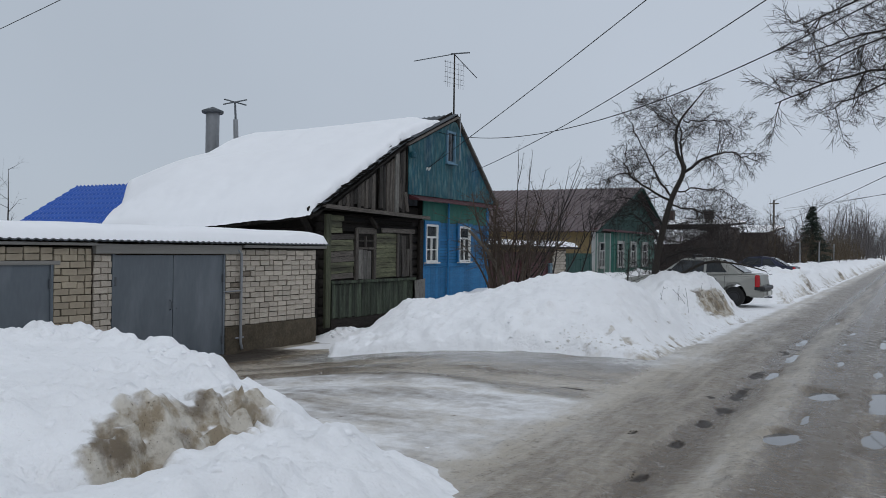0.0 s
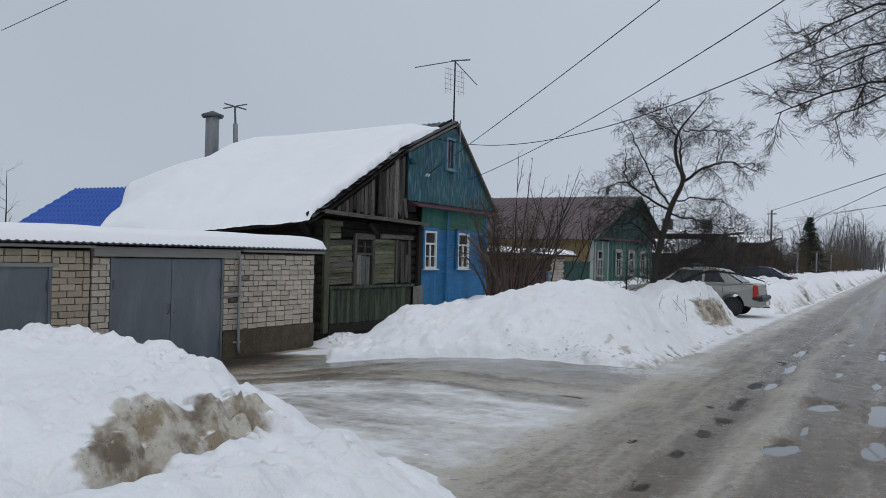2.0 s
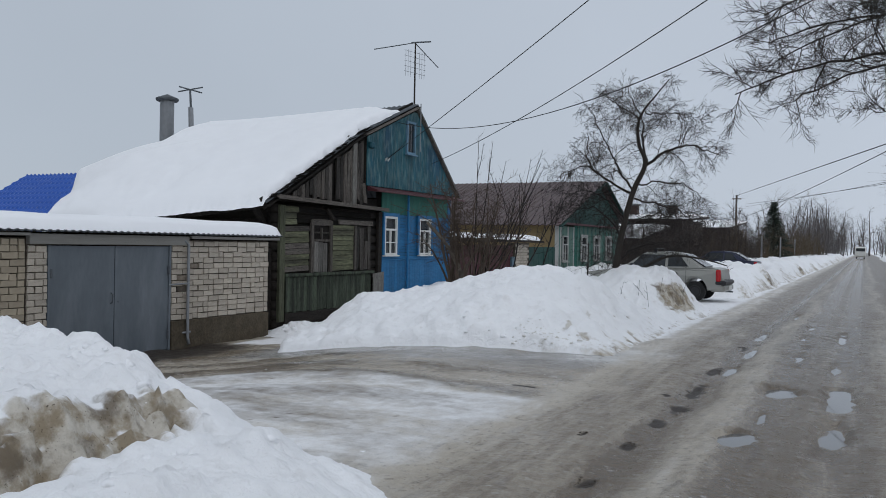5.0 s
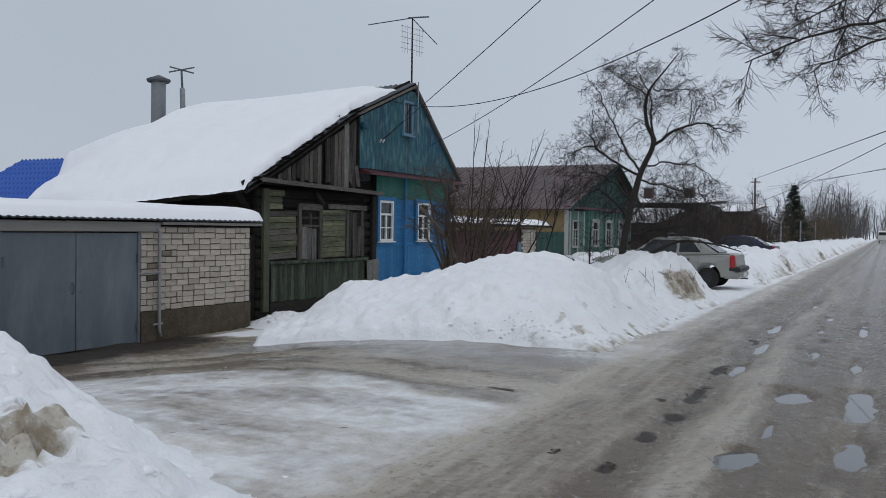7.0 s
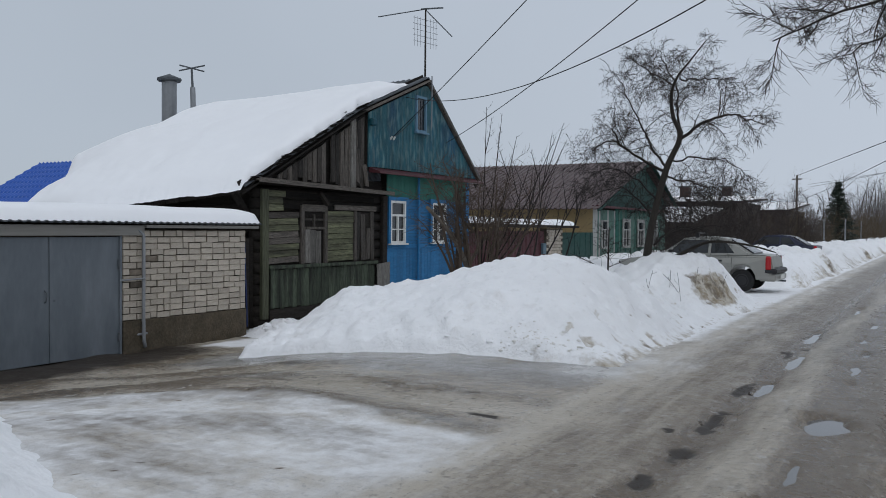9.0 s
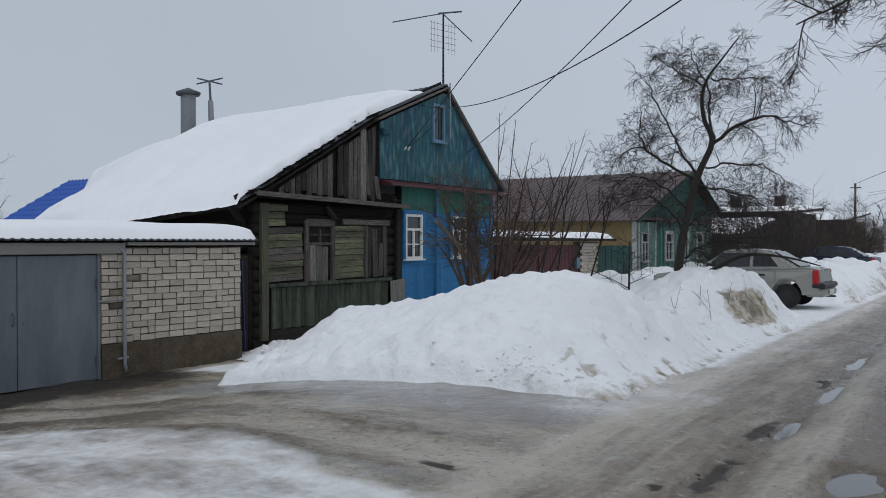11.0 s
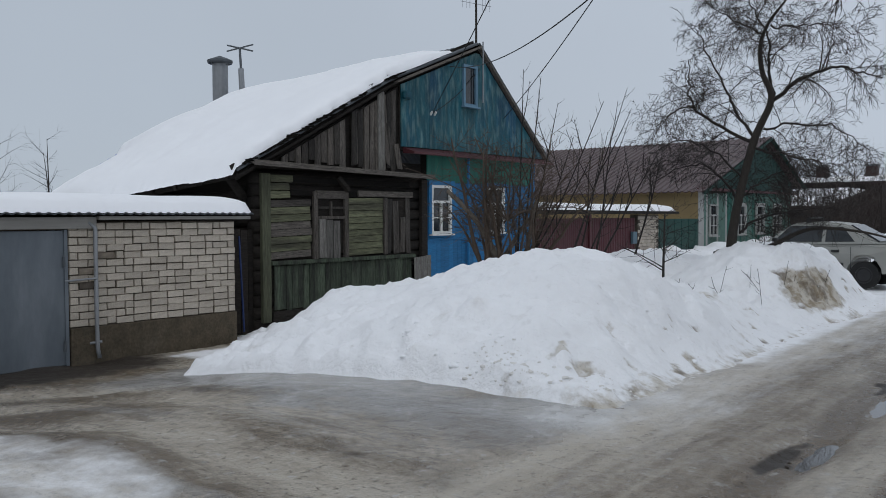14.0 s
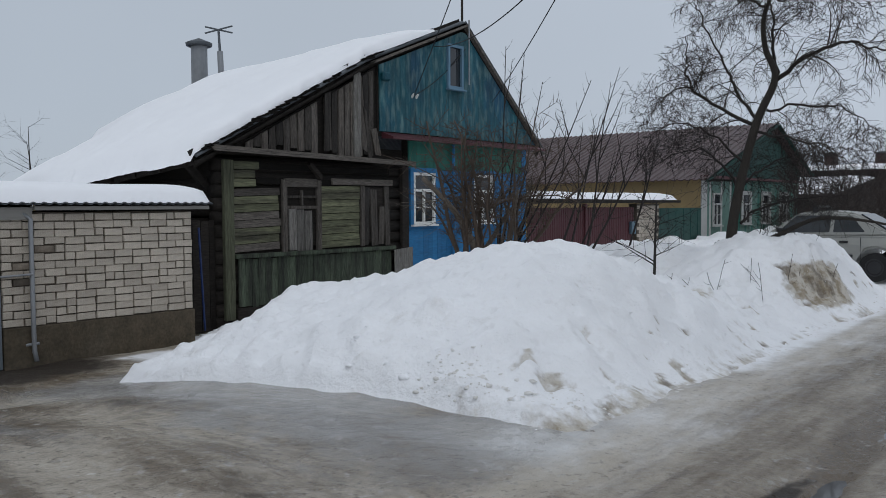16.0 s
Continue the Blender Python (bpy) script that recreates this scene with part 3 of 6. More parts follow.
def verge_bank(X, Y):
    wob = 0.30 * fbm(X, Y, 0.9, 4, 61)
    front = 11.72 + 0.07 * np.minimum(X + 4.8, 0) + 0.2 * wob
    z = bumps(X, Y, [(-4.65, 19.9, 1.4, 1.9, 1.0, 1.4), (-5.6, 17.2, 1.6, 1.5, 0.56, 1.0), (-9.0, 20.5, 3.2, 4.5, 0.55, 1.2), (-5.1, 22.6, 1.5, 1.5, 0.95, 1.2), (-6.7, 20.6, 1.7, 2.0, 0.85, 1.1), (-8.3, 22.3, 1.6, 1.6, 0.75, 1.1), (-7.6, 25.0, 2.2, 3.0, 0.75, 1.0)])
    ridge = (0.80 + 0.34 * np.exp(-((X + 5.15) / 1.15) ** 2)) * (1 - 0.45 * sm(14.4, 16.6, Y)) * sm(19.5, 16.0, Y) * sm(-10.6, -8.6, X)
    z = np.maximum(z, ridge) + 0.1 * np.minimum(z, ridge)
    edge = sm(0.0, 1.0, (-2.95 - X + 0.4 * wob - 0.55 * sm(21.2, 23.6, Y)) / (1.5 - 0.3 * sm(17, 19, Y))) * np.clip((Y - front) / 2.25, 0, 1) ** 0.82
    edge = edge * np.maximum(sm(0.0, 1.0, (24.25 - Y + 0.2 * wob) / 0.8), sm(-7.7, -8.4, X))
    left = np.clip((X + 8.5 + 0.62 * (Y - 11.2) + 0.4 * wob) / 1.7, 0, 1) ** 0.9
    left = np.maximum(left, sm(18.0, 19.5, Y))
    wall = 1 - 0.5 * sm(-9.5, -10.8, X) * sm(18, 16, Y)
    rough = crumble(X, Y, 0.75 + 1.1 * sm(-4.6, -3.4, X) + 0.8 * sm(1.2, 0.2, Y - front)) + lumps(X, Y, 1.1)
    gullies = 0.05 * fbm(X * 0.9 + Y * 0.5, Y * 2.2, 0.5, 3, 46) * sm(-4.9, -4.0, X)
    broken = sm(-4.7, -3.6, X) + 0.8 * sm(1.1, 0.3, Y - front) * sm(-5.6, -4.6, X)
    rough = rough + np.clip(broken, 0, 1) * (0.10 * np.abs(fbm(X, Y, 0.26, 3, 66)) + 0.05 * fbm(X, Y, 0.13, 2, 67) - 0.16 * sm(0.45, 0.75, fbm(X, Y, 0.30, 2, 68)))
    layers = fbm(X * 1.0, Y * 0.35, 0.16, 3, 69) + 0.6 * fbm(X * 0.6 + Y * 0.8, Y * 0.6, 0.11, 2, 65)
    rough = rough + (0.10 * np.abs(layers) - 0.12 * sm(0.30, 0.62, -layers)) * sm(-4.5, -3.7, X) + 0.022 * fbm(X, Y, 0.12, 2, 64)
    earthy = np.exp(-(((X + 3.85) / 0.62) ** 2 + ((Y - 19.4) / 1.0) ** 2) ** 1.5)
    rough = rough + earthy * (0.34 * np.abs(fbm(X, Y, 0.32, 3, 49)) - 0.04)
    hole = 0.0 * X
    for x, y, r in ((-3.55, 12.45, 0.09), (-3.25, 12.75, 0.07), (-3.2, 12.3, 0.05), (-6.16, 11.95, 0.05), (-4.3, 15.4, 0.12), (-7.2, 14.2, 0.10)):
        hole = hole + 0.07 * np.exp(-(((X - x) / r) ** 2 + ((Y - y) / r) ** 2))
    foot = 0.13 * np.exp(-(((X + 10.35) / 0.55) ** 2 + ((Y - 14.25) / 0.45) ** 2)) + 0.22 * np.exp(-((X + 10.1 - 0.15 * (Y - 15)) / 0.5) ** 2) * sm(14.0, 14.8, Y) * sm(18.5, 17.0, Y)
    foot = foot * (1 + 1.2 * np.abs(fbm(X, Y, 0.3, 3, 47)))
    kerb = 0.13 * sm(0.02, 0.16, Y - front + 0.07 * fbm(X, Y, 0.20, 3, 63)) * sm(0.0, 0.12, left) * sm(-2.9, -3.5, X) * sm(2.2, 0.6, Y - front)
    kerb = kerb * (1 + 0.8 * fbm(X, Y, 0.18, 2, 62))
    return (z + rough + gullies - hole) * edge * left * wall + kerb + foot * (1 - edge * left) + apron(X, Y) - 0.05 + 0.03 * edge


def verge_mud_and_shadow(X, Y, Z):
    clod = np.exp(-(((X + 3.85) / 0.58) ** 2 + ((Y - 19.4) / 0.9) ** 2) ** 1.5) * 1.4 * sm(0.05, 0.2, Z) * sm(0.85, 0.55, Z + 0.25 * fbm(X, Y, 0.4, 3, 50))
    clod = np.maximum(clod, 0.8 * np.exp(-(((X + 4.15) / 0.18) ** 2 + ((Y - 16.2) / 0.6) ** 2)))
    toe = 0.62 * sm(-3.55, -3.05, X) + 0.42 * sm(12.2, 11.7, Y) * sm(-4.6, -4.0, X)
    # soil colour in the dug pits stands in for their shadow; grooves hold dirt
    pit_shadow = 0.75 * sm(0.40, 0.70, fbm(X, Y, 0.30, 2, 68)) * sm(-4.6, -3.6, X)
    grooves = fbm(X * 1.0, Y * 0.35, 0.16, 3, 69) + 0.6 * fbm(X * 0.6 + Y * 0.8, Y * 0.6, 0.11, 2, 65)
    toe = np.maximum.reduce([toe, pit_shadow, 0.72 * sm(0.34, 0.62, -grooves) * sm(-4.4, -3.7, X)])
    spot = 0.0 * X
    for x, y, r in ((-3.55, 12.45, 0.10), (-3.25, 12.75, 0.08), (-6.16, 11.95, 0.06), (-7.2, 14.2, 0.10)):
        spot = np.maximum(spot, 0.6 * np.exp(-(((X - x) / r) ** 2 + ((Y - y) / r) ** 2)))
    return np.clip(np.maximum.reduce([clod, toe, spot]), 0, 1)


def over(X, Y, Z):
    return Z > ground_height(X, Y) - 0.04


SNOW = {"white": lambda X, Y, Z: 0 * X + 1, "wet": lambda X, Y, Z: 0 * X}
tagged(sheet("snow_bank", line(-9.8, -1.9, 0.036), line(0.5, 7.6, 0.036), near_pile, {**SNOW, "mud": near_mud}, GROUND, keep=over), "shovelled snow bank with a dirty brown melting face beside the lane", "snow bank", kind="stuff")
tagged(sheet("snow_bank", line(-10.95, -2.6, 0.045), line(10.6, 25.6, 0.05), verge_bank, {**SNOW, "mud": verge_mud_and_shadow}, GROUND, keep=over), "large white ploughed snow bank before the houses", "snow bank", kind="stuff")


def clods(name, label, seed, count, place, size, material=ROOF_SNOW, category="snow clods"):
    """Broken lumps of snow lying along the foot of a bank."""
    r = random.Random(seed)
    verts, faces = [], []
    bm = bmesh.new()
    bmesh.ops.create_icosphere(bm, subdivisions=1, radius=1.0)
    bv, bf = [v.co.copy() for v in bm.verts], [[v.index for v in f.verts] for f in bm.faces]
    bm.free()
    for k in range(count):
        x, y, z = place(r)
        s = size * (0.35 + r.random() ** 3 * 1.6)
        m = Euler((r.uniform(0, 6), r.uniform(0, 6), r.uniform(0, 6))).to_matrix()
        base = len(verts)
        for v in bv:
            q = m @ v * (1 + 0.75 * noise.noise(v * 1.3 + Vector((k * 3.1, 0, 0))))
            verts.append((x + q.x * s, y + q.y * s, z + (q.z - 0.35) * s * 0.6))
        faces += [[base + i for i in f] for f in bf]
    me = bpy.data.meshes.new(name)
    me.from_pydata(verts, [], faces)
    me.polygons.foreach_set("use_smooth", [True] * len(me.polygons))
    me.materials.append(material)
    return tagged(new(name, me), label, category, kind="stuff")


def on(fn, x, y):
    X, Y = np.array([[x]]), np.array([[y]])
    return float(max(fn(X, Y)[0, 0], ground_height(X, Y)[0, 0]))


def foot_place(r):
    if r.random() < 0.45:
        x = r.uniform(-5.6, -3.6)
        y = 11.72 + 0.07 * min(x + 4.8, 0) + abs(r.gauss(0, 0.28)) + 0.12
    else:
        y = r.uniform(11.7, 21.0)
        x = -3.3 - abs(r.gauss(0, 0.3))
    return x, y, on(verge_bank, x, y)


def pile_place(r):
    y = r.uniform(2.4, 5.6)
    x = r.uniform(-6.5, -4.1) if r.random() < 0.5 else r.uniform(-3.5, -3.0)
    return x, y, on(near_pile, x, y) - 0.01


def corner_place(r):
    x, y = -10.25 + r.gauss(0, 0.22), 14.25 + r.gauss(0, 0.28)
    return x, y, on(verge_bank, x, y)


clods("snow_clods", "broken snow clods along the foot of the bank", 5, 160, foot_place, 0.022)
clods("snow_clods", "broken snow crust on the near snow bank", 6, 220, pile_place, 0.028)
clods("snow_clods", "heaped snow clods at the house corner", 7, 60, corner_place, 0.050)


def toe_place(r):
    if r.random() < 0.5:
        x = r.uniform(-4.6, -3.3)
        y = 11.8 + abs(r.gauss(0, 0.22)) + 0.25 * max(x + 3.9, 0)
    else:
        y = r.uniform(12.0, 22.5)
        x = -3.12 - abs(r.gauss(0, 0.16))
    return x, y, on(verge_bank, x, y)


def rut_place(r):
    x, y, a, b = r.choice(HOLES[:4] + HOLES[5:8])
    x, y = x + r.gauss(0, a * 0.55), y + r.gauss(0, b * 0.6)
    return x, y, float(ground_height(np.array([[x]]), np.array([[y]]))[0, 0])


DIRTY_SNOW = mat("dirty_crumbled_snow", (0.80, 0.79, 0.77), 0.9, second=(0.50, 0.46, 0.40), scale=4.0, amount=0.7, bump=0.4, bump_scale=30.0)
MUD = mat("wet_mud", (0.050, 0.038, 0.027), 0.6, second=(0.025, 0.019, 0.014), scale=9.0, bump=0.4)
clods("dirty_snow_clods", "dirty crumbled snow along the toe of the bank", 8, 320, toe_place, 0.018, DIRTY_SNOW)
clods("mud_crumbs", "dark mud crumbs in the worn wheel track", 9, 260, rut_place, 0.009, MUD, "mud")


# ---- garages ----
GX = -10.6  # the street face of both garages


def corrugated(bm, x0, x1, y0, y1, z0, z1, pitch=0.13, depth=0.014, thick=0.012):
    """A wavy sheet whose waves run along x, falling from z1 at x0 to z0 at x1."""
    n = int((y1 - y0) / pitch * 6)
    rows = []
    for k in range(n + 1):
        y = y0 + (y1 - y0) * k / n
        w = depth * math.sin(2 * math.pi * y / pitch)
        rows.append([bm.verts.new((x, y, z + w + o)) for x, z in ((x0, z1), (x1, z0)) for o in (0, -thick)])
    for a, b in zip(rows, rows[1:]):
        for i, j in ((0, 2), (3, 1), (2, 3)):
            bm.faces.new((a[i], a[j], b[j], b[i]))
    bmesh.ops.recalc_face_normals(bm, faces=bm.faces[:])


def snow_slab(name, xs, ys, base, thick, label, seed, falloff=0.25, rag=0.12):
    """A lying blanket of snow with rounded, ragged rims over the surface base(x, y)."""
    x0, x1, y0, y1 = xs[0], xs[-1], ys[0], ys[-1]

    def top(X, Y):
        w = rag * fbm(X, Y, 0.45, 3, seed)
        d = np.minimum.reduce([X - x0, x1 - X, Y - y0, y1 - Y]) + np.where(np.minimum.reduce([X - x0, x1 - X, Y - y0, y1 - Y]) > 0.01, w, 0)
        e = np.clip(d / falloff, 0, 1)
        return base(X, Y) + thick * np.sqrt(np.clip(1 - (1 - e) ** 2, 0, 1)) * (1 + 0.18 * fbm(X, Y, 1.6, 3, seed + 1)) - 0.01

    ob = sheet(name, xs, ys, top, {}, ROOF_SNOW)
    return tagged(ob, label, "snow", kind="stuff")


def roof_z(x):
    return 1.60 + (GX - x) * 0.03


for g, (y0, y1, d0, d1, dz) in enumerate(((8.36, 13.75, 8.72, 11.10, 1.40), (4.4, 8.35, 5.20, 7.67, 1.27))):
    garage = thing("garage", ("white brick garage with grey steel doors and a snowy roof", "yellowish brick garage with a grey steel door and a snowy roof")[g], "garage", "row of garages")
    bm = bmesh.new()
    box(bm, GX - 0.3, GX - 0.032, y0, d0, -0.45, 1.50)
    box(bm, GX - 0.3, GX - 0.032, d1, y1, -0.45, 1.50)
    box(bm, GX - 0.3, GX - 0.032, d0, d1, dz, 1.50)
    box(bm, GX - 5.5, GX - 5.2, y0, y1, -0.45, 1.62)
    box(bm, GX - 5.2, GX - 0.3, y0, y0 + 0.25, -0.45, 1.50)
    box(bm, GX - 5.2, GX - 0.3, y1 - 0.25, y1, -0.45, 1.50)
    part("wall", bm, MORTAR, garage)
    bm = bmesh.new()
    corrugated(bm, GX - 5.6, GX + 0.16, y0 + 0.002, y1 + (0.24 if g == 0 else 0), 1.615, 1.77)
    part("roof", bm, SLATE, garage, "dark wavy slate sheets")
    if g == 0:
        part("beam", boxed(GX - 0.05, GX + 0.05, y0 + 0.003, 11.5, 1.41, 1.565, bevel=0.006), TRIM, garage, "grey weathered lintel beam")
        part("eave_board", boxed(GX - 0.02, GX + 0.10, 11.505, y1 + 0.22, 1.525, 1.575, bevel=0.005), TRIM, garage)
        part("plinth", boxed(GX - 0.25, GX + 0.012, d1 + 0.04, y1 + 0.01, -0.5, 0.10, bevel=0.01), PLINTH, garage, "damp dark rendered plinth")
    else:
        part("lintel", boxed(GX - 0.05, GX + 0.02, d0 - 0.1, d1 + 0.12, 1.25, 1.31, bevel=0.005), TRIM, garage)
        part("eave_board", boxed(GX - 0.02, GX + 0.10, y0, y1 - 0.003, 1.53, 1.575, bevel=0.005), TRIM, garage)
    mid = (d0 + d1) / 2 + 0.02
    for a, b in ((d0 + 0.02, mid - 0.006), (mid + 0.006, d1 - 0.02)):
        leaf = part("door_leaf", boxed(GX - 0.06, GX - 0.015, a, b, -0.37, dz - 0.01, bevel=0.004), DOOR_GREY, garage, "grey painted steel door leaf")
        hinge_y = a + 0.015 if a < mid else b - 0.015
        for z in (-0.12, 0.98):
            part("hinge", tubed([(GX + 0.005, hinge_y, z - 0.07), (GX + 0.005, hinge_y, z + 0.07)], [0.018] * 2), SLATE, leaf, "dark hinge")
        if a < mid:
            part("handle", tubed([(GX - 0.02, b - 0.06, 0.48), (GX + 0.02, b - 0.06, 0.50), (GX + 0.025, b - 0.06, 0.62), (GX - 0.02, b - 0.06, 0.65)], [0.010] * 4), SLATE, leaf, "dark pull handle")
            bm = bmesh.new()
            for k in range(6):
                box(bm, GX - 0.016, GX - 0.006, a + 0.10, a + 0.26, -0.27 + 0.025 * k, -0.255 + 0.025 * k)
            part("vent", bm, STEEL, leaf, "small grey vent grille")
        else:
            part("lock", tubed([(GX - 0.02, a + 0.07, 0.5), (GX - 0.008, a + 0.07, 0.5)], [0.014] * 2), SLATE, leaf)
    for y in (d0 - 0.02, d1 - 0.025):
        part("door_jamb", boxed(GX - 0.06, GX + 0.004, y, y + 0.045, -0.38, dz), DOOR_GREY, garage)
    if g == 0:
        pipe = part("downpipe", tubed([(GX + 0.02, 11.38, 1.50), (GX + 0.06, 11.47, 1.42), (GX + 0.06, 11.47, 0.1), (GX + 0.06, 11.475, -0.20), (GX + 0.08, 11.49, -0.32)], [0.028] * 5, 10), STEEL, garage, "grey galvanised downpipe", True)
        part("bracket", tubed([(GX + 0.0, 11.08, 0.73), (GX + 0.09, 11.47, 0.75)], [0.014] * 2), STEEL, pipe)
        part("bracket", tubed([(GX + 0.0, 11.40, -0.12), (GX + 0.09, 11.52, -0.10)], [0.018] * 2), STEEL, pipe)
    if g == 0:
        white_garage = garage
    else:
        yellow_garage = garage

snow_slab("roof_snow", line(GX - 5.6, GX + 0.13, 0.07), line(4.3, 13.99, 0.07), lambda X, Y: roof_z(X) + 0.03 + 0 * Y, 0.23, "thick snow blanket on the garage roofs", 71, 0.35, 0.05)


# ---- old house with the blue half ----
FX = -11.0   # the street face
RIDGE = (20.38, 5.31)
EAVE_L, EAVE_R = (14.05, 2.34), (23.25, 2.86)
SL, SR = (RIDGE[1] - EAVE_L[1]) / (RIDGE[0] - EAVE_L[0]), (RIDGE[1] - EAVE_R[1]) / (EAVE_R[0] - RIDGE[0])


def knee(v):
    """How far the street-side roof bulges over the straight line from eave to ridge."""
    return 0.19 * max(0.0, min(v / 0.565, (1 - v) / 0.435))


def under_roof(y):
    if y < RIDGE[0]:
        return RIDGE[1] - 0.10 - SL * (RIDGE[0] - y) + knee((y - EAVE_L[0]) / (RIDGE[0] - EAVE_L[0]))
    return RIDGE[1] - 0.10 - SR * (y - RIDGE[0])


house = thing("wooden_house", "old wooden house, half derelict green, half bright blue, snowy roof", "house")
bm = bmesh.new()
for v in box(bm, -17.4, FX - 0.16, 14.6, 14.75, -0.5, 2.5):
    if v.co.z > 2:
        v.co.z = 2.55 - 0.095 * (FX - v.co.x)
box(bm, -17.4, FX - 0.16, 22.45, 22.6, -0.5, 2.9)
box(bm, -17.55, -17.4, 14.6, 22.6, -0.5, 1.7)
part("wall", bm, DARK_WOOD, house, "dark log walls")

# logs of the derelict half, showing where the boards are gone
for k in range(13):
    z = -0.25 + 0.205 * k
    part("log", tubed([(FX - 0.12, 14.45, z), (FX - 0.12, 18.72, z)], [0.115, 0.115], 10), DARK_WOOD, house, smooth=True)
for k in range(11):
    z = -0.15 + 0.205 * k
    part("log", tubed([(FX - 0.12, 14.62, z), (-13.5, 14.62, z)], [0.11, 0.10], 8), DARK_WOOD, house, smooth=True)

rnd = random.Random(4)


def cladding(name, y0, y1, z0, z1, material, horizontal, width, gap=0.004, x=FX, thick=0.025, jitter=0.0, skip=(), tilt=0.0, top=None, mixed=0.0):
    """Boards laid side by side on the street face."""
    a, b = (z0, z1) if horizontal else (y0, y1)
    n = max(1, round((b - a) / width))
    w = (b - a) / n
    for k in range(n):
        if k in skip:
            continue
        p, q = a + k * w + gap / 2, a + (k + 1) * w - gap / 2
        j = lambda s=1.0: rnd.uniform(-jitter, jitter) * s
        bm = bmesh.new()
        dx = rnd.uniform(0, jitter) * 0.25
        if horizontal:
            vs = box(bm, x, x + thick + dx, y0 + j(), y1 + j(), p, q)
            for v in vs:
                if v.co.z > (p + q) / 2:
                    v.co.x -= thick * 0.45 if v.co.x > x + 0.001 else 0
                v.co.z += tilt * (v.co.y - y0) / (y1 - y0) + j(0.15)
        else:
            zt = (lambda y: z1) if top is None else top
            vs = box(bm, x, x + thick + dx, p, q, z0 + j(), 1.0)
            jj = j(0.6)
            for v in vs:
                if v.co.z == 1.0:
                    v.co.z = zt(v.co.y) + (jj if top is None else 0)
                v.co.y += j(0.12)
        part("board", bm, (GREY_RAIL if horizontal else GREY_WOOD) if mixed and rnd.random() < mixed else material, house)


# derelict half: faded boards, shuttered windows, skirting of mossy boards
cladding("board", 14.72, 15.62, 0.84, 1.84, GREEN_WOOD, True, 0.118, gap=0.012, jitter=0.025, tilt=0.03, mixed=0.3)
cladding("board", 15.20, 18.22, 1.92, 2.26, SOOT, True, 0.12, gap=0.02, jitter=0.05, tilt=-0.02, skip=(1,))
cladding("board", 14.72, 15.18, 1.86, 2.26, GREEN_WOOD, True, 0.125, gap=0.012, jitter=0.06, skip=(), tilt=0.015)
cladding("board", 16.50, 17.42, 0.84, 1.90, GREEN_WOOD, True, 0.118, gap=0.010, jitter=0.015, tilt=0.02, mixed=0.12)
cladding("board", 14.80, 18.22, -0.02, 0.74, GREEN_VERT, False, 0.125, gap=0.005, jitter=0.02, x=FX + 0.002, mixed=0.06)
part("corner_post", boxed(FX - 0.02, FX + 0.06, 14.54, 14.72, -0.2, 2.28, bevel=0.01), OLIVE_POST, house, "faded olive painted corner board")
part("sill_rail", boxed(FX, FX + 0.09, 14.72, 18.3, 0.75, 0.82, bevel=0.01), GREEN_VERT, house)
part("skirting", boxed(FX, FX + 0.05, 14.76, 18.3, -0.24, -0.03, bevel=0.01), DARK_WOOD, house)
cladding("board", 15.80, 16.30, 0.80, 1.50, SHUTTER, False, 0.155, gap=0.012, jitter=0.06, x=FX + 0.012)
for y in (15.66, 16.40):
    part("window_post", boxed(FX, FX + 0.06, y, y + 0.10, 0.80, 2.0, bevel=0.008), GREY_WOOD, house)
part("window_bar", boxed(FX, FX + 0.05, 15.76, 16.40, 1.52, 1.57), GREY_WOOD, house)
part("window_bar", boxed(FX, FX + 0.045, 15.76, 16.40, 1.70, 1.74), GREY_WOOD, house)
part("window_bar", boxed(FX, FX + 0.05, 16.06, 16.10, 1.575, 1.83), GREY_WOOD, house)
part("window_head", boxed(FX, FX + 0.07, 15.72, 16.40, 1.88, 2.02, bevel=0.01), GREY_RAIL, house, "weathered window head board")
part("window_head", boxed(FX, FX + 0.06, 16.75, 18.25, 1.93, 2.04, bevel=0.01), GREY_RAIL, house)
part("window_post", boxed(FX, FX + 0.05, 17.44, 17.52, 0.84, 1.92), GREY_WOOD, house)
# solid dark panels stand in for the unlit depth of the openings
part("window_hole", boxed(FX - 0.04, FX - 0.002, 15.76, 16.40, 0.9, 1.9), DARK_WOOD, house)
part("window_hole", boxed(FX - 0.04, FX - 0.002, 17.5, 18.2, 0.9, 1.9), DARK_WOOD, house)
for y, w, z0, z1, lean in ((17.58, 0.13, 0.86, 1.90, 0.05), (17.78, 0.16, 0.84, 1.86, -0.04), (17.98, 0.14, 0.86, 1.55, 0.06), (18.12, 0.12, 0.84, 1.92, -0.03)):
    bm = boxed(FX + 0.01, FX + 0.035, y - w / 2, y + w / 2, z0, z1)
    for v in bm.verts:
        v.co.y += lean * (v.co.z - 1.3)
    part("board", bm, GREY_WOOD, house)
part("corner_post", boxed(FX - 0.02, FX + 0.07, 18.50, 18.68, 0.2, 2.30, bevel=0.01), DARK_WOOD, house)
part("patch_board", prismed([(18.26, 0.15), (18.74, 0.15), (18.74, 0.78), (18.24, 0.74)], FX + 0.075, FX + 0.10), PALE_WOOD, house, "pale bare patch of boards")

part("wall_plate", boxed(FX - 0.30, FX - 0.125, 14.5, 18.7, 2.16, 2.62), DARK_WOOD, house)
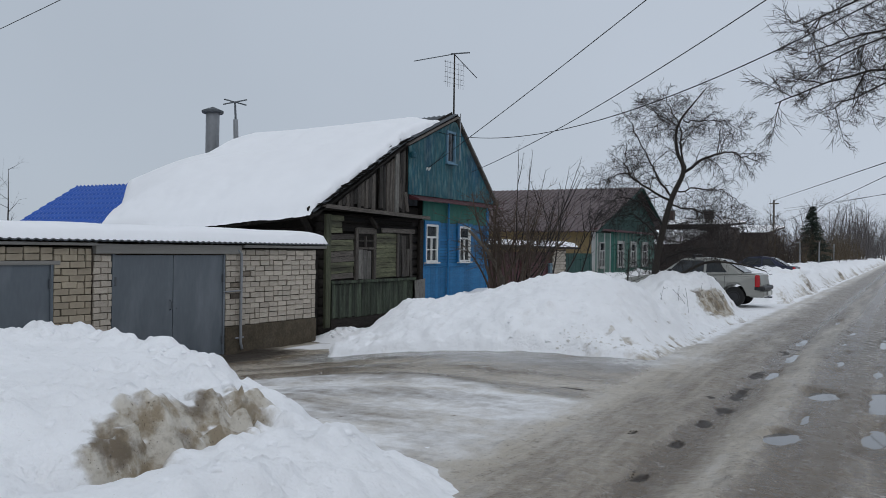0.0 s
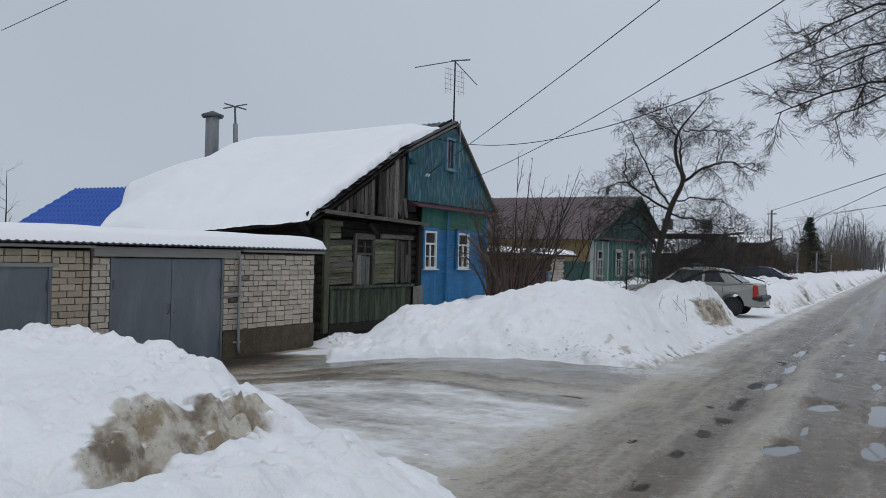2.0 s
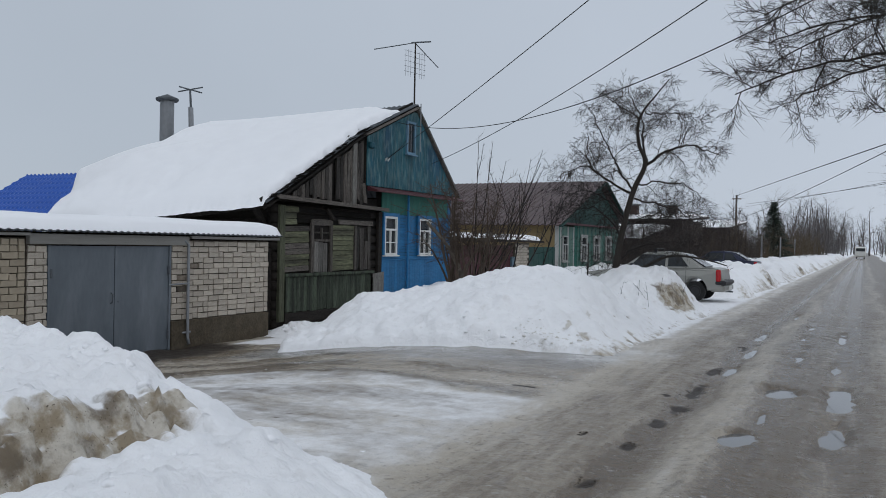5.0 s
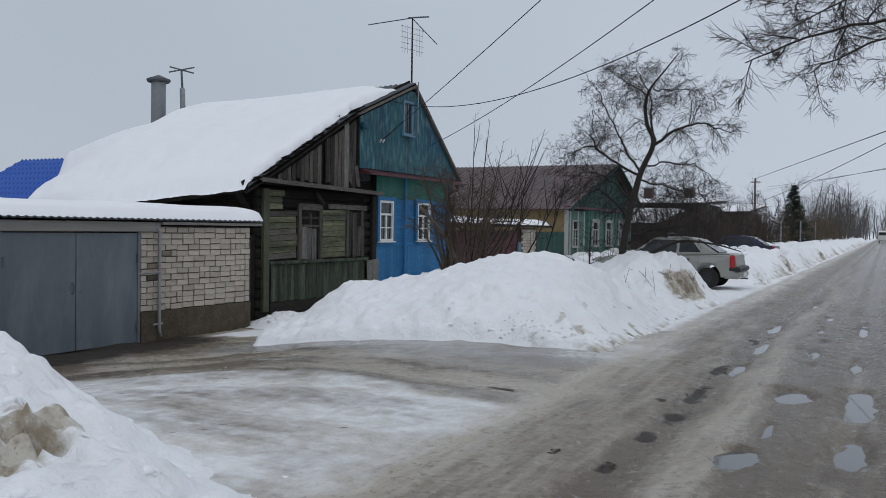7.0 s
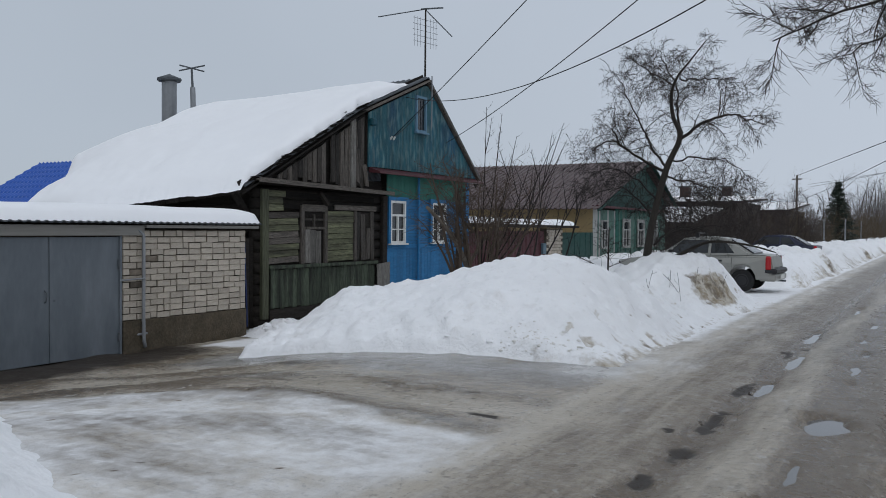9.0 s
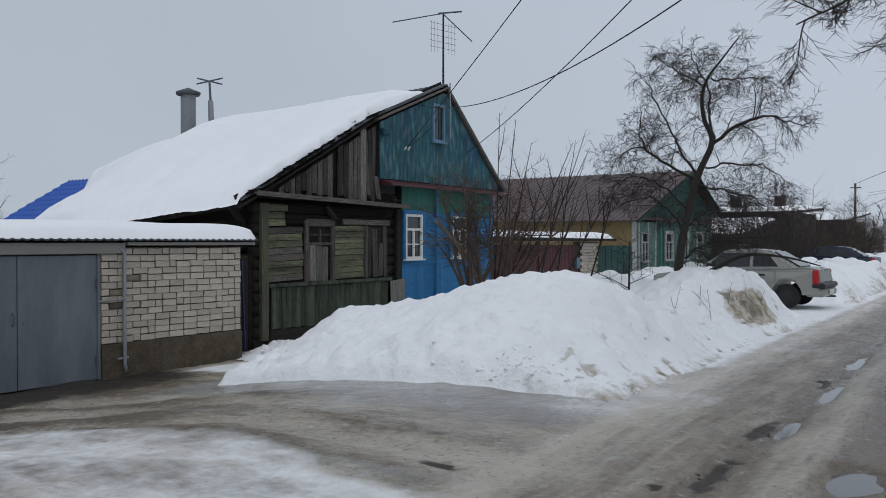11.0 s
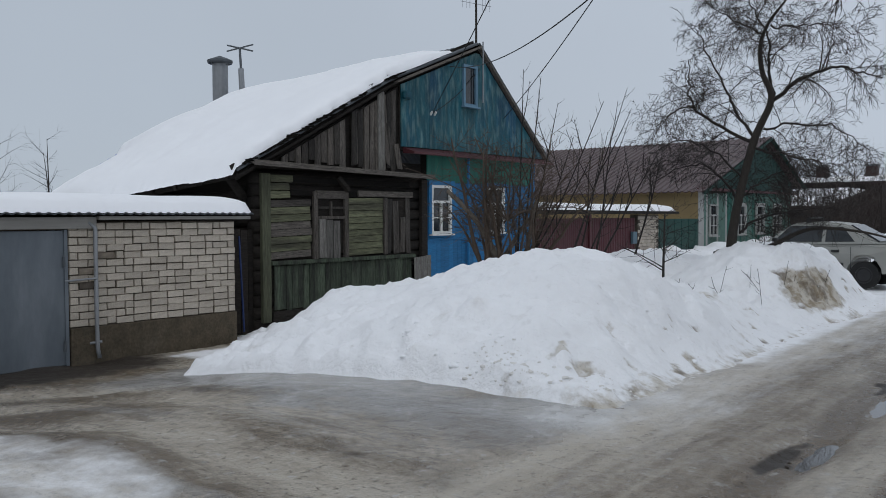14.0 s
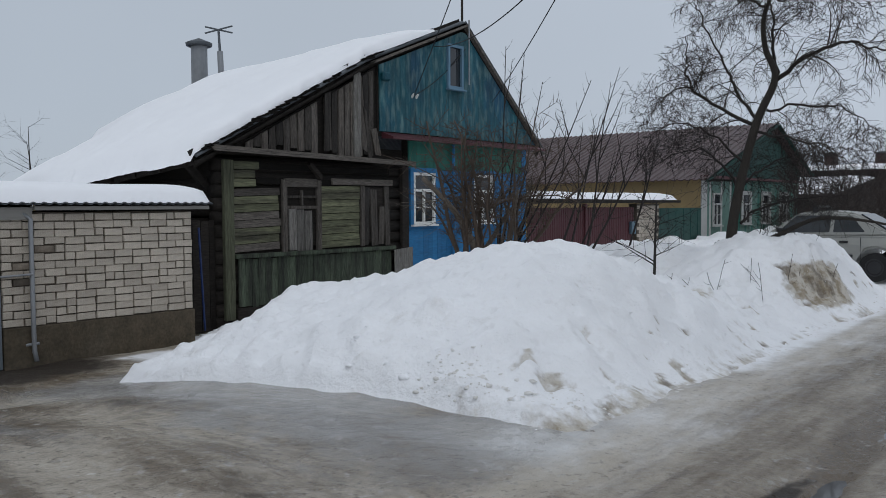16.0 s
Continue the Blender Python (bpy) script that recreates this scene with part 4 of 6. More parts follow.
# cornice shelf with broken brackets between wall and gable
part("cornice", beamed((FX + 0.12, 14.26, 2.44), (FX + 0.12, 18.66, 2.36), 0.26, 0.03), GREY_RAIL, house, "sooty cornice shelf")
part("cornice_board", beamed((FX + 0.262, 14.24, 2.435), (FX + 0.262, 18.66, 2.345), 0.025, 0.085), GREY_RAIL, house)
for y in (16.25,):
    part("bracket", beamed((FX + 0.03, y, 2.27), (FX + 0.08, y + 0.22, 2.03), 0.08, 0.08, (0, 1, 0)), DARK_WOOD, house)

# weathered gable boards of the derelict half
gable_top = lambda y: under_roof(y) - 0.16
cladding("board", 14.95, 17.78, 2.47, 4.0, GREY_WOOD, False, 0.15, gap=0.022, jitter=0.09, x=FX + 0.02, skip=(10,), top=gable_top)
part("gable_backing", prismed([(14.45, 2.36), (17.9, 2.36), (17.9, under_roof(17.9) - 0.12), (14.45, under_roof(14.45) - 0.12)], FX - 0.10, FX - 0.02), DARK_WOOD, house)
for y, w, z0, z1, lean in ((17.52, 0.12, 2.55, 3.75, 0.10), (17.66, 0.10, 2.42, 3.3, 0.16), (17.86, 0.14, 2.44, 2.95, 0.22), (16.62, 0.13, 2.46, 3.5, -0.03)):
    bm = boxed(FX + 0.052, FX + 0.075, y - w / 2, y + w / 2, z0, z1)
    for v in bm.verts:
        v.co.y -= lean * (v.co.z - z0)
        v.co.z += 0.05 * math.sin(v.co.y * 40)
    part("board", bm, GREY_WOOD, house, "split hanging board")
part("gable_post", boxed(FX + 0.05, FX + 0.09, 17.25, 17.42, 2.40, 3.92, bevel=0.008), PALE_WOOD, house, "pale split gable post")

# the blue half
cladding("board", 18.72, 22.45, 1.10, 2.26, BLUE, True, 0.085, x=FX + 0.0, jitter=0.002)
cladding("board", 18.72, 22.45, 0.0, 1.08, BLUE, False, 0.14, x=FX + 0.0, jitter=0.003)
part("wall_backing", boxed(FX - 0.16, FX - 0.004, 18.72, 22.58, -0.3, 2.9), DARK_WOOD, house)
part("drip_rail", boxed(FX, FX + 0.06, 18.72, 22.45, 1.075, 1.105, bevel=0.006), BLUE, house)
cladding("board", 18.72, 22.45, 2.265, 2.80, GREEN_PAINT, False, 0.12, x=FX + 0.0, jitter=0.002)
part("corner_post", boxed(FX - 0.05, FX + 0.04, 22.45, 22.62, 0.0, 2.8, bevel=0.008), BLUE, house)
part("corner_post", boxed(FX - 0.05, FX + 0.04, 18.60, 18.72, 0.2, 2.3, bevel=0.008), BLUE, house)
part("downpipe", tubed([(FX + 0.08, 20.0, 2.8), (FX + 0.08, 20.0, 0.3)], [0.03, 0.03]), BLUE, house, "thin blue downpipe")
# red-brown metal weathering strip at the foot of the gable
bm = bmesh.new()
prism(bm, [(0, 0), (0, 0.12), (0.30, 0.02), (0.30, -0.02)], 18.0, 23.0)
for v in bm.verts:
    v.co = Vector((FX + 0.02 + v.co.y, v.co.x, 2.80 + v.co.z))
bmesh.ops.recalc_face_normals(bm, faces=bm.faces[:])
part("weathering_strip", bm, MAROON, house, "faded red metal weathering strip")
cladding("board", 17.92, 22.95, 2.93, 4.0, TEAL, False, 0.14, x=FX + 0.03, jitter=0.004, top=lambda y: under_roof(y) - 0.10)
part("gable_backing", prismed([(17.9, 2.85), (22.95, 2.85), (22.95, under_roof(22.95) - 0.12), (RIDGE[0], RIDGE[1] - 0.25), (17.9, under_roof(17.9) - 0.12)], FX - 0.10, FX + 0.02), DARK_WOOD, house)
part("teal_block", boxed(FX + 0.05, FX + 0.17, 17.92, 18.12, 3.84, 4.00, bevel=0.03), TEAL, house, "teal painted eave block")


def window(y0, y1, z0, z1, x, parent, sash=True, frame_mat=WHITE_PAINT, casing=None, curtain=True):
    """A casement with frame, bars and panes."""
    w = part("window", boxed(x - 0.05, x - 0.03, y0, y1, z0, z1), CURTAIN if curtain else DARK_WOOD, parent, "white framed casement window")
    f = 0.055
    bm = bmesh.new()
    box(bm, x - 0.02, x + 0.045, y0, y0 + f, z0, z1)
    box(bm, x - 0.02, x + 0.045, y1 - f, y1, z0, z1)
    box(bm, x - 0.02, x + 0.043, y0 + f, y1 - f, z0, z0 + f)
    box(bm, x - 0.02, x + 0.043, y0 + f, y1 - f, z1 - f, z1)
    part("frame", bm, frame_mat, w)
    ym, zt = (y0 + y1) / 2, z0 + (z1 - z0) * 0.66
    if sash:
        bm = bmesh.new()
        box(bm, x - 0.015, x + 0.035, y0 + f, y1 - f, zt - 0.025, zt + 0.025)
        box(bm, x - 0.015, x + 0.036, ym - 0.022, ym + 0.022, z0 + f, zt - 0.025)
        box(bm, x - 0.015, x + 0.03, y0 + f, y1 - f, z0 + (zt - z0) * 0.5 - 0.012, z0 + (zt - z0) * 0.5 + 0.012)
        part("glazing_bar", bm, frame_mat, w)
    part("pane", boxed(x - 0.012, x - 0.006, y0 + f, y1 - f, z0 + f, z1 - f), GLASS, w, "dark reflecting pane")
    part("sill", boxed(x, x + 0.10, y0 - 0.04, y1 + 0.04, z0 - 0.035, z0, bevel=0.005), frame_mat, w)
    if casing:
        bm = bmesh.new()
        c = 0.09
        box(bm, x, x + 0.05, y0 - c, y0 - 0.002, z0, z1 + c)
        box(bm, x, x + 0.05, y1 + 0.002, y1 + c, z0, z1 + c)
        box(bm, x, x + 0.052, y0 - 0.002, y1 + 0.002, z1 + 0.002, z1 + c)
        part("casing", bm, casing, w, "blue window casing")
    return w


window(18.80, 19.44, 1.20, 2.20, FX + 0.035, house, casing=BLUE)
window(20.66, 21.34, 1.20, 2.20, FX + 0.035, house, casing=BLUE)
window(19.82, 20.30, 3.90, 4.78, FX + 0.065, house, sash=False, frame_mat=mat("faded_blue_frame", (0.13, 0.24, 0.33), 0.7), curtain=True)

# roof: the garage side sags towards the back
OVER = FX + 0.11


def roof_left(u, v):
    """u along the ridge (0 street, 1 back), v from eave to ridge."""
    back = -17.7 - 3.1 * min(v / 0.55, 1.0) + 2.5 * min(max((v - 0.56) / 0.10, 0.0), 1.0)
    x = OVER + (back - OVER) * u
    drop = 0.095 * (OVER - x)
    zr = RIDGE[1] - 0.024 * (OVER - x)
    ze = EAVE_L[1] - drop
    hip = 0.75 * min(max((-17.8 - x) / 2.5, 0), 1) ** 1.5 * min(max((0.66 - v) / 0.30, 0), 1)
    return x, EAVE_L[0] + (RIDGE[0] - EAVE_L[0]) * v, ze + (zr - ze) * v - hip + knee(v) * (1 - 0.7 * u) - 0.05 * math.sin(math.pi * u) * v


def grid_solid(fn, nu, nv, thick):
    bm = bmesh.new()
    top = [[bm.verts.new(fn(i / nu, j / nv)) for j in range(nv + 1)] for i in range(nu + 1)]
    low = [[bm.verts.new(Vector(fn(i / nu, j / nv)) - Vector((0, 0, thick))) for j in range(nv + 1)] for i in range(nu + 1)]
    for i in range(nu):
        for j in range(nv):
            bm.faces.new((top[i][j], top[i + 1][j], top[i + 1][j + 1], top[i][j + 1]))
            bm.faces.new((low[i][j], low[i][j + 1], low[i + 1][j + 1], low[i + 1][j]))
    for g in ([(i, 0) for i in range(nu + 1)], [(nu, j) for j in range(nv + 1)], [(i, nv) for i in range(nu, -1, -1)], [(0, j) for j in range(nv, -1, -1)]):
        for (a, b), (c, d) in zip(g, g[1:]):
            bm.faces.new((top[a][b], top[c][d], low[c][d], low[a][b]))
    bmesh.ops.recalc_face_normals(bm, faces=bm.faces[:])
    return bm


def roof_right(u, v):
    x = OVER + (-18.6 - OVER) * u
    return x, EAVE_R[0] + (RIDGE[0] - EAVE_R[0]) * v, EAVE_R[1] + (RIDGE[1] - 0.024 * (OVER - x) * v - EAVE_R[1]) * v - (0.05 * math.sin(math.pi * min((OVER - x) / 7.5, 1.0)) + 0.03 * min((OVER - x) / 1.5, 1.0)) * v


def wavy_roof(fn):
    def g(u, v):
        x, y, z = fn(u, v)
        return x, y, z + 0.018 * math.sin(x * 2 * math.pi / 0.16)
    return g


part("roof", grid_solid(wavy_roof(roof_left), 330, 20, 0.03), SLATE, house, "sagging wavy slate roof")
part("roof", grid_solid(wavy_roof(roof_right), 280, 2, 0.03), SLATE, house, "wavy slate roof")
for fn in (roof_left, roof_right):
    for lo, hi in ((0, 1),) if fn is roof_right else ((0, 0.565), (0.566, 1)):
        a, b = Vector(fn(0, lo)), Vector(fn(0, hi))
        part("bargeboard", beamed(a + Vector((-0.02, 0, -0.12)), b + Vector((-0.02, 0, -0.12)), 0.035, 0.10, (1, 0, 0)), GREY_RAIL if fn is roof_right else DARK_WOOD, house, "dark weathered bargeboard")
        part("soffit", beamed(a + Vector((-0.16, 0, -0.075)), b + Vector((-0.16, 0, -0.075)), 0.03, 0.26, (0, 0, 1)), DARK_WOOD, house)
a, b = Vector(roof_left(0, 0.575)), Vector(roof_left(0, 1))
part("bargeboard", beamed(a + Vector((0.02, 0, -0.10)), b + Vector((0.02, 0, -0.10)), 0.03, 0.13, (1, 0, 0)), GREY_RAIL, house, "grey bargeboard over the teal gable")
part("mast_foot", tubed([(FX + 0.22, 20.34, 4.0), (FX + 0.22, 20.34, 5.3)], [0.016, 0.016]), STEEL, house)
# crumbled slate edge along the gable
chip = random.Random(12)
for k in range(46):
    c = Vector(roof_left(0, chip.uniform(0.02, 0.62)))
    s = chip.uniform(0.03, 0.10)
    bm = beamed(c + Vector((-0.05, -s, -0.02 + chip.uniform(-0.02, 0.03))), c + Vector((0.03 + chip.uniform(0, 0.05), s, 0.02 + chip.uniform(-0.02, 0.05))), 0.09, 0.02)
    part("broken_slate", bm, SOOT, house)
for k in range(9):
    x = OVER - 0.5 - k * 1.0
    a, b = Vector(roof_left((OVER - x) / 9.3, 0.0)), Vector(roof_left((OVER - x) / 9.3, 0.25))
    part("rafter", beamed(a - Vector((0, 0, 0.10)), b - Vector((0, 0, 0.10)), 0.07, 0.10), DARK_WOOD, house)
part("eave_board", beamed(Vector(roof_left(0.01, 0)) - Vector((0, -0.05, 0.08)), Vector(roof_left(0.95, 0)) - Vector((0, -0.05, 0.08)), 0.03, 0.12), DARK_WOOD, house)
part("eave_strut", beamed((FX - 0.3, 14.55, 1.75), (FX - 0.3, 14.15, 2.2), 0.10, 0.10, (1, 0, 0)), DARK_WOOD, house)
# dark lean-to wall between garage and house, with a blue pipe
shed = thing("plank_fence", "dark plank fence between the brick garage and the old house", "fence")
for k in range(5):
    part("plank", boxed(FX - 0.12, FX - 0.09, 13.78 + k * 0.145, 13.915 + k * 0.145, -0.35, 1.36 - 0.02 * (k % 2)), DARK_WOOD, shed)
pipe = obj("standpipe", tubed([(FX + 0.02, 14.18, -0.3), (FX + 0.02, 14.10, 1.25)], [0.016] * 2), mat("blue_pipe", (0.015, 0.035, 0.13), 0.5))
tagged(pipe, "thin blue pipe standing by the plank fence", "pipe")

# snow on the old roof
NU, NV = 150, 90


def snow_top():
    bm = bmesh.new()
    U, V = np.meshgrid(np.linspace(0, 1, NU + 1), np.linspace(0, 1, NV + 1), indexing="ij")
    vmax = np.clip(0.87 + 0.14 * sm(0.0, 0.20, U) + 0.02 * fbm(U * 9, V * 9, 0.8, 3, 82), 0, 1.003)
    u0 = 0.006 + 0.016 * np.abs(fbm(U * 9, V * 6, 0.3, 3, 83)) + 0.0 * V
    Vv = V * vmax - (0.016 + 0.010 * fbm(U * 9, V * 0, 0.35, 3, 86)) * (1 - V) ** 6
    Uu = u0 + (0.995 - u0) * U
    du, dv = np.minimum(Uu - u0, 1 - Uu) * 9.5, np.minimum(Vv, vmax - Vv) * 6.9
    e = np.clip(np.minimum(du, dv) / 0.30, 0, 1)
    h = 0.24 * np.sqrt(1 - (1 - e) ** 2) * (1 + 0.25 * fbm(U * 9, V * 7, 1.8, 3, 84)) + 0.035 * fbm(U * 9, V * 7, 0.6, 2, 85) * e
    h = (h + 0.05 * sm(0.1, 0.3, U)) * (0.3 + 0.7 * sm(1.0, 0.80, V))
    h = h - 0.09 * (1 - sm(0.0, 0.012, V))
    vs = []
    for i in range(NU + 1):
        row = []
        for j in range(NV + 1):
            x, y, z = roof_left(float(Uu[i, j]), float(Vv[i, j]))
            row.append(bm.verts.new((x, y, z + 0.02 + float(h[i, j]))))
        vs.append(row)
    for i in range(NU):
        for j in range(NV):
            bm.faces.new((vs[i][j], vs[i + 1][j], vs[i + 1][j + 1], vs[i][j + 1]))
    bmesh.ops.recalc_face_normals(bm, faces=bm.faces[:])
    return bm


tagged(obj("roof_snow", snow_top(), ROOF_SNOW, smooth=True), "thick smooth snow on the old house's sagging roof", "snow", kind="stuff")

# ---- second house, gates ----
h2 = thing("wooden_house", "low house with brown metal roof, ochre side and green boards", "house")
HX = -11.3
part("side_wall", boxed(-22, HX - 0.05, 33.15, 33.35, -0.2, 2.5), YELLOW_WALL, h2, "ochre plastered side wall")
part("gable_wall", prismed([(33.35, -0.2), (43.0, -0.2), (43.0, 2.7), (39.2, 4.4), (33.35, 2.4)], HX - 0.3, HX - 0.06), DARK_WOOD, h2)
WORN_WHITE = mat("worn_white_paint", (0.42, 0.42, 0.40), 0.7, second=(0.28, 0.28, 0.26), scale=5.0, bump=0.15)
PALE_GREEN = mat("pale_green_paint", (0.11, 0.20, 0.165), 0.7, second=(0.07, 0.13, 0.105), scale=4.0, bump=0.1)
for k in range(16):
    y = 33.15 + k * 0.16
    part("board", boxed(HX - 0.06, HX - 0.03, y, y + 0.15, 0.1, 2.35), WORN_WHITE if k in (0, 1, 2, 4, 10, 15) else PALE_GREEN, h2)
for k in range(46):
    y = 35.72 + k * 0.158
    part("board", boxed(HX - 0.06, HX - 0.03, y, y + 0.148, 0.1, 2.45), PALE_GREEN if k > 2 and k % 4 else GREEN_PAINT, h2)
DARK_GREEN = mat("dark_green_paint", (0.012, 0.055, 0.045), 0.7, second=(0.01, 0.035, 0.03), scale=3.0, bump=0.1, random=0.15)
for k in range(52):
    y = 33.3 + k * 0.185
    zt = (4.45 - 0.34 * (39.2 - y)) if y < 39.2 else (4.45 - 0.42 * (y - 39.2))
    if zt > 2.6:
        part("board", boxed(HX - 0.02, HX + 0.01, y, y + 0.175, 2.48, zt - 0.05), DARK_GREEN, h2)
window(34.0, 34.7, 0.85, 1.95, HX, h2, frame_mat=WORN_WHITE)
window(36.6, 37.4, 0.85, 1.95, HX, h2, frame_mat=WORN_WHITE, casing=WORN_WHITE)
window(38.6, 39.4, 0.85, 1.95, HX, h2, frame_mat=WORN_WHITE, casing=WORN_WHITE)
window(40.6, 41.4, 0.85, 1.95, HX, h2, frame_mat=WORN_WHITE, casing=WORN_WHITE)
part("gable_cornice", boxed(HX - 0.03, HX + 0.25, 33.0, 43.0, 2.42, 2.50), MAROON, h2)


def ribbed(fn, n, m):
    def g(u, v):
        x, y, z = fn(u, v)
        k = (u * n) % 1.0
        return x, y, z + (0.035 if k < 0.18 else 0.0)
    return grid_solid(g, m, 1, 0.03)


ro = lambda u, v: (HX + 0.35 - 11 * u, 32.7 + 6.5 * v, 2.36 + 2.25 * v)
part("roof", ribbed(ro, 44, 44 * 6), ROOF_BROWN, h2, "brown ribbed metal roof")
rr2 = lambda u, v: (HX + 0.35 - 11 * u, 43.6 - 4.4 * v, 2.75 + 1.86 * v)
part("roof", ribbed(rr2, 44, 44 * 6), ROOF_BROWN, h2, "brown ribbed metal roof")
for a, b in (((HX + 0.36, 32.7, 2.30), (HX + 0.36, 39.2, 4.55)), ((HX + 0.36, 43.6, 2.69), (HX + 0.36, 39.2, 4.55))):
    part("bargeboard", beamed(a, b, 0.03, 0.16, (1, 0, 0)), DARK_GREEN, h2)

gates = thing("metal_gates", "maroon sheet metal gates with a snowy lean-to roof", "gate")
for k in range(13):
    bm = bmesh.new()
    y = 23.1 + 0.4 * k
    outline = [(y, 0.0)]
    pts = []
    for q in range(4):
        for dy, d in ((0.0, 0.0), (0.035, 0.0), (0.045, 0.014), (0.085, 0.014)):
            pts.append((y + 0.099 * q + dy, d))
    a = [[bm.verts.new((-11.24 + d, yy, z)) for yy, d in pts] for z in (0.0, 1.50)]
    b = [[bm.verts.new((-11.26, yy, z)) for yy, d in pts] for z in (0.0, 1.50)]
    for i in range(len(pts) - 1):
        bm.faces.new((a[0][i], a[0][i + 1], a[1][i + 1], a[1][i]))
        bm.faces.new((b[0][i + 1], b[0][i], b[1][i], b[1][i + 1]))
        bm.faces.new((a[1][i], a[1][i + 1], b[1][i + 1], b[1][i]))
    part("gate_panel", bm, MAROON, gates)
part("roof", prismed([(22.5, 1.62), (30.75, 1.62), (30.75, 1.69), (22.5, 1.72)], -14.5, -10.95), DARK_WOOD, gates)
part("post", boxed(-11.3, -11.18, 25.6, 25.7, 0.0, 1.6), MAROON, gates)
bm = bmesh.new()
box(bm, -11.45, -11.20, 28.42, 29.8, -0.1, 1.6)
part("pier", bm, MORTAR, gates)
for c in range(15):
    for k in range(5):
        y = 28.42 + k * 0.276 + (0.13 if c % 2 else 0)
        if y + 0.26 < 29.82:
            part("brick", boxed(-11.21, -11.19, y + 0.006, y + 0.262, 0.05 + c * 0.1, 0.14 + c * 0.1), BRICK, gates)
part("letter_box", boxed(-11.21, -11.12, 28.0, 28.25, 0.75, 1.1, bevel=0.01), mat("blue_grey_tin", (0.10, 0.16, 0.20), 0.5), gates)
snow_slab("roof_snow", line(-14.4, -11.0, 0.1), line(22.5, 30.6, 0.1), lambda X, Y: 1.71 + 0 * X, 0.19, "snow on the lean-to roof over the gates", 91, 0.3)
fence = thing("metal_fence", "dark green sheet metal fence", "fence")
for k in range(12):
    part("panel", boxed(-11.34, -11.31 + 0.01 * (k % 2), 29.85 + k * 0.27, 30.115 + k * 0.27, 0.0, 1.46), mat("dark_green_sheet", (0.012, 0.06, 0.05), 0.5) if k == 0 else bpy.data.materials["dark_green_sheet"], fence)

# ---- blue roofed house behind ----
bh = thing("house", "house with a blue metal tile roof behind the old house", "house")
part("wall", boxed(-28.2, -21.5, 19.2, 24.2, -0.2, 1.9), YELLOW_WALL, bh)


def tiles(fn):
    def g(u, v):
        x, y, z = fn(u, v)
        return x, y, z + 0.03 * math.sin(x * 2 * math.pi / 0.22) - 0.05 * ((v * 11) % 1.0)
    return g


part("roof", grid_solid(tiles(lambda u, v: (-28.6 + 7.6 * u, 18.2 + 3.5 * v, 1.72 + 2.12 * v)), 240, 80, 0.05), ROOF_BLUE, bh, "glossy blue metal tiles")
part("roof", grid_solid(tiles(lambda u, v: (-28.6 + 7.6 * u, 25.2 - 3.5 * v, 1.72 + 2.12 * v)), 100, 28, 0.05), ROOF_BLUE, bh, "glossy blue metal tiles")


# ---- roof fixtures ----
def chimney(x, y, z0, z1, r, label):
    c = thing("chimney_pipe", label, "chimney")
    part("pipe", tubed([(x, y, z0), (x, y, z1)], [r, r], 16), STEEL, c, smooth=False)
    part("cap", tubed([(x, y, z1 - 0.02), (x, y, z1 + 0.03), (x, y, z1 + 0.16)], [r * 1.62, r * 1.62, 0.02], 16), SLATE, c, "dark conical rain cap")
    part("cap_skirt", tubed([(x, y, z1 - 0.06), (x, y, z1 - 0.018)], [r * 1.5, r * 1.62], 16), SLATE, c)
    return c


chimney(-19.6, 19.9, -0.1, 5.88, 0.215, "tall galvanised chimney pipe with conical cap")
chimney(-20.7, 20.6, -0.1, 4.42, 0.17, "short metal vent pipe with a flat cap")
mast = thing("vent_mast", "thin grey metal mast with a cross of bars", "mast")
part("post", tubed([(-18.42, 19.95, -0.1), (-18.52, 19.8, 5.55)], [0.095, 0.075], 10), STEEL, mast)
part("post_top", tubed([(-18.52, 19.8, 5.55), (-18.54, 19.78, 6.1)], [0.035, 0.03], 8), SLATE, mast)
part("cross_bar", tubed([(-18.84, 19.58, 6.02), (-18.22, 19.98, 6.18)], [0.022] * 2), SLATE, mast)
part("cross_bar", tubed([(-18.78, 19.55, 6.17), (-18.28, 20.02, 6.02)], [0.022] * 2), SLATE, mast)

aerial = thing("television_aerial", "old television aerial on a thin mast at the roof ridge", "aerial")
AX, AY = -11.05, 20.45
part("mast", tubed([(AX, AY, 5.2), (AX, AY, 7.02)], [0.026, 0.02], 8), GREY_WOOD, aerial)
part("boom", tubed([(AX - 0.05, AY - 0.12, 6.98), (AX + 0.25, AY + 0.42, 7.10)], [0.02] * 2), SLATE, aerial)
part("long_rod", tubed([(AX, AY, 7.0), (AX - 0.55, AY - 1.25, 6.60)], [0.014] * 2, 5), SLATE, aerial)
part("long_rod", tubed([(AX, AY, 6.98), (AX + 0.3, AY + 0.8, 6.45)], [0.014] * 2, 5), SLATE, aerial)
for k in range(5):
    z = 6.72 - 0.14 * k
    part("dipole", tubed([(AX - 0.12, AY - 0.38, z + 0.02), (AX + 0.12, AY + 0.38, z)], [0.006] * 2, 4), STEEL, aerial)
for s in (-1, 1):
    for k in range(3):
        q = s * (0.16 + 0.09 * k)
        part("grid_rod", tubed([(AX + 0.3 * q, AY + q, 6.05), (AX + 0.3 * q, AY + q, 6.78)], [0.004] * 2, 4), STEEL, aerial)

# ---- wires ----
WIRE = mat("black_cable", (0.012, 0.012, 0.013), 0.6, bump=0.0)


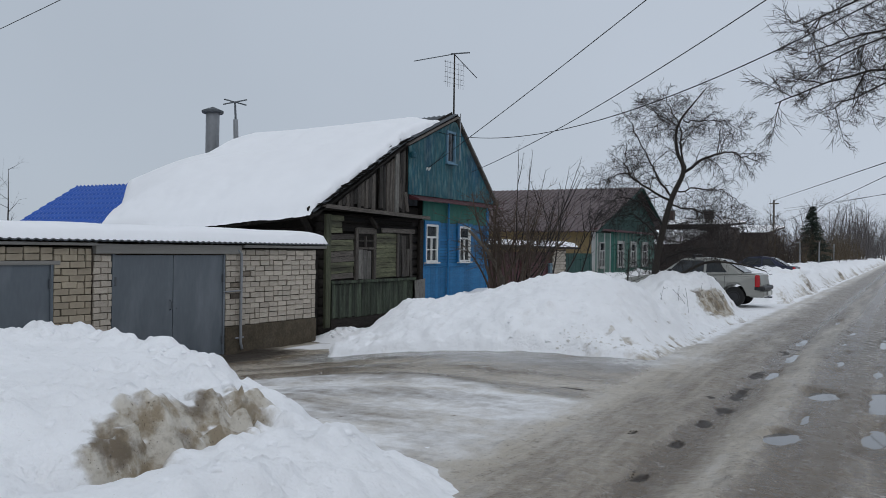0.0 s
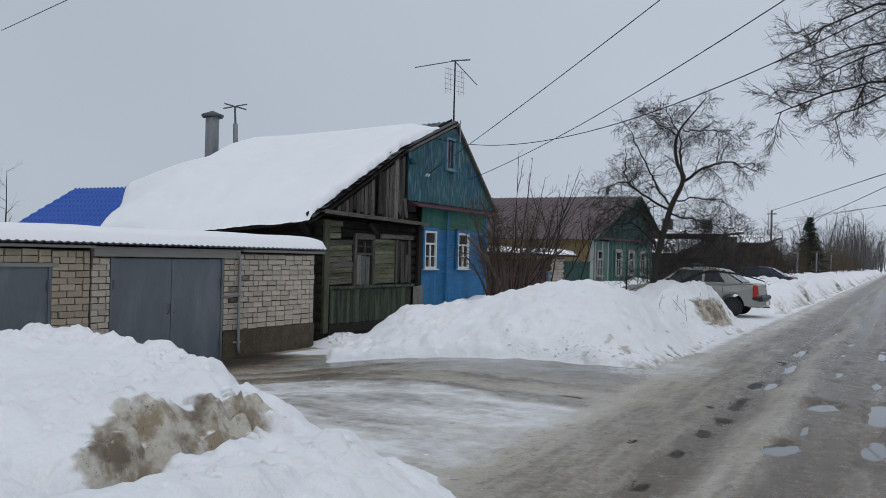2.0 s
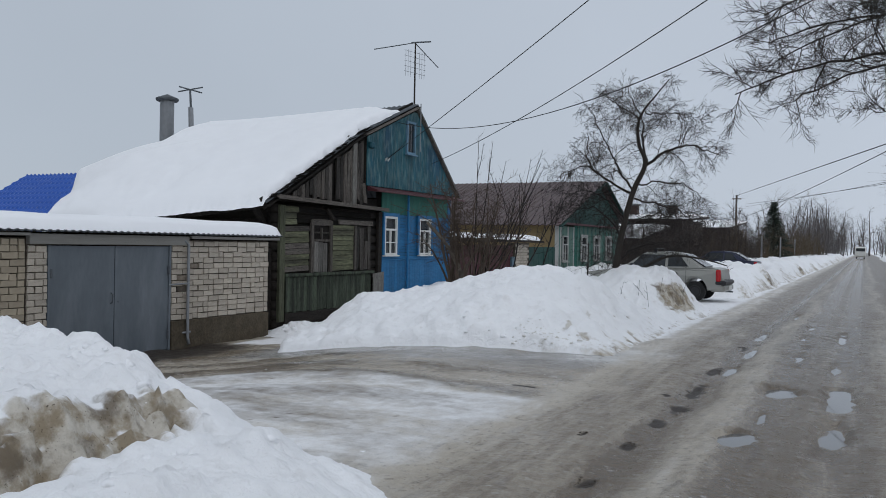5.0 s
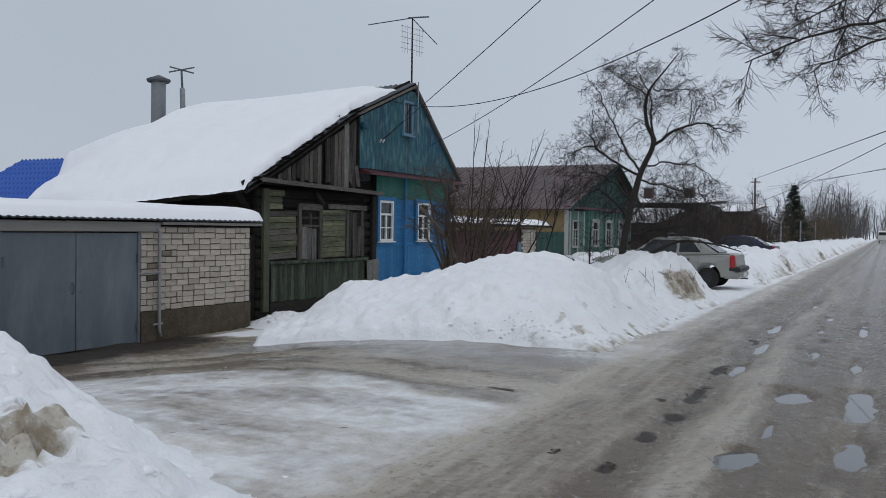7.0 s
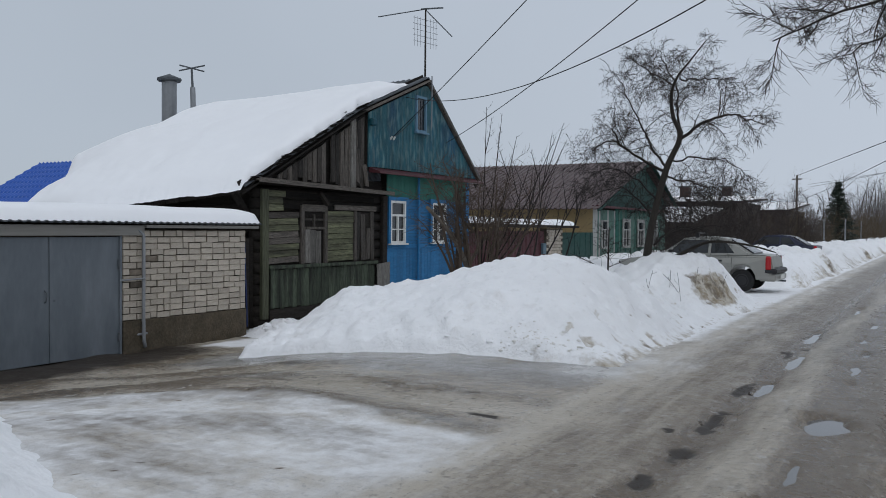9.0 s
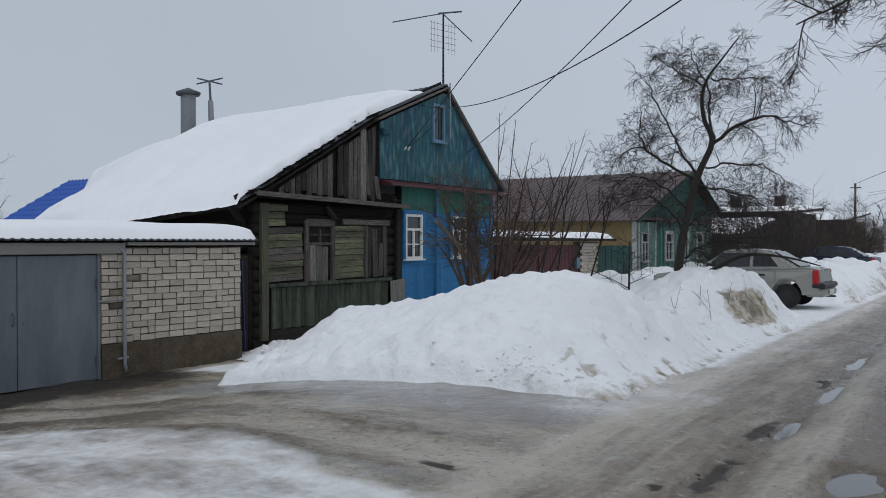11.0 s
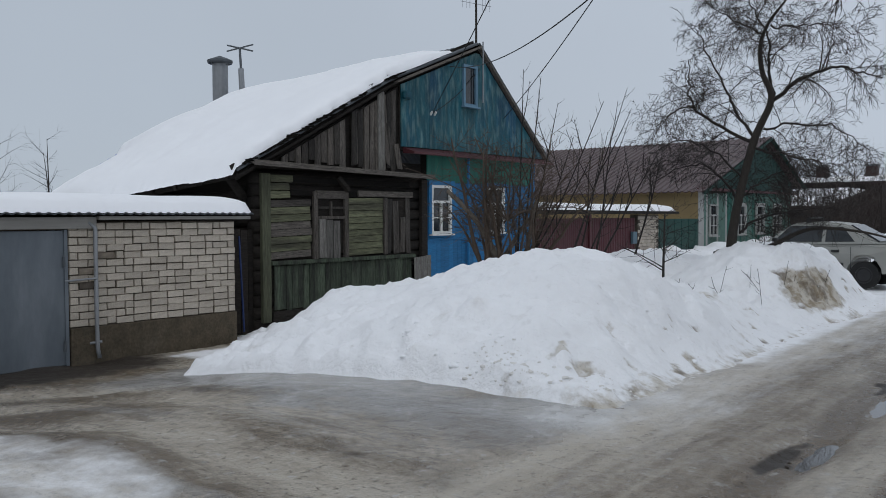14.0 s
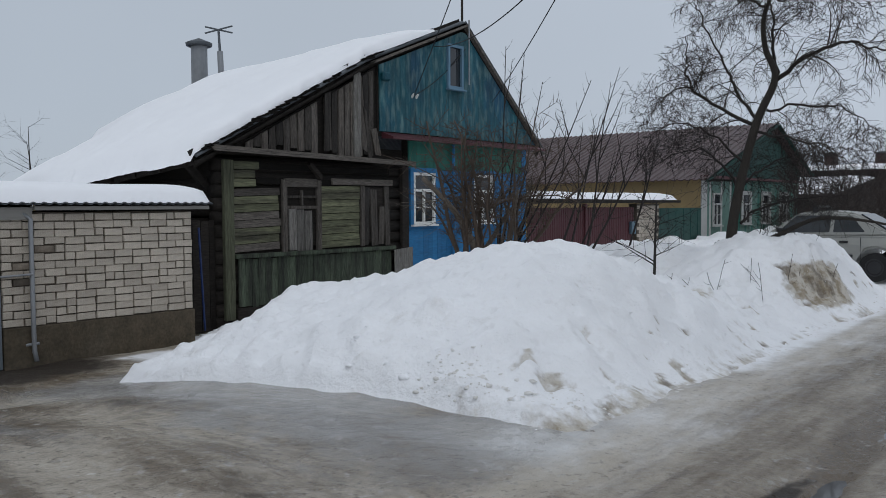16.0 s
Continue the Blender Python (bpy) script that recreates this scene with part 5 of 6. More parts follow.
def wire(a, b, sag, label, r=0.008):
    a, b = Vector(a), Vector(b)
    pts = [a.lerp(b, k / 40) - Vector((0, 0, sag * 4 * (k / 40) * (1 - k / 40))) for k in range(41)]
    bm = bmesh.new()
    tube(bm, pts, [r] * 41, 5)
    return tagged(obj("overhead_cable", bm, WIRE), label, "cable", "overhead cables")


pole = thing("utility_pole", "tall wooden utility pole beside the lane", "utility pole")
part("post", tubed([(4.3, 5.4, -0.1), (4.3, 5.4, 7.4)], [0.14, 0.11], 12), GREY_WOOD, pole)
part("crossarm", beamed((3.7, 5.4, 6.9), (4.9, 5.4, 6.9), 0.09, 0.11), GREY_WOOD, pole)
wire((-10.93, 18.84, 3.66), (4.2, 5.50, 7.17), 0.14, "black service cable from the pole to the blue gable")
wire((-11.0, 21.40, 3.77), (4.2, 5.25, 6.14), 0.43, "black cable slung over the lane to the houses")
wire((-11.0, 19.47, 4.69), (4.2, 6.22, 5.72), 1.33, "slack black cable slung over the lane")
wire((-18.0, 11.62, 6.40), (4.2, 5.40, 6.10), 0.0, "black cable passing over the garages to the pole")
wire((-10.92, 20.40, 4.75), (-10.92, 18.84, 3.66), 0.10, "short cable along the gable", 0.008)
wire((-9.06, 70.0, 5.76), (4.69, 8.0, 4.02), 0.0, "long power line along the lane", 0.016)
wire((-9.3, 75.0, 4.15), (5.48, 5.4, 5.09), 0.28, "long power line along the lane", 0.014)
for k in range(2):
    wire((-8.9, 75.0, 5.35 - 0.22 * k), (12.0, 5.4, 4.1 + 0.4 * k), 0.2, "thin distant power line", 0.010)
ins = thing("insulator", "white porcelain insulators on the gable", "insulator")
for y in (18.80, 18.92):
    part("cup", tubed([(-10.96, y, 3.62), (-10.9, y, 3.68)], [0.03, 0.02], 8), WHITE_PAINT, ins)


# ---- trees ----
class Wood:
    """Collects tapering branches as one mesh."""

    def __init__(self, seed):
        self.v, self.f, self.r, self.steps, self.thin, self.curl = [], [], random.Random(seed), (4, 5), 0.004, 0.0

    def branch(self, pts, radii, n):
        side = None
        first = len(self.v)
        for i, p in enumerate(pts):
            d = (pts[min(i + 1, len(pts) - 1)] - pts[max(i - 1, 0)]).normalized()
            side = d.orthogonal().normalized() if side is None else (side - d * side.dot(d)).normalized()
            up = d.cross(side)
            for k in range(n):
                a = 2 * math.pi * k / n
                self.v.append(p + radii[i] * (math.cos(a) * side + math.sin(a) * up))
        for i in range(len(pts) - 1):
            for k in range(n):
                a, b = first + i * n + k, first + i * n + (k + 1) % n
                self.f.append((a, b, b + n, a + n))
        self.f.append(tuple(first + (len(pts) - 1) * n + k for k in range(n)))

    def wander(self, p, d, length, steps, bend, pull):
        pts, d = [Vector(p)], Vector(d).normalized()
        bow = Vector((self.r.gauss(0, 1), self.r.gauss(0, 1), self.r.gauss(0, 1))) * (self.curl / steps)
        for k in range(steps):
            d = (d + bow + Vector((self.r.gauss(0, bend), self.r.gauss(0, bend), self.r.gauss(0, bend))) + Vector((0, 0, pull * (k + 1) / steps))).normalized()
            pts.append(pts[-1] + d * length / steps)
        return pts

    def twigs(self, pts, r0, level, count, length, pull, spread=1.0, start=0.15):
        """Side shoots along a branch, and shoots on those."""
        if level == 0:
            return
        for k in range(count):
            s = start + (1 - start) * (k + self.r.random()) / count
            i = min(int(s * (len(pts) - 1)), len(pts) - 2)
            f = s * (len(pts) - 1) - i
            p = pts[i].lerp(pts[i + 1], f)
            along = (pts[i + 1] - pts[i]).normalized()
            q = Vector((self.r.gauss(0, 1), self.r.gauss(0, 1), self.r.gauss(0, 0.7)))
            q = (q - along * q.dot(along)).normalized()
            L = length * self.r.uniform(0.5, 1.2) * (1.15 - 0.5 * s)
            w = self.wander(p, along * 0.6 + q * spread, L, self.steps[1] if level > 1 else self.steps[0], 0.075, pull)
            r = max(self.thin, r0 * (1 - 0.6 * s) * 0.42)
            self.branch(w, [r * (1 - 0.8 * j / (len(w) - 1)) for j in range(len(w))], 4 if r > 0.012 else 3)
            self.twigs(w, r, level - 1, max(4, int(count * 0.55)), L * 0.72, pull, spread * 0.72, 0.12)

    def mesh(self, name, material, parent):
        me = bpy.data.meshes.new(name)
        me.from_pydata([tuple(p) for p in self.v], [], self.f)
        me.polygons.foreach_set("use_smooth", [True] * len(me.polygons))
        me.materials.append(material)
        ob = new(name, me)
        ob.parent = parent
        return ob


def smooth_line(pts, n=4):
    """Catmull-Rom through the points."""
    P = [Vector(p) for p in pts]
    out = []
    for i in range(len(P) - 1):
        a, b, c, d = P[max(i - 1, 0)], P[i], P[i + 1], P[min(i + 2, len(P) - 1)]
        for k in range(n):
            t = k / n
            out.append(0.5 * (2 * b + (c - a) * t + (2 * a - 5 * b + 4 * c - d) * t * t + (3 * b - a - 3 * c + d) * t ** 3))
    return out + [P[-1]]


def tree(name, label, trunk, limbs, seed, counts, length, pull, material=BARK, twig=TWIG, depth=2, curl=0.0, stout=0.78, spread=1.0):
    """trunk: points and radii; limbs: lists of points with a starting radius."""
    t = thing(name, label, "tree")
    w = Wood(seed)
    tp, tr = trunk
    line_ = smooth_line(tp, 6)
    rad = [tr[min(int(i / 6), len(tr) - 1)] + (tr[min(int(i / 6) + 1, len(tr) - 1)] - tr[min(int(i / 6), len(tr) - 1)]) * (i % 6) / 6 for i in range(len(line_))]
    rad = [r * (1 + 0.08 * noise.noise((i * 0.7, seed, 0))) for i, r in enumerate(rad)]
    w.branch(line_, rad, 10)
    w.mesh("trunk", material, t)
    c = Wood(seed + 1)
    c.thin, c.curl = 0.0042, curl
    for pts, r in limbs:
        s = smooth_line(pts, 5)
        s = [p + Vector((c.r.gauss(0, 0.02), c.r.gauss(0, 0.02), c.r.gauss(0, 0.02))) for p in s]
        c.branch(s, [max(0.006, stout * r * (1 - 0.8 * i / (len(s) - 1))) for i in range(len(s))], 6)
        c.twigs(s, r * 0.8, depth, counts, length, pull, spread, 0.08)
    top = line_[len(line_) // 2:]
    c.twigs(top, tr[-1] * 2, depth, counts, length, pull, spread)
    c.mesh("crown", twig, t)
    return t


tree("apple_tree", "bare spreading tree with drooping twigs in the snow bank",
     ([(-5.29, 20.15, 0.4), (-5.29, 20.15, 0.95), (-5.18, 20.15, 1.75), (-4.93, 20.2, 2.82), (-4.65, 20.2, 3.49), (-4.80, 20.2, 3.95), (-4.84, 20.2, 4.40), (-4.72, 20.2, 4.75), (-4.45, 20.2, 5.08), (-4.1, 20.1, 5.45)], [0.12, 0.088, 0.074, 0.066, 0.054, 0.042, 0.036, 0.028, 0.018, 0.008]),
     [([(-4.6, 20.2, 3.48), (-4.12, 20.1, 3.78), (-3.67, 20.0, 3.88), (-3.3, 20.0, 3.80), (-2.95, 19.9, 3.65)], 0.052),
      ([(-4.92, 20.2, 2.78), (-5.60, 20.1, 3.17), (-5.95, 20.0, 3.55), (-6.0, 20.0, 3.85), (-5.95, 19.9, 4.25)], 0.046),
      ([(-5.9, 20.0, 3.45), (-6.25, 20.1, 3.45), (-6.6, 20.2, 3.25), (-6.95, 20.2, 2.9)], 0.024),
      ([(-4.93, 20.2, 2.87), (-5.36, 20.4, 3.5), (-5.6, 20.5, 3.88), (-6.03, 20.6, 4.7), (-6.15, 20.6, 5.0)], 0.042),
      ([(-4.62, 20.2, 3.5), (-4.76, 20.4, 4.1), (-4.82, 20.5, 4.6), (-5.1, 20.6, 5.1), (-5.2, 20.6, 5.4)], 0.042),
      ([(-4.80, 20.2, 4.6), (-5.2, 19.9, 4.85), (-5.6, 19.7, 5.15)], 0.028),
      ([(-4.70, 20.2, 4.7), (-4.35, 20.5, 4.72), (-3.9, 20.7, 4.7), (-3.5, 20.8, 4.5)], 0.026),
      ([(-5.13, 20.2, 1.78), (-5.7, 20.5, 2.3), (-6.15, 20.6, 2.5), (-6.95, 20.6, 2.2)], 0.036),
      ([(-5.05, 20.2, 2.1), (-5.4, 19.8, 2.6), (-5.85, 19.5, 2.85), (-6.4, 19.3, 2.6)], 0.032),
      ([(-4.87, 20.2, 2.7), (-4.22, 19.8, 2.5), (-3.75, 19.6, 2.35), (-3.35, 19.5, 2.05)], 0.034),
      ([(-4.8, 20.2, 3.0), (-4.3, 20.7, 3.1), (-3.8, 21.0, 3.0), (-3.4, 21.2, 2.7)], 0.030),
      ([(-5.17, 20.2, 1.28), (-4.87, 20.3, 1.5), (-4.25, 20.5, 1.66), (-3.7, 20.6, 1.66)], 0.034),
      ([(-5.1, 20.2, 1.9), (-4.9, 20.8, 2.2), (-4.6, 21.3, 2.35), (-4.3, 21.7, 2.2)], 0.028)],
     11, 18, 0.74, -0.17, depth=3, curl=0.42, stout=0.72, spread=1.2)
low = thing("fallen_branch", "dark bent low branch resting over the snow bank", "branch")
lw = Wood(5)
lp = smooth_line([(-5.2, 20.2, 0.85), (-4.75, 20.5, 1.02), (-4.2, 20.9, 1.32), (-3.5, 21.2, 1.28), (-2.9, 21.3, 1.12)], 6)
lw.branch(lp, [0.055 * (1 - 0.8 * i / (len(lp) - 1)) for i in range(len(lp))], 7)
lw.twigs(lp, 0.03, 2, 8, 0.5, -0.02, start=0.5)
lw.mesh("stem", BARK, low)

tree("lime_tree", "large bare tree whose branches hang over the lane",
     ([(4.2, 14.2, -0.1), (4.1, 14.2, 1.6), (3.9, 14.2, 3.2), (3.7, 14.3, 5.0), (3.5, 14.4, 7.0), (3.3, 14.4, 8.5)], [0.26, 0.22, 0.19, 0.15, 0.09, 0.04]),
     [([(4.0, 14.2, 2.6), (2.2, 13.8, 3.7), (0.7, 13.4, 4.2), (-0.7, 13.0, 4.05), (-1.65, 12.8, 3.7)], 0.075),
      ([(3.9, 14.2, 3.2), (2.2, 14.0, 4.7), (0.8, 13.8, 5.3), (-0.4, 13.5, 5.3), (-1.3, 13.2, 4.9)], 0.08),
      ([(3.9, 14.2, 3.4), (2.4, 15.0, 4.3), (1.0, 15.4, 4.6), (-0.3, 15.6, 4.4), (-1.2, 15.6, 4.0)], 0.07),
      ([(3.7, 14.3, 4.6), (2.4, 13.4, 5.7), (1.0, 12.8, 6.0), (0.0, 12.4, 5.8)], 0.07),
      ([(3.7, 14.3, 4.9), (2.2, 14.6, 6.3), (0.8, 14.8, 6.8), (-0.5, 14.9, 6.4)], 0.07),
      ([(4.0, 14.2, 2.9), (2.6, 14.5, 3.4), (1.2, 14.4, 3.75), (0.1, 14.2, 3.55)], 0.055),
      ([(3.9, 14.2, 3.6), (2.3, 13.5, 4.3), (0.9, 13.0, 4.6), (-0.3, 12.7, 4.6), (-1.2, 12.4, 4.3)], 0.06),
      ([(3.8, 14.2, 4.2), (2.2, 14.4, 5.0), (0.7, 14.6, 5.2), (-0.6, 14.8, 4.9), (-1.5, 14.9, 4.5)], 0.06),
      ([(3.8, 14.2, 4.4), (2.4, 13.0, 5.2), (1.0, 12.2, 5.5), (-0.2, 11.8, 5.3)], 0.055),
      ([(3.7, 14.3, 4.8), (2.3, 15.2, 5.6), (0.9, 15.8, 5.9), (-0.4, 16.2, 5.6)], 0.055),
      ([(3.6, 14.3, 5.6), (4.6, 15.4, 6.8), (5.6, 16.0, 7.6)], 0.07)],
     23, 22, 0.90, 0.04, depth=3, curl=0.36, stout=0.55, spread=0.95)

bush = thing("lilac_bush", "tall bare bush of many stems before the blue house", "bush")
STEMS = mat("grey_brown_stems", (0.085, 0.062, 0.046), 0.9, second=(0.040, 0.030, 0.024), scale=6.0, bump=0.0)
bw = Wood(31)
bw.thin, bw.curl = 0.0055, 0.45
for k in range(24):
    a = k * 2.4
    base_ = Vector((-7.65 + 0.36 * math.cos(a), 16.85 + 0.40 * math.sin(a), 0.35))
    d = Vector((0.10 * math.cos(a), 0.12 * math.sin(a), 1.0))
    L = bw.r.uniform(1.3, 2.7)
    p = bw.wander(base_, d, L, 9, 0.08, 0.02)
    r = bw.r.uniform(0.016, 0.046)
    bw.branch(p, [r * (1 - 0.75 * i / 9) for i in range(10)], 6)
    bw.twigs(p, r, 2, 11, 0.62, 0.02, 1.0, 0.42)
bw.mesh("stem", STEMS, bush)
bw = Wood(34)
bw.curl = 0.5
for k in range(9):
    # long arching shoots that lean out over the bank
    a = 2.2 + k * 0.75
    p = bw.wander((-7.7, 16.9, 1.5), (0.9 * math.cos(a), 0.9 * math.sin(a), 0.55), bw.r.uniform(1.2, 2.0), 8, 0.05, -0.06)
    bw.branch(p, [0.016 * (1 - 0.8 * i / 8) for i in range(9)], 5)
    bw.twigs(p, 0.014, 2, 6, 0.4, 0.05, 0.8, 0.3)
bw.mesh("arching_shoot", STEMS, bush)
bw = Wood(33)
bw.curl = 0.4
for x, y, L, r in ((-7.70, 16.75, 1.9, 0.062), (-7.50, 16.95, 1.5, 0.045), (-7.95, 16.9, 1.7, 0.05)):
    p = bw.wander((x, y, 0.35), (0.10, 0.06, 1), L, 8, 0.09, 0.0)
    bw.branch(p, [r * (1 - 0.5 * i / 8) for i in range(9)], 8)
    bw.twigs(p, r * 0.6, 2, 11, 0.7, -0.02, 1.0, 0.4)
bw.mesh("trunk", mat("pale_bark", (0.15, 0.125, 0.10), 0.9, second=(0.05, 0.042, 0.034), scale=9, amount=0.8, bump=0.4), bush)

thin = thing("garden_saplings", "thin upright bare saplings by the house corner", "sapling")
bw = Wood(35)
for x, y, L in ((-8.35, 19.6, 3.9), (-8.1, 20.2, 3.6), (-8.7, 20.6, 3.1), (-7.7, 19.4, 3.1), (-9.1, 21.5, 2.9), (-7.6, 20.8, 2.9)):
    p = bw.wander((x, y, 0.2), (bw.r.uniform(-0.05, 0.5), bw.r.uniform(0.0, 0.2), 1), L, 10, 0.03, 0.04)
    bw.branch(p, [0.026 * (1 - 0.85 * i / 10) for i in range(11)], 6)
    bw.twigs(p, 0.02, 1, 9, 0.75, 0.22, 0.75, 0.3)
    for q in range(3):
        i = 4 + q
        w = bw.wander(p[i], (bw.r.uniform(-0.6, 0.7), bw.r.uniform(-0.3, 0.3), 1), L * 0.32, 6, 0.03, 0.08)
        bw.branch(w, [0.012 * (1 - 0.7 * j / 6) for j in range(7)], 4)
        bw.twigs(w, 0.010, 1, 10, 0.20, 0.16, 0.8, 0.2)
bw.mesh("stem", TWIG, thin)
shoots = thing("cherry_sapling", "tall bare sapling with upright candelabra shoots beside the bush", "sapling")
bw = Wood(36)
for tip in ((-7.32, 17.3, 3.8), (-7.66, 17.3, 3.95), (-7.0, 17.3, 3.35), (-6.19, 17.3, 3.3), (-6.71, 17.3, 2.8), (-6.32, 17.3, 2.6)):
    foot_ = Vector((-7.65, 17.1, 0.6))
    tip = Vector(tip)
    p = smooth_line([foot_, foot_.lerp(tip, 0.35) - Vector((0, 0, 0.25)), foot_.lerp(tip, 0.68) - Vector((0, 0, 0.18)), tip], 4)
    bw.branch(p, [0.020 * (1 - 0.8 * i / (len(p) - 1)) for i in range(len(p))], 6)
    bw.twigs(p, 0.016, 1, 11, 0.30, 0.22, 0.75, 0.40)
    for i in (6, 9):
        w = bw.wander(p[i], (bw.r.uniform(-0.3, 0.5), bw.r.uniform(-0.3, 0.3), 1), bw.r.uniform(0.4, 0.75), 6, 0.03, 0.08)
        bw.branch(w, [0.010 * (1 - 0.7 * j / 6) for j in range(7)], 4)
        bw.twigs(w, 0.009, 1, 9, 0.16, 0.16, 0.8, 0.2)
bw.mesh("stem", TWIG, shoots)

sap = thing("sapling", "small bare sapling standing in the snow bank", "sapling")
bw = Wood(37)
p = bw.wander((-4.98, 16.8, 0.45), (0.08, 0, 1), 1.15, 7, 0.03, 0.0)
bw.branch(p, [0.022 * (1 - 0.5 * i / 7) for i in range(8)], 6)
bw.twigs(p, 0.03, 2, 14, 0.75, 0.0, 1.2, 0.25)
bw.mesh("stem", TWIG, sap)
weeds = thing("dry_weeds", "dry weed stalks poking out of the snow", "weeds", kind="stuff")
bw = Wood(39)
for k in range(12):
    x, y = bw.r.uniform(-4.9, -3.6), bw.r.uniform(16.2, 20.5)
    p = bw.wander((x, y, 0.25), (bw.r.gauss(0, 0.3), bw.r.gauss(0, 0.3), 1), bw.r.uniform(0.4, 0.75), 4, 0.1, 0.0)
    bw.branch(p, [0.0035] * 5, 3)
    bw.twigs(p, 0.004, 1, 2, 0.15, 0.1)
bw.mesh("stalk", TWIG, weeds)

# ---- car ----
SILVER = mat("silver_beige_paint", (0.31, 0.31, 0.285), 0.32, metal=0.25, second=(0.25, 0.245, 0.22), scale=2.0, bump=0.0)
BLACK = mat("black_plastic", (0.02, 0.02, 0.022), 0.5, bump=0.1)
RUBBER = mat("tyre_rubber", (0.018, 0.018, 0.018), 0.85, bump=0.2)
RED = mat("red_lamp_lens", (0.45, 0.015, 0.02), 0.15, second=(0.35, 0.01, 0.015), bump=0.0)
NAVY = mat("dark_blue_paint", (0.018, 0.022, 0.05), 0.3, bump=0.0)
CAR_GLASS = glass_mat("car_glass", (0.015, 0.018, 0.02))


def arch(cx, r, z0, n=9, flip=False):
    pts = [(cx + r * math.cos(math.pi * k / n), z0 + r * math.sin(math.pi * k / n)) for k in range(n + 1)]
    return pts[::-1] if not flip else pts


def sedan(label, paint, bumper):
    """A saloon, its rear at x = 0 and its nose at x = 4.25, wheels on z = 0."""
    car = thing("car", label, "car", "parked cars")
    low_line = [(0.06, 0.42), (0.36, 0.34)] + arch(0.78, 0.36, 0.34)[0:] + [(1.2, 0.22), (2.95, 0.22)] + arch(3.42, 0.36, 0.34) + [(3.82, 0.30), (4.20, 0.36)]
    high = [(4.25, 0.62), (4.15, 0.78), (3.2, 0.93), (2.2, 0.97), (1.0, 1.00), (0.25, 1.00), (0.06, 0.96), (0.0, 0.62)]
    bm = bmesh.new()
    outline = low_line + high
    a = [bm.verts.new((x, -0.84, z)) for x, z in outline]
    b = [bm.verts.new((x, 0.84, z)) for x, z in outline]
    bm.faces.new(a)
    bm.faces.new(b[::-1])
    for i in range(len(a)):
        j = (i + 1) % len(a)
        bm.faces.new((a[j], a[i], b[i], b[j]))
    for v in bm.verts:
        if v.co.z > 0.9:
            v.co.y *= 0.93
        if v.co.x < 0.1 or v.co.x > 4.1:
            v.co.y *= 0.95
    bmesh.ops.recalc_face_normals(bm, faces=bm.faces[:])
    rim = [e for e in bm.edges if (e.verts[0].co.y > 0) == (e.verts[1].co.y > 0) and min(v.co.z for v in e.verts) > 0.5]
    bmesh.ops.bevel(bm, geom=rim, offset=0.05, segments=3, affect="EDGES")
    body = part("body", bm, paint, car)
    # cabin: frustum with slanting screens
    base = [(0.50, 0.99), (3.05, 0.94)]
    roof = [(1.20, 1.42), (2.35, 1.44)]
    bm = bmesh.new()
    ring = []
    for (x, z), w in ((base[0], 0.76), (roof[0], 0.58), ((1.75, 1.475), 0.58), (roof[1], 0.58), (base[1], 0.74)):
        ring.append((bm.verts.new((x, -w, z)), bm.verts.new((x, w, z))))
    for (p, q), (r, s) in zip(ring, ring[1:]):
        bm.faces.new((p, q, s, r))
    bm.faces.new([p for p, _ in ring][::-1])
    bm.faces.new([q for _, q in ring])
    bm.faces.new((ring[0][0], ring[-1][0], ring[-1][1], ring[0][1]))
    bmesh.ops.recalc_face_normals(bm, faces=bm.faces[:])
    top = [e for e in bm.edges if max(v.co.z for v in e.verts) > 1.3]
    bmesh.ops.bevel(bm, geom=top, offset=0.05, segments=3, affect="EDGES")
    part("cabin", bm, paint, car)

    def side(z, x):  # half width of the cabin at a height
        return 0.755 - (z - 0.97) * 0.385 + 0.006

    for s in (-1, 1):
        for pts in ([(1.00, 1.03), (1.62, 1.02), (1.62, 1.36), (1.27, 1.35)], [(1.70, 1.02), (2.78, 1.00), (2.42, 1.37), (1.70, 1.37)]):
            bm = bmesh.new()
            f = [bm.verts.new((x, s * side(z, x), z)) for x, z in pts]
            g = [bm.verts.new((x, s * (side(z, x) - 0.03), z)) for x, z in pts]
            bm.faces.new(f)
            bm.faces.new(g[::-1])
            for i in range(4):
                bm.faces.new((f[i], g[i], g[(i + 1) % 4], f[(i + 1) % 4]))
            bmesh.ops.recalc_face_normals(bm, faces=bm.faces[:])
            part("side_window", bm, CAR_GLASS, car, "dark side window")
        part("door_handle", boxed(1.30, 1.47, s * 0.83 - 0.02, s * 0.83 + 0.02, 0.80, 0.845, bevel=0.008), BLACK, car, "black door handle")
        for x in (1.05, 2.0, 2.95):
            part("door_seam", boxed(x, x + 0.008, s * 0.832 - 0.008, s * 0.832 + 0.012, 0.32, 0.92), BLACK, body)
        part("side_moulding", boxed(1.2, 2.95, s * 0.845 - 0.012, s * 0.845 + 0.012, 0.50, 0.56), BLACK, car)
        part("mirror", boxed(2.60, 2.72, s * 0.93 - 0.08, s * 0.93 + 0.08, 0.98, 1.10, bevel=0.02), BLACK, car)
        part("tail_light", boxed(0.05, 0.19, s * 0.765 - 0.05, s * 0.765 + 0.06, 0.60, 0.965, bevel=0.03), RED, car, "red tail light")
        part("headlight", boxed(4.12, 4.24, s * 0.6 - 0.14, s * 0.6 + 0.14, 0.58, 0.74, bevel=0.02), CAR_GLASS, car)
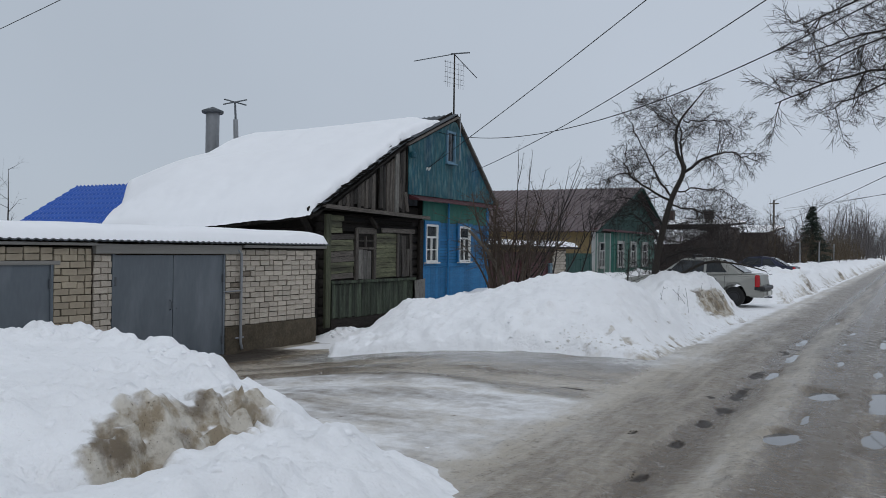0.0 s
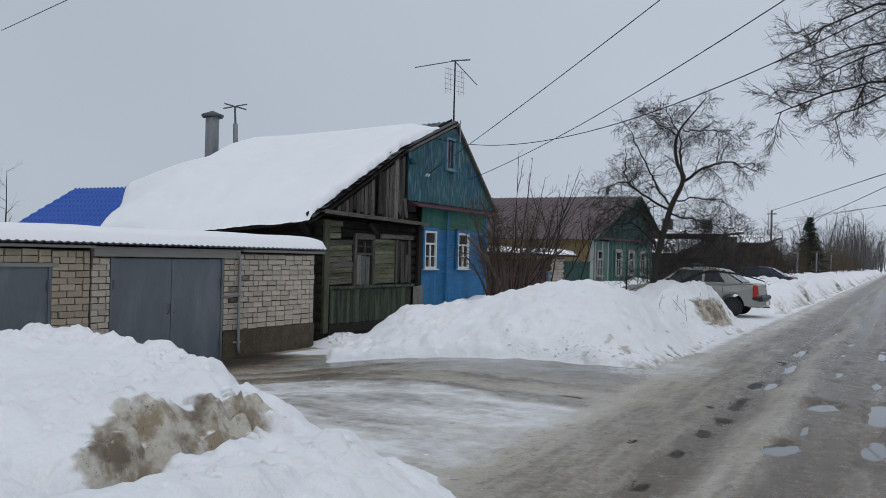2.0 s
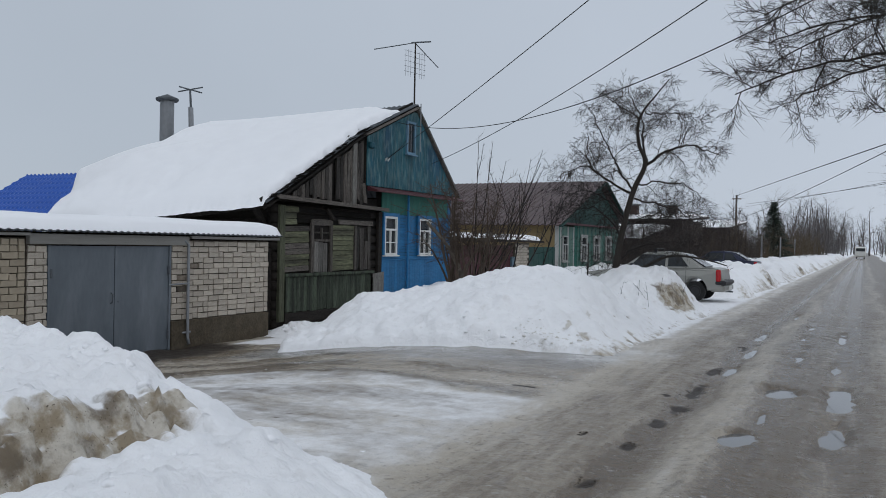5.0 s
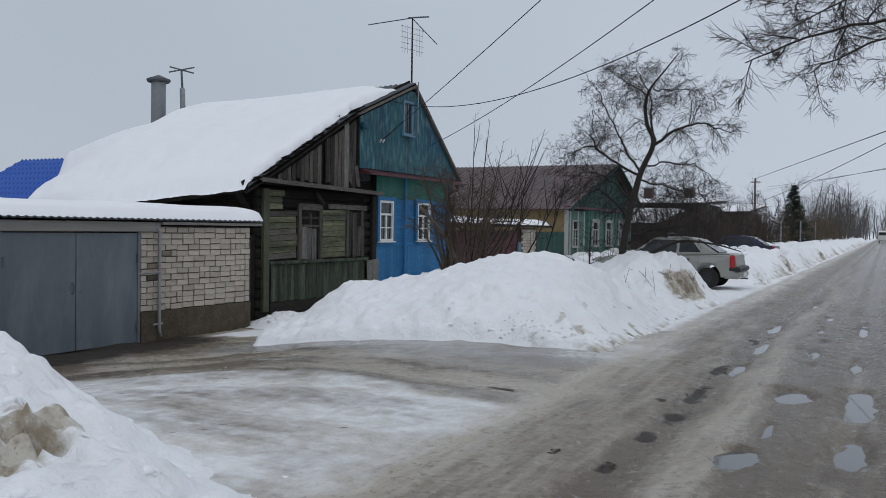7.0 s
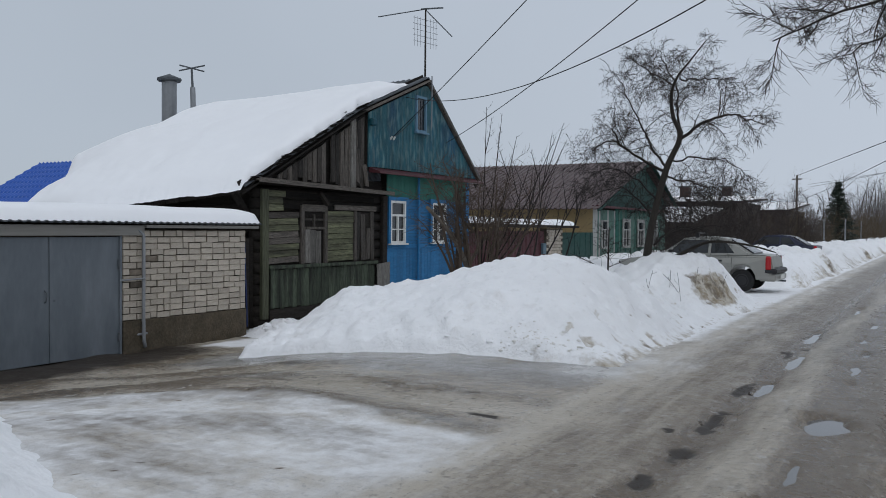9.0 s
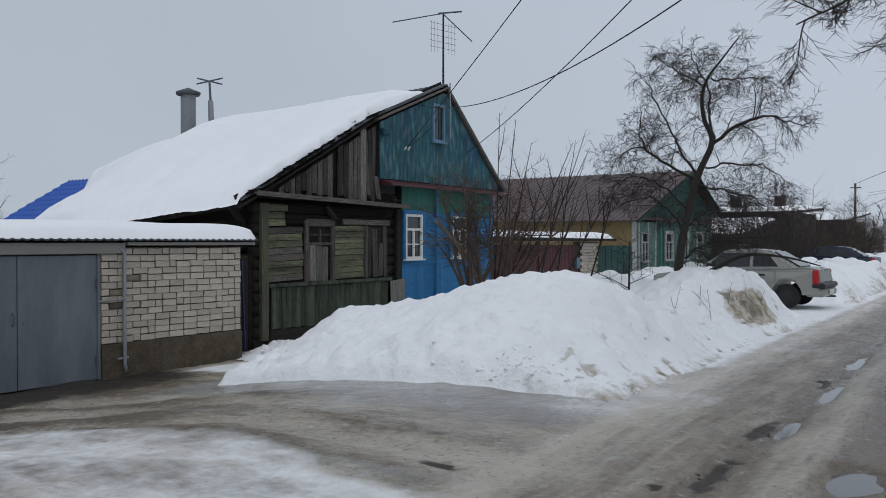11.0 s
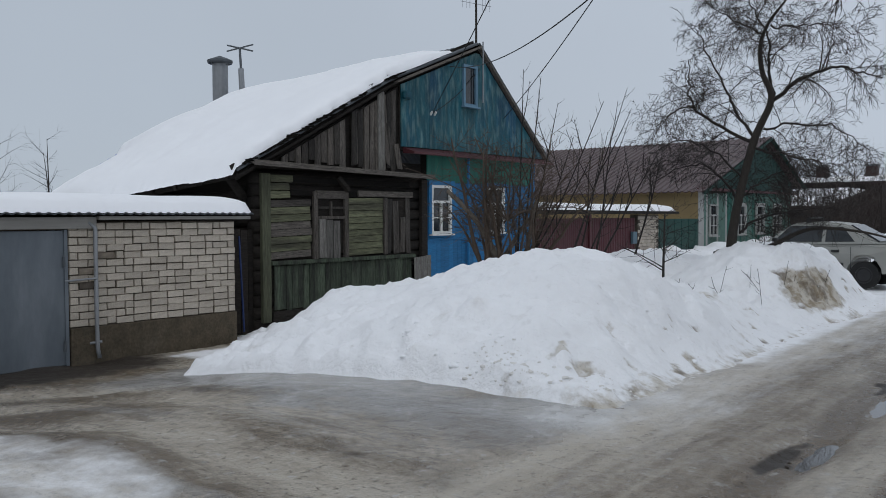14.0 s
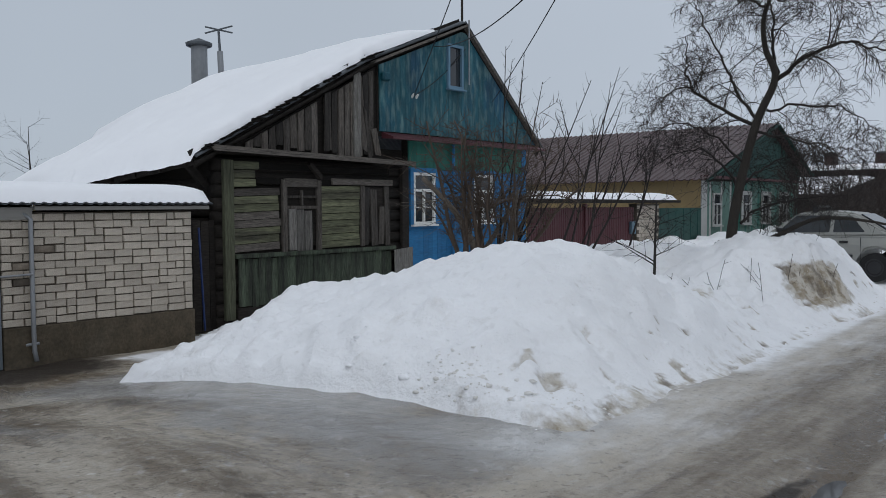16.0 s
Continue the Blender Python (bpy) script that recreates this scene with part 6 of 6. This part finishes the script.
        for cx in (0.78, 3.42):
            w = part("wheel", tubed([(cx, s * 0.84, 0.30), (cx, s * 0.64, 0.30)], [0.30, 0.30], 24), RUBBER, car, "black winter tyre")
            part("rim", tubed([(cx, s * 0.83, 0.30), (cx, s * 0.846, 0.30), (cx, s * 0.838, 0.30), (cx, s * 0.85, 0.30)], [0.19, 0.18, 0.15, 0.05], 16), BLACK, w, "dark steel rim")
    bm = bmesh.new()
    v = [bm.verts.new(p) for p in ((0.53, -0.62, 1.035), (0.53, 0.62, 1.035), (1.14, 0.50, 1.395), (1.14, -0.50, 1.395))]
    for q in v:
        q.co += Vector((-0.02, 0, 0.012))
    bm.faces.new(v)
    r = bmesh.ops.extrude_face_region(bm, geom=bm.faces[:])
    for q in r["geom"]:
        if isinstance(q, bmesh.types.BMVert):
            q.co += Vector((0.03, 0, -0.03))
    bmesh.ops.recalc_face_normals(bm, faces=bm.faces[:])
    part("rear_window", bm, CAR_GLASS, car, "dark rear window")
    part("bumper", boxed(-0.10, 0.22, -0.82, 0.82, 0.50, 0.64, bevel=0.04), BLACK, car, "black rear bumper strip")
    part("bumper", boxed(-0.08, 0.36, -0.81, 0.81, 0.30, 0.50, bevel=0.05), bumper, car, "rear bumper skirt")
    part("number_plate", boxed(-0.115, -0.10, -0.26, 0.26, 0.36, 0.47), WHITE_PAINT, car)
    part("boot_seam", boxed(-0.008, 0.01, -0.55, 0.55, 0.655, 0.665), BLACK, body)
    part("exhaust", tubed([(-0.12, -0.45, 0.27), (0.4, -0.45, 0.27)], [0.025] * 2), SLATE, car)
    return car


car1 = sedan("dirty silver beige saloon car parked in the snow", SILVER, SILVER)
car1.matrix_basis = pose(-3.50, 25.6, 0.02, 0, 0, 179) @ Matrix.Scale(0.95, 4)
car2 = sedan("dark blue saloon car half hidden behind the snow", NAVY, NAVY)
car2.matrix_basis = pose(-4.4, 43.0, 0.02, 0, 0, 178) @ Matrix.Scale(0.95, 4)
rack = thing("roof_rack", "black roof rack bar on the silver car", "roof rack")
part("bar", tubed([(-5.45, 25.1, 1.50), (-5.45, 26.1, 1.50)], [0.02] * 2), BLACK, rack)
for y in (25.15, 26.05):
    part("foot", boxed(-5.50, -5.40, y - 0.03, y + 0.03, 1.36, 1.495), BLACK, rack)


# ---- banks and distance ----
def street_bank(X, Y):
    wob = 0.35 * fbm(X, Y, 1.6, 4, 101)
    z = (0.68 + 0.34 * fbm(X, Y, 2.6, 3, 102)) * sm(0, 1, (-3.0 - X + wob) / 1.2) * sm(0, 1, (Y - 27.4 + wob) / 1.6)
    z = z * (1 - 0.35 * sm(-6, -9, X))
    return z + (0.34 * np.abs(fbm(X, Y, 0.9, 3, 103)) + 0.22 * fbm(X, Y, 0.55, 3, 106)) * sm(0.05, 0.3, z) + 0.05 * fbm(X, Y, 0.6, 3, 105) - 0.06


def bank_mud(X, Y, Z):
    return np.clip(0.55 * sm(-3.9, -3.2, X) + 0.3 * fbm(X, Y, 2.0, 3, 104) + 0.35 * sm(0.35, 0.6, fbm(X, Y, 0.9, 3, 107)) * sm(-5.0, -4.0, X), 0, 1)


tagged(sheet("snow_bank", line(-11.2, -2.4, 0.12), line(26.5, 75, 0.16), street_bank, {**SNOW, "mud": bank_mud}, GROUND, keep=over), "long ploughed snow bank along the lane", "snow bank", kind="stuff")
tagged(sheet("snow_bank", line(-7.5, -2.4, 0.3), line(75, 190, 0.6), street_bank, {**SNOW, "mud": bank_mud}, GROUND, keep=over), "distant ploughed snow bank along the lane", "snow bank", kind="stuff")
tagged(sheet("snow_bank", line(2.4, 6.0, 0.2), line(-4, 190, 0.4), lambda X, Y: 0.7 * sm(2.8, 4.0, X + 0.4 * fbm(X, Y, 1.5, 3, 111)) * (1 + 0.3 * fbm(X, Y, 3.0, 3, 112)) - 0.05, {**SNOW, "mud": lambda X, Y, Z: 0.4 * sm(3.6, 3.0, X)}, GROUND, keep=over), "ploughed snow bank on the far side of the lane", "snow bank", kind="stuff")

BROWN_WALL = mat("dark_brown_boards", (0.035, 0.024, 0.022), 0.8, second=(0.05, 0.035, 0.03), stretch=(1, 6, 0.6), scale=3.0, bump=0.2)
RED_BRICK = mat("red_brick_wall", (0.065, 0.042, 0.037), 0.9, second=(0.05, 0.033, 0.03), scale=6.0, bump=0.3)


def flat_building(x0, x1, y0, y1, z, label, wall, rise=0.0):
    """A low building with a nearly flat roof that falls towards the viewer's side, under snow."""
    h = thing("building", label, "house")
    part("wall", boxed(x0, x1, y0, y1, -0.2, z - rise), wall, h)
    part("roof", grid_solid(lambda u, v: (x0 - 0.4 + (x1 - x0 + 0.8) * u, y0 - 0.5 + (y1 - y0 + 1.0) * v, z - rise + (rise + 0.12) * v), 2, 2, 0.15), BROWN_WALL, h)
    part("snow", grid_solid(lambda u, v: (x0 - 0.35 + (x1 - x0 + 0.7) * u, y0 - 0.4 + (y1 - y0 + 0.8) * v, z - rise + 0.02 + (rise + 0.12) * v + 0.22 * min(1, 12 * u, 12 * (1 - u), 6 * v, 6 * (1 - v)) ** 0.5 + 0.05 * noise.noise((u * 8, v * 4, x0))), 48, 14, 0.03), ROOF_SNOW, h, "snow lying on the roof")
    return h


flat_building(-22, -10.6, 56, 64, 3.75, "brown building with a flat snowy roof", BROWN_WALL, 0.35)
flat_building(-18, -11.2, 47, 53, 2.75, "low dark outbuilding under a sloping snowy roof", BROWN_WALL, 0.75)
flat_building(-24, -11.0, 78, 90, 4.2, "distant house with a snowy roof", BROWN_WALL, 0.8)
for x, y, z in ((-14.5, 59, 3.7), (-12.0, 60, 3.7)):
    c = thing("chimney", "brick chimney on the far building", "chimney")
    part("stack", boxed(x - 0.3, x + 0.3, y - 0.3, y + 0.3, z - 0.4, z + 0.75, bevel=0.02), RED_BRICK, c)
    part("cap", boxed(x - 0.38, x + 0.38, y - 0.38, y + 0.38, z + 0.752, z + 0.84), SLATE, c)
gate2 = thing("garden_wall", "red brick garden wall and dark fence beside the lane", "wall")
part("wall", boxed(-10.8, -10.5, 49.0, 51.0, -0.1, 2.0, bevel=0.02), RED_BRICK, gate2)
dark_fence = thing("board_fence", "dark board fence along the far plots", "fence")
for k in range(150):
    y = 43.6 + k * 0.30
    if not 48.9 < y < 51.1:
        part("board", boxed(-10.35, -10.32, y, y + 0.285, 0.0, 1.35 + 0.08 * math.sin(k * 1.7)), BROWN_WALL, dark_fence)

post_lamp = thing("fence_post", "tall concrete posts along the plots", "post")
for x, y, h in ((-6.4, 78.0, 2.6), (-6.2, 92.0, 2.6), (-6.5, 64.0, 2.4)):
    part("post", tubed([(x, y, -0.1), (x, y, h)], [0.07, 0.06], 6), STEEL, post_lamp)
far_pole = thing("utility_pole", "distant wooden utility pole with a crossarm", "utility pole")
part("post", tubed([(-9.06, 70, -0.1), (-9.06, 70, 5.8)], [0.09, 0.07], 8), GREY_WOOD, far_pole)
part("crossarm", beamed((-9.4, 70, 5.5), (-8.7, 70, 5.5), 0.07, 0.08), GREY_WOOD, far_pole)

NEEDLE = mat("spruce_needles", (0.018, 0.030, 0.020), 0.8, second=(0.010, 0.018, 0.012), scale=4.0, bump=0.0)


def spruce(x, y, h, seed):
    s = thing("spruce_tree", "dark green spruce tree behind the fences", "tree")
    w = Wood(seed)
    w.branch([Vector((x, y, -0.1)), Vector((x, y, h * 0.5)), Vector((x, y, h))], [0.16, 0.10, 0.01], 7)
    w.mesh("trunk", BARK, s)
    c = Wood(seed + 1)
    for k in range(46):
        z = h * (0.12 + 0.87 * k / 46)
        reach = (h - z) * 0.40 + 0.15
        for j in range(7):
            a = c.r.uniform(0, 6.28)
            p = c.wander((x, y, z), (math.cos(a), math.sin(a), -0.12), reach * c.r.uniform(0.7, 1.15), 4, 0.08, 0.04)
            for i in range(4):
                for q in range(3):
                    d = (p[i + 1] - p[i]).normalized() + Vector((c.r.gauss(0, 0.7), c.r.gauss(0, 0.7), c.r.gauss(-0.35, 0.25)))
                    e = p[i] + d.normalized() * c.r.uniform(0.12, 0.32)
                    c.branch([p[i], e], [0.035, 0.008], 3)
            c.branch(p, [0.03, 0.028, 0.025, 0.02, 0.01], 3)
    c.mesh("crown", NEEDLE, s)
    return s


spruce(-7.3, 81.5, 6.0, 51)

# brown brush and grey crowns, both paled in colour to stand in for haze
HAZED_HEDGE = mat("brown_brush", (0.085, 0.062, 0.036), 0.9, second=(0.055, 0.040, 0.027), scale=2.0, bump=0.0)
HAZED_CROWNS = mat("haze_paled_crowns", (0.105, 0.095, 0.092), 0.9, second=(0.075, 0.067, 0.065), scale=1.0, bump=0.0)


def scrub(name, label, seed, count, area, heights, material, density=10, thick=1.0):
    """Rows of bare far trees or brush: stems with many shoots, as one mass."""
    w = Wood(seed)
    w.steps = (1, 2)
    for k in range(count):
        x, y = w.r.uniform(area[0], area[1]), w.r.uniform(area[2], area[3])
        h = w.r.uniform(*heights)
        p = w.wander((x, y, -0.2), (w.r.gauss(0, 0.12), w.r.gauss(0, 0.12), 1), h, 6, 0.06, 0.03)
        r = 0.012 * h * thick
        w.branch(p, [r * (1 - 0.85 * i / 6) for i in range(7)], 5)
        w.twigs(p, r, 2, density, h * 0.32, 0.06, 0.9, 0.12)
    e = thing(name, label, "trees" if heights[1] > 4 else "bushes", kind="stuff")
    w.mesh("branches", material, e)
    return e


scrub("far_bushes", "brown bare bushes along the fences", 61, 70, (-9.8, -6.6, 50, 80), (1.8, 3.6), HAZED_HEDGE, 17, 0.8)
scrub("far_bushes", "ochre brown bare bushes along the lane", 63, 120, (-9.5, -5.2, 82, 150), (2.4, 4.6), HAZED_HEDGE, 16, 0.9)
scrub("far_bushes", "dark bare bushes before the far fences", 60, 34, (-10.2, -7.4, 30, 50), (1.2, 2.4), TWIG, 13, 1.0)
scrub("far_trees", "bare trees behind the houses", 65, 26, (-26, -12, 58, 110), (4.5, 8.0), HAZED_CROWNS, 14, 0.8)
scrub("far_trees", "hazy row of bare trees along the lane", 67, 120, (-14, -4.6, 130, 260), (6.0, 11.0), HAZED_CROWNS, 14, 1.1)
scrub("far_trees", "bare trees on the far side of the lane", 69, 70, (4.0, 11, 60, 250), (5.0, 10.0), HAZED_CROWNS, 14, 1.0)
scrub("far_trees", "bare garden trees behind the old house", 71, 12, (-40, -30, 13, 22), (3.6, 5.2), TWIG, 10, 1.0)
scrub("near_trees", "dark bare trees leaning over the lane", 73, 9, (3.0, 5.5, 34, 58), (6.0, 9.0), BARK, 22, 1.3)
scrub("far_trees", "woods closing the end of the lane", 75, 150, (-60, 60, 290, 420), (9.0, 15.0), HAZED_CROWNS, 13, 1.4)

van = thing("van", "distant white van standing in the lane", "van")
part("body", boxed(-1.4, 0.5, 180, 185, 0.4, 2.4, bevel=0.2), WHITE_PAINT, van)
part("windscreen", boxed(-1.25, 0.35, 179.95, 179.99, 1.5, 2.1), CAR_GLASS, van)
for x in (-1.2, 0.1):
    part("headlight", boxed(x, x + 0.25, 179.94, 179.99, 0.8, 1.0), mat("lit_headlight", (0.8, 0.8, 0.75), 0.2), van)
    part("wheel", tubed([(x, 181, 0.32), (x + 0.22, 181, 0.32)], [0.33] * 2, 14), RUBBER, van)


# ---- dense brush along the far gardens ----
THICKET = mat("dark_brown_brush", (0.045, 0.034, 0.029), 0.9, second=(0.028, 0.022, 0.019), scale=2.0, bump=0.0)
for k, (x, y, h) in enumerate(((-7.9, 34.2, 3.2), (-8.6, 37.5, 3.6), (-7.8, 40.5, 3.4), (-8.8, 43.5, 3.4), (-7.4, 49.0, 3.6), (-6.9, 55.0, 3.8), (-7.6, 60.0, 3.4))):
    brush = thing("garden_bush", "dense dark brown leafless bush along the garden fence", "bush", "bushes along the far gardens")
    bw = Wood(200 + k)
    bw.thin = 0.011
    for j in range(12):
        a = j * 2.4
        p = bw.wander((x + 0.5 * math.cos(a), y + 0.7 * math.sin(a), 0.1), (0.35 * math.cos(a), 0.4 * math.sin(a), 1.0), h * bw.r.uniform(0.6, 1.0), 7, 0.07, 0.03)
        bw.branch(p, [0.032 * (1 - 0.7 * i / 7) for i in range(8)], 4)
        bw.twigs(p, 0.024, 2, 11, 1.0, 0.03, 0.9, 0.1)
    bw.mesh("stem", THICKET, brush)


# ---- bricks of the garages ----
def brick_mesh(length, height, name, material, seed):
    """A brick face with worn corners, at the origin's lower left, standing out by 2 cm."""
    r = random.Random(seed)
    bm = bmesh.new()
    vs = box(bm, -0.045, 0.0, 0.0, length, 0.0, height)
    for v in vs:
        v.co.y += r.uniform(-0.010, 0.007)
        v.co.z += r.uniform(-0.007, 0.005)
    bmesh.ops.bevel(bm, geom=[e for e in bm.edges if all(v.co.x > -0.001 for v in e.verts)], offset=0.006, segments=1, affect="EDGES")
    me = bpy.data.meshes.new(name)
    bm.to_mesh(me)
    bm.free()
    me.materials.append(material)
    return me


COURSE = 0.0985


def brickwork(owner, y0, y1, z0, z1, material, seed):
    r = random.Random(seed)
    kinds = {L: [brick_mesh(L - 0.017, 0.0870, "brick", material, seed + i + int(L * 1000)) for i in range(3)] for L in (0.26, 0.13, 0.195)}
    damp = {L: brick_mesh(L - 0.026, 0.082, "brick", DAMP_BRICK, seed + 50 + int(L * 1000)) for L in (0.26, 0.13, 0.195)}
    z, c = z0, 0
    while z + 0.05 < z1:
        y = y0
        first = 0.13 if c % 2 else 0.26
        while y < y1 - 0.03:
            L = first if y == y0 else (0.13 if r.random() < 0.13 else 0.26)
            left = y1 - y
            if left < L + 0.06:
                L = min((0.13, 0.195, 0.26), key=lambda q: abs(q - left))
                me = kinds[L][r.randrange(3)]
                ob = new("brick", me)
                ob.scale.y = left / L
                y = y1
            else:
                ob = new("brick", kinds[L][r.randrange(3)])
                y += L
            ob.parent = owner
            start = y - (left if y == y1 else L)
            if material is BRICK and abs(start + 0.1 - 11.62 + 0.25 * (1.5 - z) * 0.3) < 0.20 and r.random() < 0.22:
                ob.data = damp[L]
            ob.location = (GX + r.uniform(-0.008, 0.006), y - (left if y == y1 else L) + 0.006, z + 0.006 + r.uniform(-0.006, 0.006))
            ob.rotation_euler.x = r.gauss(0, 0.012)
        z += COURSE
        c += 1


brickwork(white_garage, 11.14, 13.75, 0.11, 1.51, BRICK, 1)
brickwork(white_garage, 8.37, 8.70, -0.38, 1.40, BRICK, 2)
brickwork(yellow_garage, 7.70, 8.34, -0.38, 1.51, YELLOW_BRICK, 3)
brickwork(yellow_garage, 4.5, 7.69, 1.31, 1.51, YELLOW_BRICK, 4)
